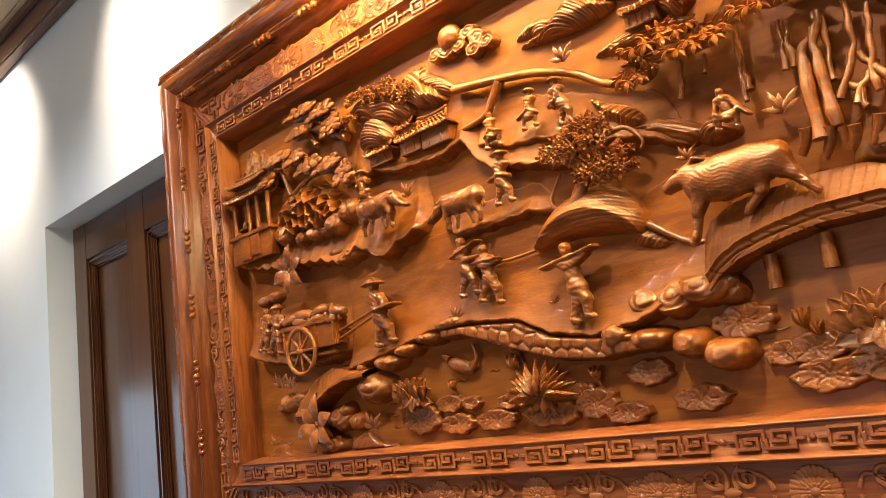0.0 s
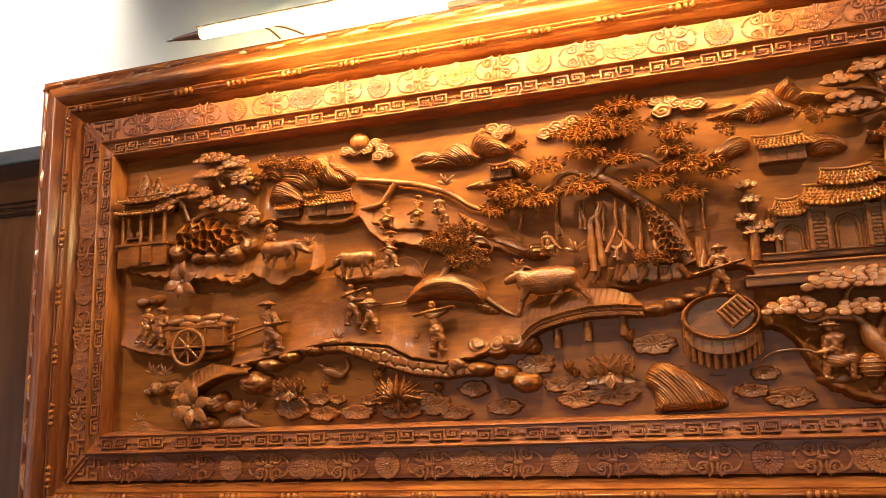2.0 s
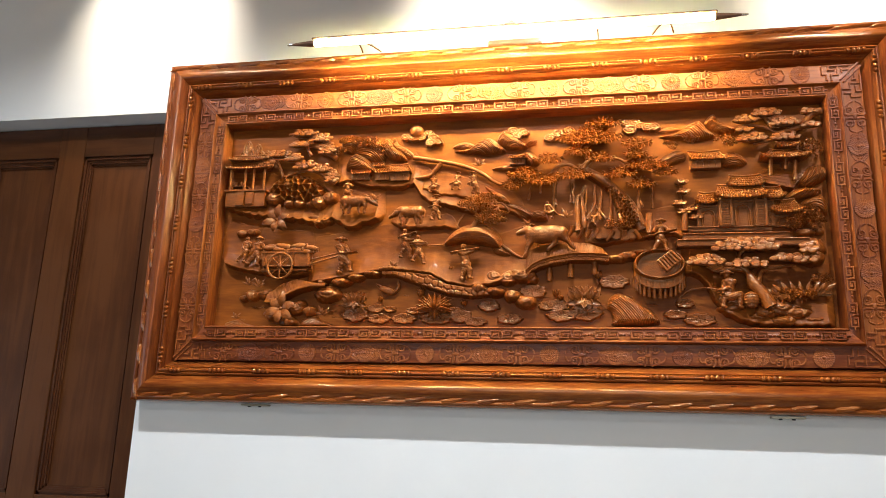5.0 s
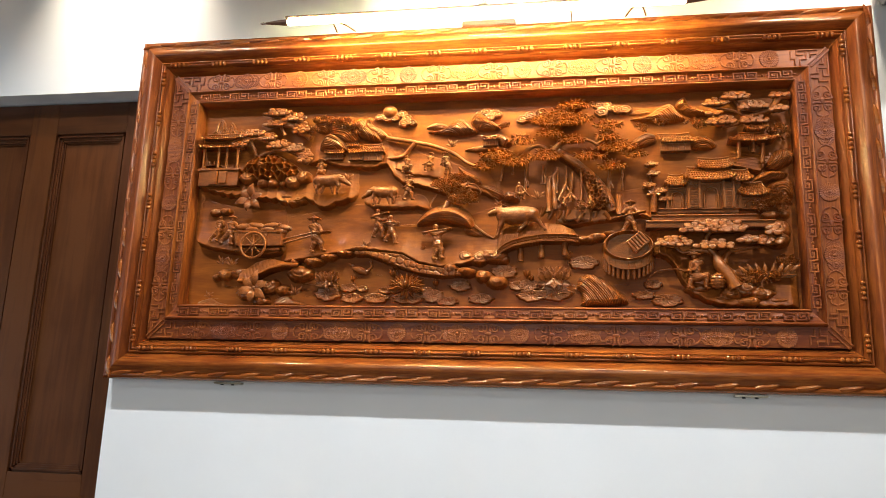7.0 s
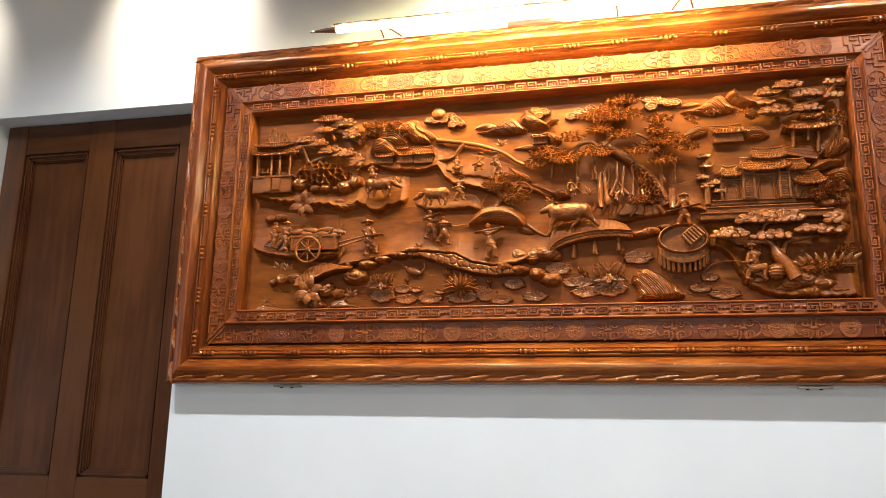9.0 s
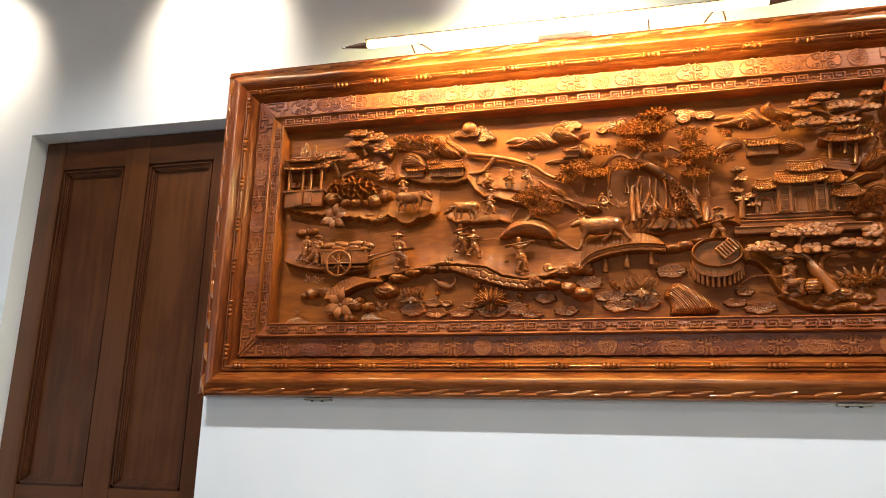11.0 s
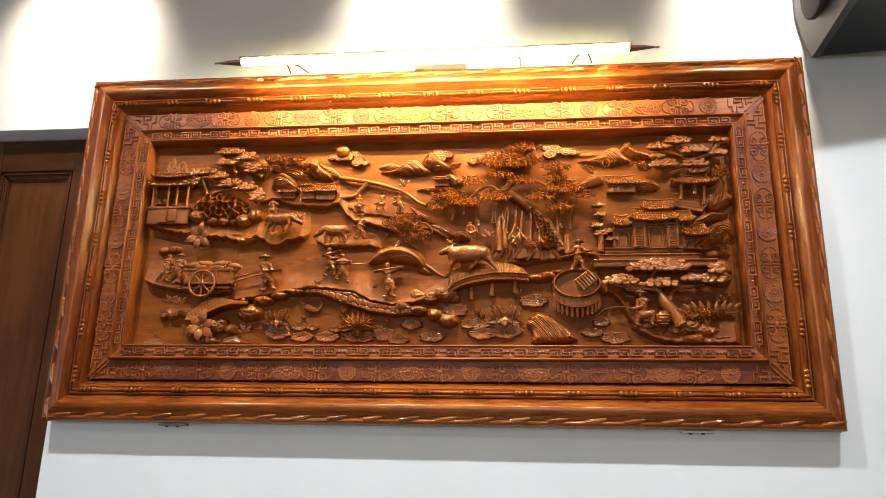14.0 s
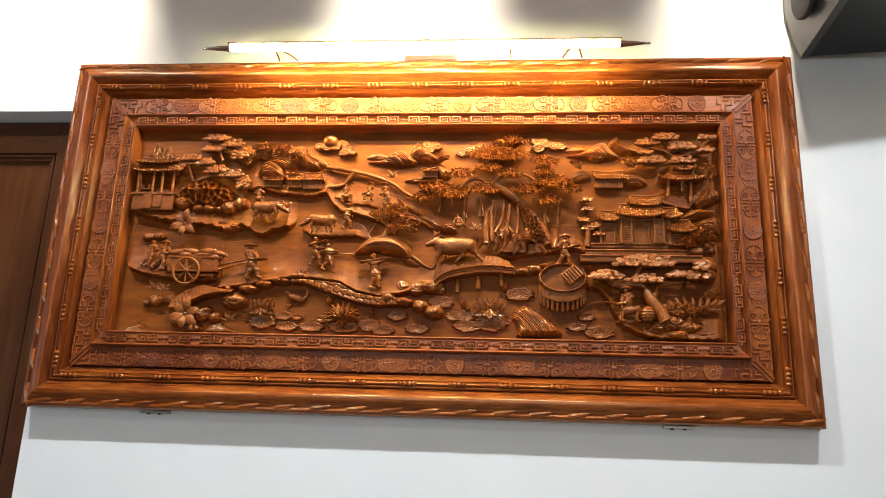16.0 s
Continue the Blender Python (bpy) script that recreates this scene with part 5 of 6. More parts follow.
def bridge_height(X, Z):
    low = curve(X, [(-0.346, 1.628), (-0.328, 1.645), (-0.304, 1.658), (-0.263, 1.669), (-0.205, 1.678), (-0.147, 1.678), (-0.095, 1.672)])
    top = curve(X, [(-0.347, 1.678), (-0.335, 1.696), (-0.306, 1.710), (-0.253, 1.716), (-0.200, 1.719), (-0.153, 1.715), (-0.118, 1.700), (-0.095, 1.673)])
    ends = (X > (-0.349, 1.770)[0]) & (X < (-0.097, 1.771)[0])
    deck = (Z < top) & (Z > low) & ends
    k = np.clip((Z - low) / np.maximum(top - low, 0.004), 0, 1)
    plank = np.clip(np.abs(np.sin((X - 0.25 * (Z - 1.6)) * 260)) * 4, 0, 1)
    face = (Z <= low) & (Z > low - 0.021) & ends
    rim = np.exp(-((Z - low) / 0.0022) ** 2)
    stones = np.clip(np.abs(np.sin(X * 105 + 1.4 * np.sin(Z * 170))) * 5, 0, 1) * np.clip(np.abs(Z - low + 0.011) / 0.002, 0, 1)
    return np.where(deck, 0.040 - 0.020 * k + 0.0028 * plank + 0.004 * rim, np.where(face, 0.036 + 0.0045 * stones + 0.004 * rim, 0))


field("arched_bridge", (-0.37, 1.60, -0.08, 1.73), bridge_height, 0.0013, label="carved plank footbridge with a stone edge", mat=EARTH)
for p in ((-0.277, 1.639), (-0.213, 1.650), (-0.141, 1.658)):
    s = Shape()
    s.tube([at(p, 0.016), at((p[0], p[1] - 0.040), 0.016)], [0.0085, 0.0090], 10)
    part("bridge_post", s, CARVED, panel)


def small_bridge(X, Z):
    low = curve(X, [(-1.154, 1.536), (-1.119, 1.555), (-1.075, 1.577), (-1.030, 1.588), (-0.993, 1.588)])
    top = curve(X, [(-1.172, 1.567), (-1.133, 1.595), (-1.084, 1.610), (-1.031, 1.599), (-0.993, 1.595)])
    k = np.clip((Z - low) / np.maximum(top - low, 0.004), 0, 1)
    plank = np.clip(np.abs(np.sin((X + 0.5 * Z) * 240)) * 3, 0, 1)
    return np.where((Z < top) & (Z > low), 0.044 - 0.016 * k + 0.002 * plank, np.where((Z <= low) & (Z > low - 0.009), 0.050, 0))


field("arched_bridge", (-1.18, 1.50, -0.98, 1.62), small_bridge, 0.0018, label="small carved plank bridge", mat=EARTH)

pc, pr, pz = (0.046, 1.642), 0.074, 0.046


def pool_height(X, Z):
    u = (X - pc[0]) / pr
    k = np.hypot(u, (Z - pc[1]) / pz)
    inner, outer = k < 0.86, k < 1.0
    low = pc[1] - pz * np.sqrt(np.clip(1 - u ** 2, 0, None))
    skirt = (np.abs(u) < 0.985) & (Z < pc[1]) & (Z > low - 0.030)
    board = 0.0016 * np.clip(np.abs(np.sin(np.arcsin(np.clip(u, -1, 1)) * 11)) * 4, 0, 1)
    return np.where(inner, 0.034 + 0.003 * u, np.where(outer, 0.050 + 0.007 * np.sin(np.clip((k - 0.86) / 0.14, 0, 1) * math.pi), np.where(skirt, 0.028 + 0.016 * np.sqrt(np.clip(1 - u ** 2, 0, None)) + board, 0)))


pool = field("round_basket", (pc[0] - 0.082, pc[1] - 0.085, pc[0] + 0.082, pc[1] + 0.052), pool_height, 0.0017, label="round carved basket-like pool with a thick rim")
for i in range(13):
    a = math.pi * (1.08 + 0.84 * i / 12)
    x, z = pc[0] + pr * 0.97 * math.cos(a), pc[1] + pz * 0.97 * math.sin(a) - 0.032
    s = Shape()
    s.tube([at((x, z + 0.010), 0.026 - 0.012 * math.sin(a)), at((x, z - 0.024), 0.020 - 0.012 * math.sin(a))], [0.0058, 0.0050], 8)
    part("stake", s, CARVED, pool)
s = Shape()
ra, rb, rc, rd = (0.041, 1.649), (0.081, 1.679), (0.065, 1.620), (0.106, 1.652)
for p, e in ((ra, rb), (rc, rd)):
    s = Shape()
    s.tube([at(p, 0.050), at(e, 0.060)], 0.0036, 6)
    part("ramp_rail", s, CARVED, pool)
for i in range(6):
    k = (i + 0.3) / 5.6
    s = Shape()
    s.tube([at((ra[0] + (rb[0] - ra[0]) * k, ra[1] + (rb[1] - ra[1]) * k), 0.050 + 0.010 * k), at((rc[0] + (rd[0] - rc[0]) * k, rc[1] + (rd[1] - rc[1]) * k), 0.050 + 0.010 * k)], 0.0046, 6)
    part("ramp_slat", s, CARVED, pool)

# straw stack
mound("haystack", [(-0.609, 1.720), (-0.586, 1.756), (-0.548, 1.781), (-0.494, 1.788), (-0.451, 1.769), (-0.424, 1.731), (-0.429, 1.701), (-0.451, 1.708), (-0.491, 1.715), (-0.539, 1.722), (-0.581, 1.717)], 0.052, (-0.531, 1.568), 0.0062, 0.0016, 0.85, 0.040, 0.5, "smooth shiny carved straw stack", wob=0.5)
mound("haystack_foot", [(-0.455, 1.711), (-0.428, 1.717), (-0.391, 1.684), (-0.417, 1.678), (-0.448, 1.690)], 0.020, (-0.468, 1.745), 0.006, 0.002)

# ---- the carving: buildings ----
def village_house(c, w, zt, zm, zb, doors, h=0.026, skew=0.010):
    """A small tiled house: c is the middle, w the half width."""
    q = Shape()
    slab(q, c - w * 0.92, c + w * 0.92, zb, zm + 0.004, 0.0, h)
    ob = part("carved_house", q, CARVED, panel)
    q = Shape()
    roof(q, c, w * 0.92, w * 1.04, zt, zm, h - 0.010, h + 0.010, 0.001, max(5, int(w * 260)), 4, skew)
    part("tiled_roof", q, CARVED, ob)
    for i in range(doors):
        x = c + w * 1.5 * ((i + 0.5) / doors - 0.5)
        q = Shape()
        arch(q, x, zb + 0.003, zm - 0.004, w * 0.42 / doors, h)
        part("arched_door", q, CARVED, ob)
    return ob


for a, b, t, m, z in (((-0.833, 1.975), (-0.834, 1.979), (-0.836, 2.007), (-0.834, 1.989), (-0.833, 1.971)),):
    village_house(a[0], 0.020, t[1], m[1], z[1], 1, 0.020)
for p, w, t, m, z, n in (((-0.891, 1.960), 0.032, (-0.893, 1.980), (-0.891, 1.962), (-0.890, 1.940), 1), ((-0.817, 1.963), 0.026, (-0.819, 1.983), (-0.817, 1.963), (-0.815, 1.937), 1), ((-0.759, 1.964), 0.034, (-0.760, 1.988), (-0.759, 1.964), (-0.757, 1.933), 1)):
    village_house(p[0], w, t[1], m[1], z[1], n, 0.030)
village_house((0.194, 1.964)[0], 0.048, (0.196, 1.997)[1], (0.195, 1.972)[1], (0.194, 1.942)[1], 2, 0.026)
village_house((-0.376, 1.984)[0], 0.026, (-0.377, 2.008)[1], (-0.377, 1.998)[1], (-0.376, 1.976)[1], 2, 0.024)

# gate pavilion of the village
g0, g1 = (-1.351, 1.932)[0], (-1.217, 1.931)[0]
gm = (g0 + g1) / 2
zr, zf, zg = (-1.295, 1.986)[1], (-1.285, 1.910)[1], (-1.278, 1.854)[1]
s = Shape()
slab(s, g0 - 0.004, g1 + 0.002, zg, zf, 0.0, 0.042)
slab(s, g0 - 0.008, g1 + 0.006, zf - 0.004, zf + 0.004, 0.0, 0.048)
slab(s, g0 + 0.036, g0 + 0.066, zg + 0.002, zf - 0.006, 0.04, 0.052)
slab(s, g0 + 0.070, g0 + 0.098, zg + 0.008, zf - 0.006, 0.04, 0.048)
gate = part("gate_pavilion", s, CARVED, panel, "carved village gate pavilion with two roofs")
for x in (g0 + 0.006, g0 + 0.058, g0 + 0.088, g1 - 0.008):
    s = Shape()
    s.tube([at((x, zf), 0.036), at((x, zr), 0.036)], 0.0048, 8)
    part("column", s, CARVED, gate)
s = Shape()
slab(s, g0 + 0.006, g0 + 0.062, zf + 0.018, zf + 0.022, 0.010, 0.034)
slab(s, g0 + 0.010, g0 + 0.014, zf, zf + 0.02, 0.010, 0.034)
slab(s, g0 + 0.054, g0 + 0.058, zf, zf + 0.02, 0.010, 0.034)
s.blob(at((g0 + 0.020, zf + 0.030), 0.022), (0.006, 0.006, 0.009))
s.blob(at((g0 + 0.040, zf + 0.030), 0.022), (0.006, 0.006, 0.009))
part("table", s, CARVED, gate)
for zt, zb, wt, wb in (((-1.298, 2.012)[1], (-1.295, 1.990)[1], 0.060, 0.078), ((-1.301, 2.037)[1], (-1.299, 2.020)[1], 0.056, 0.072)):
    s = Shape()
    roof(s, gm, wt, wb, zt, zb, 0.026, 0.050, 0.006, 16, 3)
    part("tiled_roof", s, CARVED, gate)
for p, rw, rh, h in (((-1.309, 2.066), 0.017, 0.036, 0.012), ((-1.272, 2.056), 0.017, 0.034, 0.011), ((-1.322, 2.036), 0.018, 0.028, 0.018), ((-1.290, 2.042), 0.017, 0.028, 0.020), ((-1.257, 2.039), 0.015, 0.024, 0.019), ((-1.234, 2.038), 0.014, 0.026, 0.014)):
    mound("broad_leaf", [(p[0] - rw, p[1] - rh), (p[0] - rw * 1.05, p[1] + rh * 0.3), (p[0] - rw * 0.6, p[1] + rh * 0.85), (p[0], p[1] + rh * 1.1), (p[0] + rw * 0.6, p[1] + rh * 0.85), (p[0] + rw * 1.05, p[1] + rh * 0.3), (p[0] + rw, p[1] - rh)], h, None, 0.0062, 0.0050, edge=0.008, wob=0.2)

# temple with steps
s = Shape()
for i, (a, b, d) in enumerate((((0.135, 1.759), (0.371, 1.745), 14), ((0.117, 1.736), (0.415, 1.724), 24), ((0.099, 1.715), (0.464, 1.705), 24))):
    z1, z0 = a[1], a[1] - d * 0.00062
    slab(s, a[0], b[0], z0 - 0.006, z1, 0.0, 0.024 + 0.012 * i, 0.002)
    s.tube([at((a[0], z1 - 0.002), 0.026 + 0.012 * i), at((b[0], z1 - 0.002), 0.026 + 0.012 * i)], 0.0030, 6)
temple = part("carved_temple", s, CARVED, panel, "carved temple with sweeping tiled roofs and broad steps")
base_z = (0.189, 1.759)[1]


def temple_bay(a, b, h, door=0.0, panels=0):
    """One face of the temple between two upper corners, with an arched doorway or stone-coursed panel."""
    x0, x1, zt = a[0], b[0], a[1]
    q = Shape()
    slab(q, x0, x1, base_z - 0.004, zt, 0.0, h)
    part("temple_wall", q, CARVED, temple)
    m, half = (x0 + x1) / 2, (x1 - x0) / 2
    for e in (-1, 1):
        q = Shape()
        slab(q, m + e * half - 0.004, m + e * half + 0.004, base_z - 0.003, zt + 0.002, 0.0, h + 0.007)
        part("pilaster", q, CARVED, temple)
    q = Shape()
    slab(q, x0 - 0.002, x1 + 0.002, zt - 0.009, zt - 0.004, 0.0, h + 0.005)
    part("lintel", q, CARVED, temple)
    if door:
        top = base_z + (zt - base_z) * door
        q = Shape()
        arch(q, m, base_z, top, half * 0.62, h + 0.001, 0.0034)
        arch(q, m, base_z, top - 0.007, half * 0.44, h, 0.0018)
        part("arched_door", q, CARVED, temple)
    for i in range(panels):
        z = base_z + (zt - 0.012 - base_z) * i / panels
        for k in (-1, 1):
            q = Shape()
            w = half * 0.36
            o = half * 0.14 * (1 if i % 2 else -1)
            slab(q, m + k * half * 0.40 - w + o, m + k * half * 0.40 + w + o * 0.5, z + 0.0010, z + (zt - 0.012 - base_z) / panels - 0.0010, 0.0, h + 0.0035, 0.0012)
            part("stone_course", q, CARVED, temple)


temple_bay((0.165, 1.828), (0.223, 1.828), 0.022, 0.74)
temple_bay((0.226, 1.856), (0.257, 1.856), 0.034, 0.0, 11)
temple_bay((0.259, 1.839), (0.324, 1.839), 0.026, 0.80)
temple_bay((0.327, 1.838), (0.354, 1.838), 0.034, 0.0, 9)
temple_bay((0.355, 1.839), (0.374, 1.839), 0.026, 0.0, 10)
temple_bay((0.373, 1.793), (0.441, 1.793), 0.024, 0.72)
for c, wt, wb, zt, zb, ht, he, cols, rows in (((0.302, 1.898), 0.042, 0.056, (0.303, 1.912), (0.302, 1.881), 0.026, 0.044, 13, 4), ((0.284, 1.863), 0.058, 0.076, (0.284, 1.882), (0.283, 1.842), 0.030, 0.058, 17, 5), ((0.376, 1.857), 0.022, 0.034, (0.377, 1.873), (0.376, 1.840), 0.028, 0.050, 7, 4), ((0.191, 1.848), 0.020, 0.036, (0.191, 1.862), (0.190, 1.830), 0.024, 0.046, 9, 4), ((0.409, 1.814), 0.026, 0.046, (0.410, 1.834), (0.408, 1.795), 0.026, 0.050, 11, 5)):
    s = Shape()
    roof(s, c[0], wt, wb, zt[1], zb[1], ht, he, 0.010, cols, rows)
    part("tiled_roof", s, CARVED, temple)

# pagoda and paved court
s = Shape()
A, B, C2, D2 = (0.321, 1.906), (0.456, 1.934), (0.442, 1.879), (0.354, 1.883)
court = Shape()
nu, nv = 6, 7
p00, p10, p11, p01 = (0.312, 1.903), (0.371, 1.947), (0.480, 1.930), (0.435, 1.871)
court.rings([[(p[0], BOARD_Y - h, p[1]) for p, h in ((p00, 0.022), (p10, 0.012), (p11, 0.014), (p01, 0.028))], [(p[0], BOARD_Y + 0.002, p[1] - 0.006) for p in (p00, p10, p11, p01)]])
court = part("paved_court", court, EARTH, panel)
for i in range(nu):
    for j in range(nv):
        def mix(u, v):
            x = (p00[0] * (1 - u) + p10[0] * u) * (1 - v) + (p01[0] * (1 - u) + p11[0] * u) * v
            z = (p00[1] * (1 - u) + p10[1] * u) * (1 - v) + (p01[1] * (1 - u) + p11[1] * u) * v
            return (x, BOARD_Y - (0.022 - 0.010 * u + 0.006 * v * (1 - u)), z)
        e = 0.014
        c4 = [mix((i + a) / nu + (e if a == 0 else -e), (j + b) / nv + (e if b == 0 else -e)) for a, b in ((0, 0), (1, 0), (1, 1), (0, 1))]
        s = Shape()
        s.rings([[(x, y + 0.001, z) for x, y, z in c4], [(x, y - 0.0028, z) for x, y, z in c4]])
        part("tile", s, EARTH, court, smooth=False)
s = Shape()
pg = (0.421, 1.920)
slab(s, pg[0] - 0.012, pg[0] + 0.016, (0.421, 1.920)[1], (0.424, 1.961)[1], 0.0, 0.016)
pagoda = part("pagoda", s, CARVED, panel, "small carved two-roofed pagoda on columns")
for p, q2 in (((0.374, 1.909), (0.377, 1.958)), ((0.441, 1.892), (0.445, 1.953)), ((0.416, 1.927), (0.418, 1.957))):
    s = Shape()
    s.tube([at(p, 0.036), at(q2, 0.038)], 0.0058, 8)
    part("column", s, CARVED, pagoda)
for c, wt, wb, zt, zb, ht, he, cols, rows in (((0.414, 1.973), 0.034, 0.072, (0.415, 1.990), (0.413, 1.961), 0.026, 0.058, 14, 4), ((0.427, 2.010), 0.010, 0.034, (0.427, 2.022), (0.426, 1.999), 0.028, 0.046, 9, 4)):
    s = Shape()
    roof(s, c[0], wt, wb, zt[1], zb[1], ht, he, 0.010, cols, rows)
    part("tiled_roof", s, CARVED, pagoda)
s = Shape()
s.tube([at((0.427, 2.020), 0.030), at((0.428, 2.030), 0.031), at((0.429, 2.041), 0.030)], [0.004, 0.005, 0.001], 8)
part("finial", s, CARVED, pagoda)

# ---- the carving: trees ----
def tree(name, limbs, label=""):
    return part(name, join(*limbs), CARVED, panel, label)


TRUNK = [(0.002, 1.753), (-0.021, 1.808), (-0.050, 1.858), (-0.083, 1.892), (-0.125, 1.924), (-0.167, 1.950), (-0.188, 1.965)]
banyan = tree("banyan_tree", [
    limb(TRUNK, (0.016, 0.026), (0.020, 0.008), 12, 0.001, RNG),
    limb([(-0.179, 1.940), (-0.215, 1.969), (-0.249, 1.961), (-0.275, 1.937), (-0.305, 1.921)], (0.028, 0.022), (0.008, 0.004), 8, 0.002, RNG),
    limb([(-0.176, 1.947), (-0.149, 1.979), (-0.101, 1.990), (-0.059, 1.981), (-0.023, 1.955), (0.018, 1.946)], (0.028, 0.022), (0.009, 0.004), 8, 0.002, RNG),
    limb([(-0.173, 1.950), (-0.158, 1.979), (-0.165, 2.011), (-0.150, 2.037)], (0.026, 0.018), (0.009, 0.004), 8, 0.002, RNG),
    limb([(-0.258, 1.957), (-0.260, 1.908), (-0.261, 1.851)], (0.024, 0.020), (0.0055, 0.003), 8, 0.001, RNG),
    limb([(-0.041, 1.972), (-0.011, 1.991), (-0.005, 2.016)], (0.022, 0.018), (0.005, 0.003), 8)], "great carved banyan with hanging roots and leafy crown")


def roots(paths, h, r):
    for p in paths:
        n = len(p) - 1
        fine = [(p[k // 3][0] + (p[min(k // 3 + 1, n)][0] - p[k // 3][0]) * (k % 3) / 3, p[k // 3][1] + (p[min(k // 3 + 1, n)][1] - p[k // 3][1]) * (k % 3) / 3) for k in range(3 * n + 1)]
        part("hanging_root", limb(fine, h, r, 7, 0.0018, RNG), CARVED, banyan)


roots(([(-0.188, 1.752), (-0.190, 1.814), (-0.192, 1.851), (-0.173, 1.880)], [(-0.170, 1.758), (-0.176, 1.814), (-0.177, 1.861), (-0.166, 1.896)]), (0.034, 0.024), (0.0082, 0.0050))
roots(([(-0.162, 1.786), (-0.148, 1.814), (-0.137, 1.845), (-0.139, 1.899)], [(-0.124, 1.783), (-0.124, 1.814), (-0.120, 1.851), (-0.117, 1.883)], [(-0.106, 1.789), (-0.122, 1.811), (-0.135, 1.833)], [(-0.147, 1.777), (-0.133, 1.801), (-0.121, 1.820)], [(-0.139, 1.768), (-0.141, 1.795), (-0.155, 1.808)]), (0.032, 0.024), (0.0048, 0.0034))
roots(([(-0.092, 1.786), (-0.090, 1.845), (-0.094, 1.908)], [(-0.007, 1.808), (-0.008, 1.851), (-0.005, 1.886)], [(0.004, 1.826), (-0.003, 1.851)], [(-0.262, 1.823), (-0.264, 1.858), (-0.261, 1.896)], [(-0.255, 1.833), (-0.258, 1.858)]), (0.026, 0.022), (0.0046, 0.0032))
roots(([(-0.212, 1.845), (-0.209, 1.877), (-0.211, 1.908)], [(-0.202, 1.842), (-0.204, 1.870), (-0.202, 1.902)], [(-0.166, 1.814), (-0.164, 1.851), (-0.163, 1.889)], [(-0.341, 1.858), (-0.337, 1.880), (-0.334, 1.909)], [(0.033, 1.820), (0.033, 1.857), (0.036, 1.895)], [(-0.304, 1.877), (-0.302, 1.902)], [(-0.071, 1.826), (-0.075, 1.864)]), (0.024, 0.020), (0.0040, 0.0028))
net("bark", [(-0.182, 1.950), (-0.149, 1.921), (-0.113, 1.894), (-0.083, 1.851), (-0.071, 1.802), (-0.065, 1.758), (-0.019, 1.753), (0.022, 1.754), (0.002, 1.808), (-0.027, 1.858), (-0.071, 1.898), (-0.119, 1.930), (-0.161, 1.959)], 0.050, 0.0125, "rough carved bark with hollows", banyan, 9, 0.0042, 0.66)
for p, rx, rz, h in (((-0.108, 2.106), 76, 36, 0.018), ((-0.156, 2.062), 160, 92, 0.024), ((-0.186, 2.008), 54, 36, 0.034), ((-0.118, 1.982), 58, 34, 0.036), ((-0.279, 1.989), 64, 42, 0.028), ((-0.351, 1.946), 78, 40, 0.026), ((-0.387, 1.918), 46, 74, 0.022), ((-0.298, 1.920), 68, 50, 0.032), ((-0.200, 1.933), 78, 48, 0.038), ((-0.062, 1.932), 72, 44, 0.036), ((-0.008, 2.033), 60, 32, 0.022), ((-0.013, 1.997), 44, 38, 0.026), ((0.019, 1.962), 92, 58, 0.030), ((0.074, 1.936), 46, 32, 0.026), ((0.001, 1.898), 60, 40, 0.030)):
    part("foliage", leaf_fan(p, rx * 0.00061, rz * 0.00061, h, RNG), CARVED, banyan, auto=25)
for p in ([(-0.154, 1.755), (-0.164, 1.731)], [(-0.127, 1.758), (-0.143, 1.729)], [(-0.084, 1.749), (-0.105, 1.721)], [(-0.049, 1.748), (-0.058, 1.721)], [(-0.023, 1.748), (-0.006, 1.725)], [(-0.203, 1.768), (-0.215, 1.740)], [(-0.178, 1.762), (-0.192, 1.729)], [(0.021, 1.739), (0.025, 1.790)], [(-0.062, 1.767), (-0.066, 1.804)]):
    part("buttress_root", limb([p[0], ((p[0][0] + p[1][0]) / 2 + 0.003, (p[0][1] + p[1][1]) / 2), p[1]], (0.034, 0.026), (0.008, 0.005), 8), CARVED, banyan)

pine_a = tree("pine_tree", [
    limb([(0.531, 2.112), (0.502, 2.099), (0.477, 2.067), (0.442, 2.056), (0.406, 2.049), (0.364, 2.069), (0.312, 2.078)], (0.026, 0.020), (0.013, 0.003), 8, 0.002, RNG),
    limb([(0.406, 2.049), (0.382, 2.025), (0.335, 2.016)], (0.022, 0.020), (0.006, 0.003), 7), limb([(0.390, 2.057), (0.379, 2.088), (0.366, 2.108)], (0.022, 0.018), (0.006, 0.003), 7),
    limb([(0.459, 2.060), (0.443, 2.081), (0.427, 2.101)], (0.022, 0.020), (0.006, 0.003), 7)], "gnarled carved pine with cushions of scales")
for p, rx, rz in (((0.313, 2.093), 0.038, 0.014), ((0.370, 2.112), 0.042, 0.014), ((0.327, 2.035), 0.044, 0.018), ((0.422, 2.078), 0.044, 0.014), ((0.421, 2.033), 0.040, 0.014), ((0.307, 2.059), 0.024, 0.010), ((0.496, 2.109), 0.026, 0.008), ((0.494, 2.067), 0.030, 0.010)):
    part("needle_cushion", scale_cushion(p, rx, rz * 1.1, 0.024, RNG, 0.0115), CARVED, pine_a)

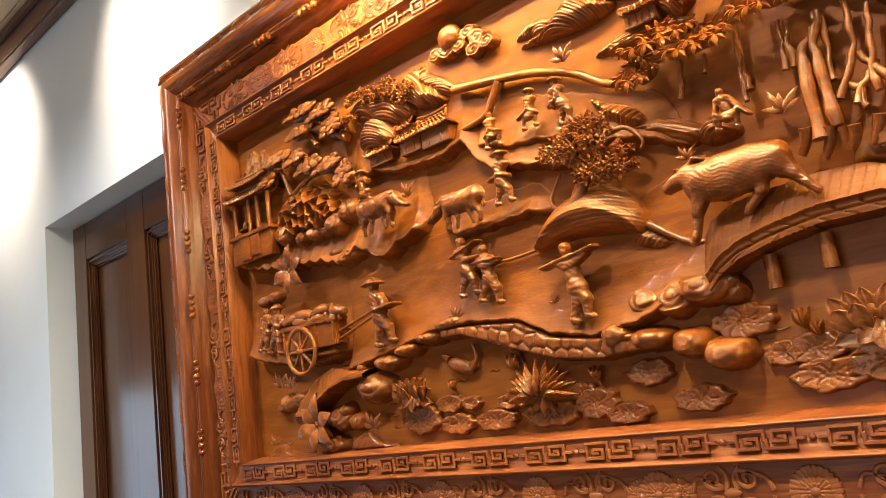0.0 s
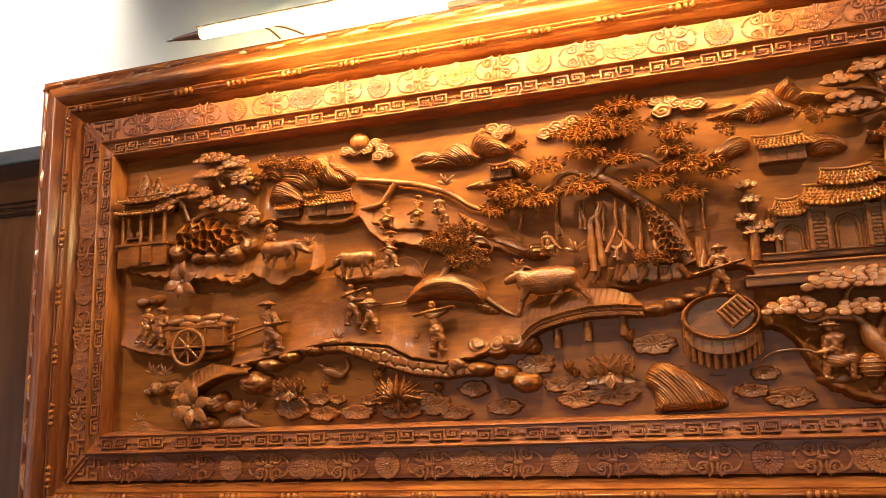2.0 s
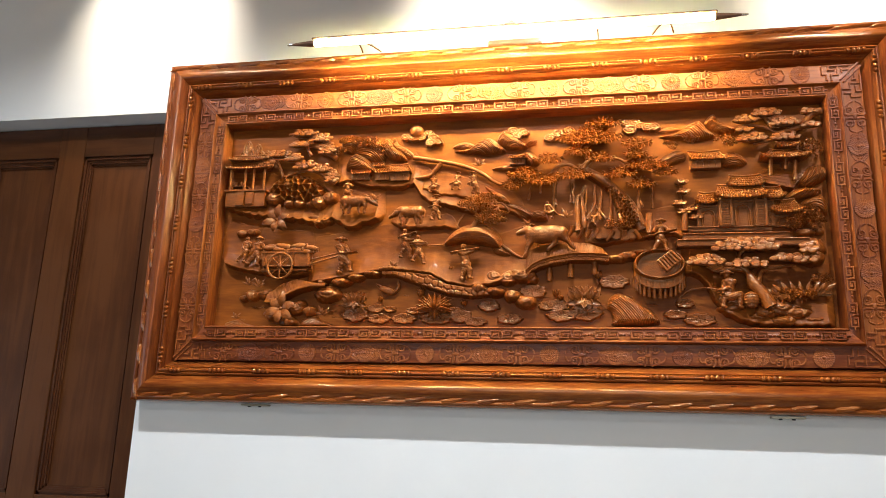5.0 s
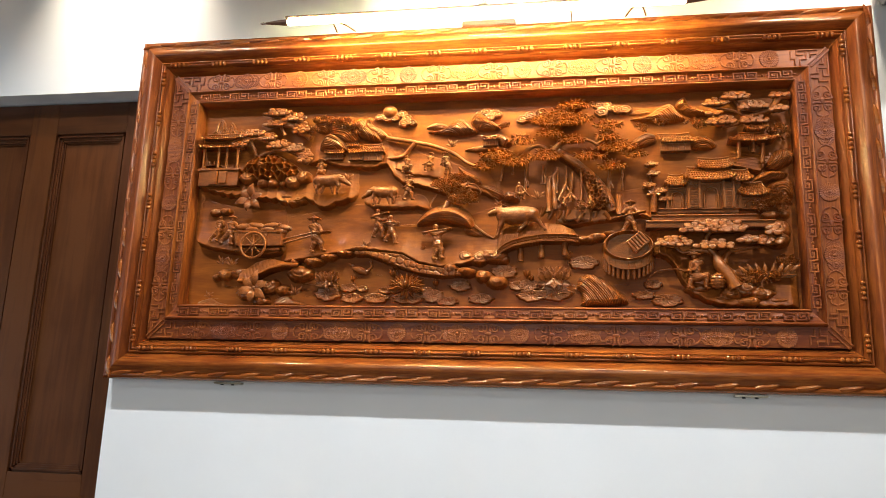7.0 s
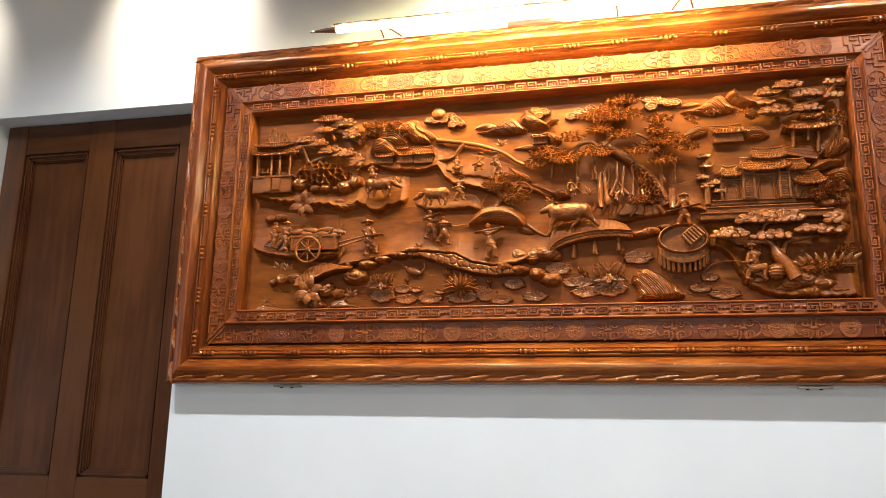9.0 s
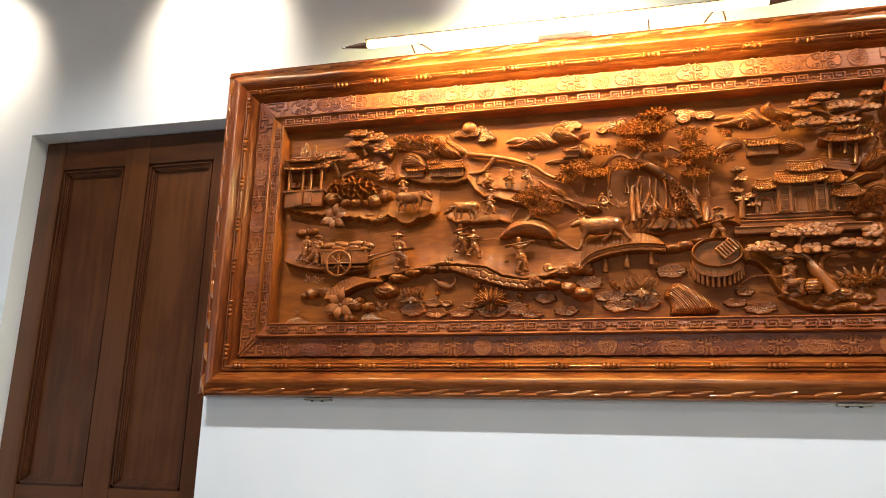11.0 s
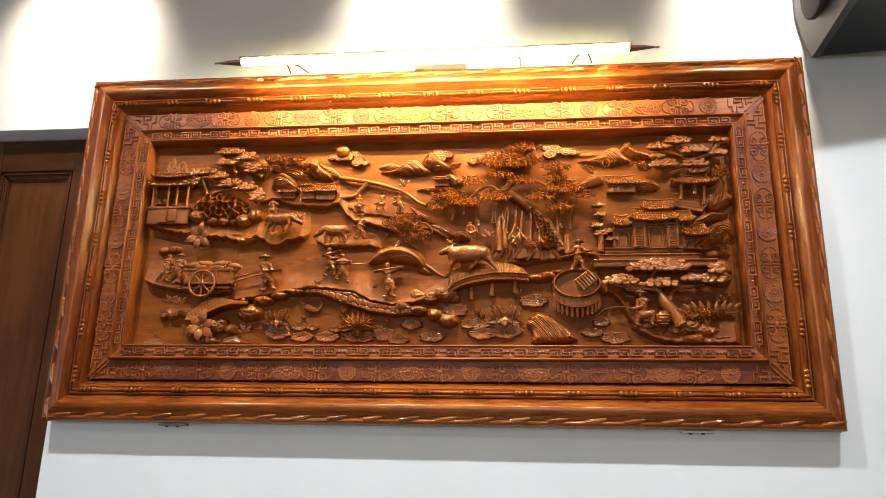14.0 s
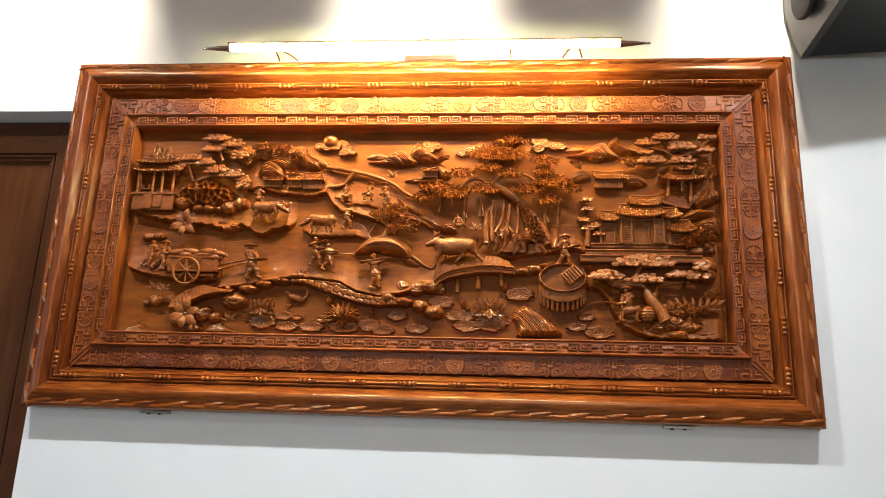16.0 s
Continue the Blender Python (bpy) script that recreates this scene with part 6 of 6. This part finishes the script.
pine_b = tree("pine_tree", [
    limb([(0.346, 1.513), (0.327, 1.553), (0.304, 1.582), (0.292, 1.613), (0.276, 1.631)], (0.044, 0.036), (0.019, 0.010), 9, 0.002, RNG),
    limb([(0.289, 1.620), (0.248, 1.627), (0.205, 1.620), (0.181, 1.638)], (0.036, 0.034), (0.008, 0.004), 8, 0.002, RNG), limb([(0.317, 1.587), (0.331, 1.622), (0.373, 1.627), (0.420, 1.640)], (0.036, 0.036), (0.008, 0.004), 8, 0.002, RNG),
    limb([(0.276, 1.631), (0.271, 1.666), (0.292, 1.687)], (0.036, 0.040), (0.008, 0.004), 8)], "leaning carved pine over the fishing bank")
for p, rx, rz in (((0.286, 1.696), 0.092, 0.022), ((0.173, 1.650), 0.054, 0.017), ((0.287, 1.641), 0.056, 0.016), ((0.394, 1.655), 0.044, 0.012), ((0.340, 1.691), 0.040, 0.016), ((0.441, 1.652), 0.036, 0.016), ((0.453, 1.683), 0.022, 0.018)):
    part("needle_cushion", scale_cushion(p, rx, rz, 0.044, RNG, 0.0135), CARVED, pine_b)

pine_c = tree("pine_tree", [
    limb([(-0.981, 2.021), (-1.018, 2.048), (-1.049, 2.063), (-1.083, 2.076), (-1.091, 2.096)], (0.020, 0.020), (0.010, 0.005), 8, 0.001, RNG), limb([(-1.071, 2.035), (-1.086, 2.064), (-1.085, 2.096)], (0.020, 0.020), (0.006, 0.004), 7)], "carved pine on the slope")
for p, rx, rz in (((-1.099, 2.111), 0.046, 0.012), ((-1.038, 2.091), 0.034, 0.014), ((-1.110, 2.072), 0.036, 0.010), ((-1.015, 2.054), 0.022, 0.022)):
    part("needle_cushion", scale_cushion(p, rx * 1.1, rz * 1.25, 0.022, RNG, 0.0125), CARVED, pine_c)
pine_d = tree("pine_tree", [
    limb([(-1.164, 1.960), (-1.178, 1.996), (-1.191, 2.021)], (0.022, 0.022), (0.006, 0.004), 7), limb([(-1.155, 1.960), (-1.098, 1.979), (-1.050, 1.974), (-0.988, 1.938)], (0.022, 0.022), (0.006, 0.003), 7)], "low carved pine over the rock")
for p, rx, rz in (((-1.183, 2.039), 0.040, 0.011), ((-1.129, 2.024), 0.030, 0.012), ((-1.087, 1.997), 0.034, 0.014), ((-1.031, 1.982), 0.034, 0.013), ((-0.990, 1.950), 0.020, 0.022), ((-1.224, 2.005), 0.022, 0.018)):
    part("needle_cushion", scale_cushion(p, rx * 1.1, rz * 1.3, 0.026, RNG, 0.0120), CARVED, pine_d)

shade = tree("shade_tree", [
    limb([(-0.518, 1.764), (-0.498, 1.794), (-0.468, 1.813), (-0.432, 1.831)], (0.026, 0.030), (0.011, 0.005), 8), limb([(-0.451, 1.845), (-0.423, 1.846), (-0.403, 1.823), (-0.408, 1.812)], (0.030, 0.024), (0.004, 0.002), 6)], "rounded carved shade tree with curled leaves")
for p, rx, rz, n in (((-0.500, 1.845), 0.062, 0.026, 64), ((-0.455, 1.801), 0.052, 0.024, 46), ((-0.475, 1.866), 0.034, 0.014, 22)):
    part("foliage", curls(p, rx, rz, 0.032, n, RNG), CARVED, shade)
for p, rx, rz, n, h in (((-0.934, 2.081), 0.036, 0.014, 26, 0.020), ((-0.970, 2.047), 0.026, 0.012, 14, 0.018), ((-0.861, 2.066), 0.030, 0.020, 24, 0.028), ((-0.816, 2.045), 0.030, 0.020, 22, 0.026), ((0.458, 1.791), 0.036, 0.030, 40, 0.034), ((0.486, 1.773), 0.030, 0.024, 26, 0.030), ((0.428, 1.764), 0.030, 0.020, 22, 0.034), ((0.434, 1.553), 0.044, 0.018, 34, 0.034), ((0.495, 1.596), 0.034, 0.018, 26, 0.026), ((0.393, 1.548), 0.030, 0.020, 24, 0.034), ((0.495, 1.994), 0.030, 0.030, 30, 0.020), ((0.151, 2.038), 0.026, 0.014, 16, 0.020), ((0.257, 2.027), 0.034, 0.018, 22, 0.022), ((0.094, 2.024), 0.018, 0.018, 12, 0.016), ((-0.066, 1.767), 0.044, 0.016, 26, 0.036), ((-0.328, 2.046), 0.020, 0.008, 10, 0.012)):
    part("shrub", curls(p, rx, rz, h, n, RNG, 0.007), CARVED, panel)
for x in ((0.119, 1.901), (0.123, 1.871), (0.110, 1.834), (0.147, 1.815), (0.123, 1.808), (0.157, 1.789)):
    part("shrub", scale_cushion(x, 0.020, 0.010, 0.016, RNG, 0.008), CARVED, panel)
part("sapling_stem", limb([(0.135, 1.766), (0.126, 1.812), (0.117, 1.858), (0.121, 1.905)], (0.018, 0.014), (0.004, 0.002), 6), CARVED, panel)

# rock mound wrapped in roots
wrapped = net("root_mound", [(-1.207, 1.865), (-1.207, 1.931), (-1.166, 1.964), (-1.108, 1.970), (-1.048, 1.944), (-0.999, 1.907), (-0.969, 1.871), (-1.039, 1.858), (-1.128, 1.857)], 0.046, 0.021, "carved rock mound wrapped in a net of roots")
mound("wrapped_rock", [(-1.166, 1.914), (-1.164, 1.947), (-1.143, 1.961), (-1.122, 1.944), (-1.115, 1.914), (-1.139, 1.901)], 0.044, (-1.132, 1.898), 0.0060, 0.0036, parent=wrapped)
rocks("foot_rock", [((-1.184, 1.881), 0.030, 0.024, 0.050), ((-1.134, 1.865), 0.022, 0.016, 0.046), ((-1.096, 1.864), 0.022, 0.016, 0.046), ((-1.029, 1.867), 0.028, 0.024, 0.050), ((-0.993, 1.883), 0.028, 0.020, 0.046), ((-1.061, 1.860), 0.014, 0.012, 0.044)], "")

# ---- the carving: cart, animals, small plain figures ----
wc, wr = (-1.135, 1.647), 0.042
s = Shape()
c0, c1 = (-1.203, 1.669), (-1.038, 1.669)
slab(s, c0[0], c1[0], (-1.129, 1.647)[1], (-1.134, 1.692)[1], 0.020, 0.046, 0.002)
slab(s, c0[0] - 0.004, c1[0] + 0.004, (-1.134, 1.690)[1], (-1.135, 1.699)[1], 0.020, 0.050, 0.002)
slab(s, c0[0] - 0.004, c1[0] - 0.01, (-1.127, 1.632)[1], (-1.128, 1.639)[1], 0.020, 0.044, 0.002)
for k in (0.05, 0.35, 0.65, 0.95):
    x = c0[0] + (c1[0] - c0[0]) * k
    slab(s, x - 0.003, x + 0.003, (-1.129, 1.647)[1], (-1.135, 1.696)[1], 0.020, 0.050)
cart = part("loaded_cart", s, CARVED, panel, "carved two-wheeled cart loaded with sacks")
s = Shape()
ring = [(wc[0] + wr * math.cos(a), BOARD_Y - 0.056, wc[1] + wr * math.sin(a)) for a in (2 * math.pi * i / 24 for i in range(25))]
s.tube(ring, 0.0042, 7, 1, False)
part("wheel", s, CARVED, cart)
for i in range(8):
    s = Shape()
    a = math.pi * i / 4
    s.tube([at(wc, 0.056), at((wc[0] + wr * math.cos(a), wc[1] + wr * math.sin(a)), 0.055)], [0.0034, 0.0022], 6)
    part("spoke", s, CARVED, cart)
s = Shape()
s.blob(at(wc, 0.058), (0.008, 0.008, 0.008))
part("hub", s, CARVED, cart)
for a, b in (((-1.037, 1.656), (-0.919, 1.687)), ((-1.042, 1.669), (-0.938, 1.691))):
    s = Shape()
    s.tube([at(a, 0.040), at(b, 0.042)], 0.003, 6)
    part("shaft", s, CARVED, cart)
for p, r, t in (((-1.178, 1.711), 0.028, 5), ((-1.133, 1.714), 0.030, -8), ((-1.084, 1.714), 0.030, 6), ((-1.038, 1.707), 0.022, -10), ((-1.145, 1.703), 0.028, 0), ((-1.094, 1.701), 0.026, 8), ((-1.050, 1.695), 0.020, 0)):
    s = Shape()
    s.blob(at(p, 0.040), (r, 0.012, 0.011), t, 0.18, 2, 12, 8, p[0] * 7)
    s.blob(at((p[0] + r, p[1] + r * math.sin(radians(t))), 0.042), (0.005, 0.006, 0.007), 0, 0.3)
    part("sack", s, CARVED, cart)

buffalo("buffalo", (-0.894, 1.862), 0.108, 0.044, 1, 0.06)
buffalo("buffalo", (-0.719, 1.822), 0.100, 0.038, -1, 0.10)
sculpt("buffalo", [(-0.78, 0.02, 0.42, -0.30, 0.0, 0.50, 0.0), (-0.30, 0.0, 0.50, 0.30, 0.04, 0.48, 0.0), (0.30, 0.06, 0.46, 0.74, 0.08, 0.38, 0.0), (-0.80, 0.10, 0.36, -1.05, 0.22, 0.24, 0.06), (-1.02, 0.24, 0.23, -1.30, 0.16, 0.16, 0.12),
         (-1.30, 0.16, 0.16, -1.52, 0.08, 0.12, 0.14), (-1.00, 0.40, 0.06, -0.80, 0.54, 0.06, 0.16), (-0.80, 0.54, 0.06, -0.56, 0.46, 0.03, 0.18), (-1.14, 0.36, 0.05, -1.30, 0.44, 0.03, 0.12), (-0.78, -0.15, 0.24, -0.98, -0.58, 0.13, 0.08), (-0.98, -0.58, 0.12, -1.12, -1.10, 0.09, 0.04), (-1.12, -1.10, 0.09, -1.20, -1.20, 0.08, 0.04),
         (0.40, -0.20, 0.24, 0.42, -0.48, 0.12, 0.08), (0.42, -0.48, 0.11, 0.12, -0.76, 0.08, 0.06), (0.12, -0.76, 0.08, 0.06, -0.84, 0.08, 0.05), (0.80, 0.0, 0.34, 1.06, -0.30, 0.15, 0.06), (1.06, -0.30, 0.13, 1.28, -0.58, 0.09, 0.04), (1.28, -0.58, 0.09, 1.44, -0.76, 0.08, 0.03)],
       0.057, (-0.283, 1.738), 0.044, 1, 0.0012, 0.0004)
figure("carved_figure", (-0.926, 1.874), 0.066, 0.046, 0.0, ((-0.18, 0.1), (0.14, 0.12)), hat=0.19, seated=True)
figure("carved_figure", (-0.637, 1.799), 0.078, 0.032, 0.05, ((-0.16, 0), (0.18, 0)), ((-0.25, 0.5), (0.22, 0.5)), 0.19)
figure("carved_figure", (-0.646, 1.891), 0.062, 0.026, 0.0, ((-0.2, 0), (0.2, 0)), ((-0.2, 0.3), (0.3, 0.35)), 0.0, seated=True)
figure("carved_figure", (-0.570, 1.898), 0.062, 0.026, 0.05, ((-0.25, 0), (0.1, 0)), ((-0.35, 0.3), (0.2, 0.3)), 0.13, seated=True)
figure("carved_figure", (-0.512, 1.883), 0.070, 0.028, -0.08, ((-0.1, 0), (0.14, 0)), ((-0.3, 0.45), (-0.2, 0.4)), 0.16)
figure("carved_figure", (-0.728, 1.676), 0.092, 0.032, -0.03, ((-0.18, 0), (0.16, 0)), ((-0.18, 0.7), (0.3, 0.6)), 0.0, (-0.25, 0.68, 0.36, 0.86))
figure("carved_figure", (-0.683, 1.654), 0.092, 0.034, -0.04, ((-0.24, 0.08), (0.14, 0)), ((-0.2, 0.7), (0.24, 0.68)), 0.0, (-0.24, 0.72, 0.26, 0.72))
figure("carved_figure", (-0.533, 1.603), 0.112, 0.034, -0.06, ((-0.12, 0), (0.10, 0.03)), ((-0.24, 0.78), (0.22, 0.80)), 0.0, (-0.42, 0.74, 0.36, 0.86))
figure("carved_figure", (-0.932, 1.628), 0.112, 0.036, -0.05, ((-0.12, 0), (0.22, 0.03)), ((0.24, 0.56), (0.1, 0.52)), 0.20, (0.0, 0.54, 0.42, 0.58))
figure("carved_figure", (-1.224, 1.654), 0.092, 0.040, 0.06, ((-0.36, 0.05), (0.02, 0)), ((0.28, 0.62), (0.2, 0.56)), 0.15)
figure("carved_figure", (-1.264, 1.666), 0.084, 0.036, 0.02, ((-0.38, 0.02), (-0.1, 0)), ((0.18, 0.6), (-0.1, 0.5)), 0.0)
figure("carved_figure", (-0.273, 1.786), 0.058, 0.058, -0.10, ((-0.3, 0.05), (0.1, 0.0)), ((0.4, 0.2), (-0.3, 0.25)), 0.0, seated=True)
figure("carved_figure", (0.051, 1.688), 0.092, 0.034, 0.04, ((-0.2, -0.02), (0.18, 0)), ((0.3, 0.66), (-0.24, 0.6)), 0.17, (-0.5, 0.42, 0.52, 0.66))
figure("carved_figure", (0.241, 1.513), 0.112, 0.044, -0.02, ((-0.2, 0.0), (0.2, 0.0)), ((-0.3, 0.44), (-0.2, 0.36)), 0.17, bend=-0.05, seated=True)
s = limb([(0.216, 1.556), (0.186, 1.570), (0.136, 1.568), (0.105, 1.547), (0.094, 1.526)], (0.048, 0.012), (0.0028, 0.0012), 6)
part("fishing_rod", s, CARVED, panel)
s = Shape()
s.blob(at((0.296, 1.534), 0.046), (0.022, 0.020, 0.024), 0, 0.04, 6, 16, 10)
creel = part("wicker_creel", s, CARVED, panel)
for i in range(5):
    s = Shape()
    z0 = (0.296, 1.534)[1] - 0.018 + i * 0.008
    w = 0.0226 * math.sqrt(max(0.1, 1 - ((i - 2.2) / 3) ** 2))
    s.tube([((0.296, 1.534)[0] + w * math.cos(a), BOARD_Y - 0.046 - w * 0.9 * math.sin(a), z0) for a in (math.pi * k / 8 for k in range(9))], 0.0016, 5, 1, False)
    part("hoop", s, CARVED, creel)
# low fence and posts beside the great tree
for x in ((-0.127, 1.740), (-0.110, 1.743), (-0.092, 1.743), (-0.075, 1.739), (-0.049, 1.736), (-0.028, 1.739)):
    s = Shape()
    slab(s, x[0] - 0.010, x[0] + 0.010, x[1] - 0.016, x[1] + 0.016, 0.018, 0.034, 0.003)
    part("fence_board", s, CARVED, panel)
for a, b in (((0.021, 1.746), (0.022, 1.803)), ((0.124, 1.746), (0.126, 1.808))):
    s = Shape()
    s.tube([at(a, 0.026), at(b, 0.026)], [0.010, 0.009], 10)
    part("gate_post", s, CARVED, panel)
# ploughed beds
mound("terrace", [(-0.482, 1.914), (-0.450, 1.896), (-0.416, 1.877), (-0.399, 1.852), (-0.424, 1.846), (-0.462, 1.877)], 0.026, (-0.514, 1.941), 0.0080, 0.0040, wob=0.3)
mound("terrace", [(-0.430, 1.848), (-0.388, 1.852), (-0.345, 1.833), (-0.320, 1.811), (-0.350, 1.796), (-0.387, 1.820)], 0.024, (-0.420, 1.745), 0.0085, 0.0034, 0.8, wob=0.3)
mound("terrace", [(-0.338, 1.804), (-0.321, 1.828), (-0.291, 1.820), (-0.281, 1.795), (-0.314, 1.788)], 0.030, (-0.307, 1.776), 0.0060, 0.0036)
s = Shape()
for i in range(9):
    p = ((0.368, 1.548)[0] + i * 0.016, (0.368, 1.548)[1] + 0.004 * math.sin(i) + i * 0.001)
    leaf(s, p, 0.034, 0.040, 0.006, 150 - i * 14, 0.2, 0.004)
part("fallen_frond", s, CARVED, panel)
s = Shape()
slab(s, (0.435, 1.561)[0], (0.517, 1.562)[0], (0.434, 1.548)[1], (0.435, 1.565)[1], 0.020, 0.034, 0.005)
part("log", s, CARVED, panel)

# ---- loudspeaker under the ceiling ----
spk = thing("loudspeaker", (0.90, WALL_Y, 2.40), "black wall loudspeaker with a silver-grey baffle and round driver", "loudspeaker")
s = Shape()
base = [(0.845, 0.930), (0.842, 0.560), (1.10, 0.610), (1.13, 0.900)]
s.rings([[(x, y, 2.400) for x, y in base], [(x + 0.002, y, 2.404) for x, y in base], [(x - 0.035, y, 2.66) for x, y in base], [(x - 0.025, y, 2.665) for x, y in base]])
part("cabinet", s, BLACK, spk, smooth=False)
s = Shape()
s.rings([[(0.822, 0.938, 2.399), (0.816, 0.555, 2.399), (0.842, 0.555, 2.399), (0.844, 0.938, 2.399)],
         [(0.800, 0.938, 2.47), (0.794, 0.555, 2.47), (0.838, 0.555, 2.47), (0.840, 0.938, 2.47)],
         [(0.785, 0.938, 2.56), (0.780, 0.555, 2.56), (0.825, 0.555, 2.56), (0.827, 0.938, 2.56)],
         [(0.785, 0.938, 2.668), (0.780, 0.555, 2.668), (0.808, 0.555, 2.668), (0.809, 0.938, 2.668)]])
baffle = part("baffle", s, GREY, spk, "silver-grey plastic front", auto=50)
s = Shape()
s.rings([[(0.7755 + d, 0.75 + r * math.cos(a), 2.545 + r * math.sin(a)) for a in (2 * math.pi * i / 32 for i in range(32))] for r, d in ((0.105, 0.012), (0.105, 0.000), (0.098, -0.002), (0.03, 0.004))])
part("driver", s, CONE, spk, "round dark driver cloth")
s = Shape()
s.blob((0.806, 0.66, 2.438), (0.004, 0.005, 0.006), seg=10, rows=6)
part("indicator", s, BLACK, spk, "small black dot below the driver")
s = Shape()
s.box((0.84, 0.70, 2.64), (0.90, 0.962, 2.70), 0.004)
part("wall_arm", s, BLACK, spk)

# ---- recessed downlights ----
for sx in SPOTS[:1]:
    dl = thing("downlight", (sx, 0.50, CEIL_Z), "small round recessed ceiling downlight, switched on", "downlight", "ceiling downlights")
    s = Shape()
    s.rings([[(sx + r * math.cos(a), 0.50 + r * math.sin(a), CEIL_Z - d) for a in (2 * math.pi * i / 24 for i in range(24))] for r, d in ((0.052, 0.001), (0.052, 0.005), (0.044, 0.007), (0.040, 0.002))], cap=False)
    part("ring", s, STEEL, dl)
    s = Shape()
    s.rings([[(sx + r * math.cos(a), 0.50 + r * math.sin(a), CEIL_Z - d) for a in (2 * math.pi * i / 24 for i in range(24))] for r, d in ((0.040, 0.001), (0.038, 0.003))])
    part("lens", s, GLOW2, dl)
for sx, sy in [(x, 0.50) for x in SPOTS[1:]] + [(x, y) for x, y, w in ROOM_LIGHTS]:
    copy_thing(dl, pose(sx, sy, CEIL_Z))
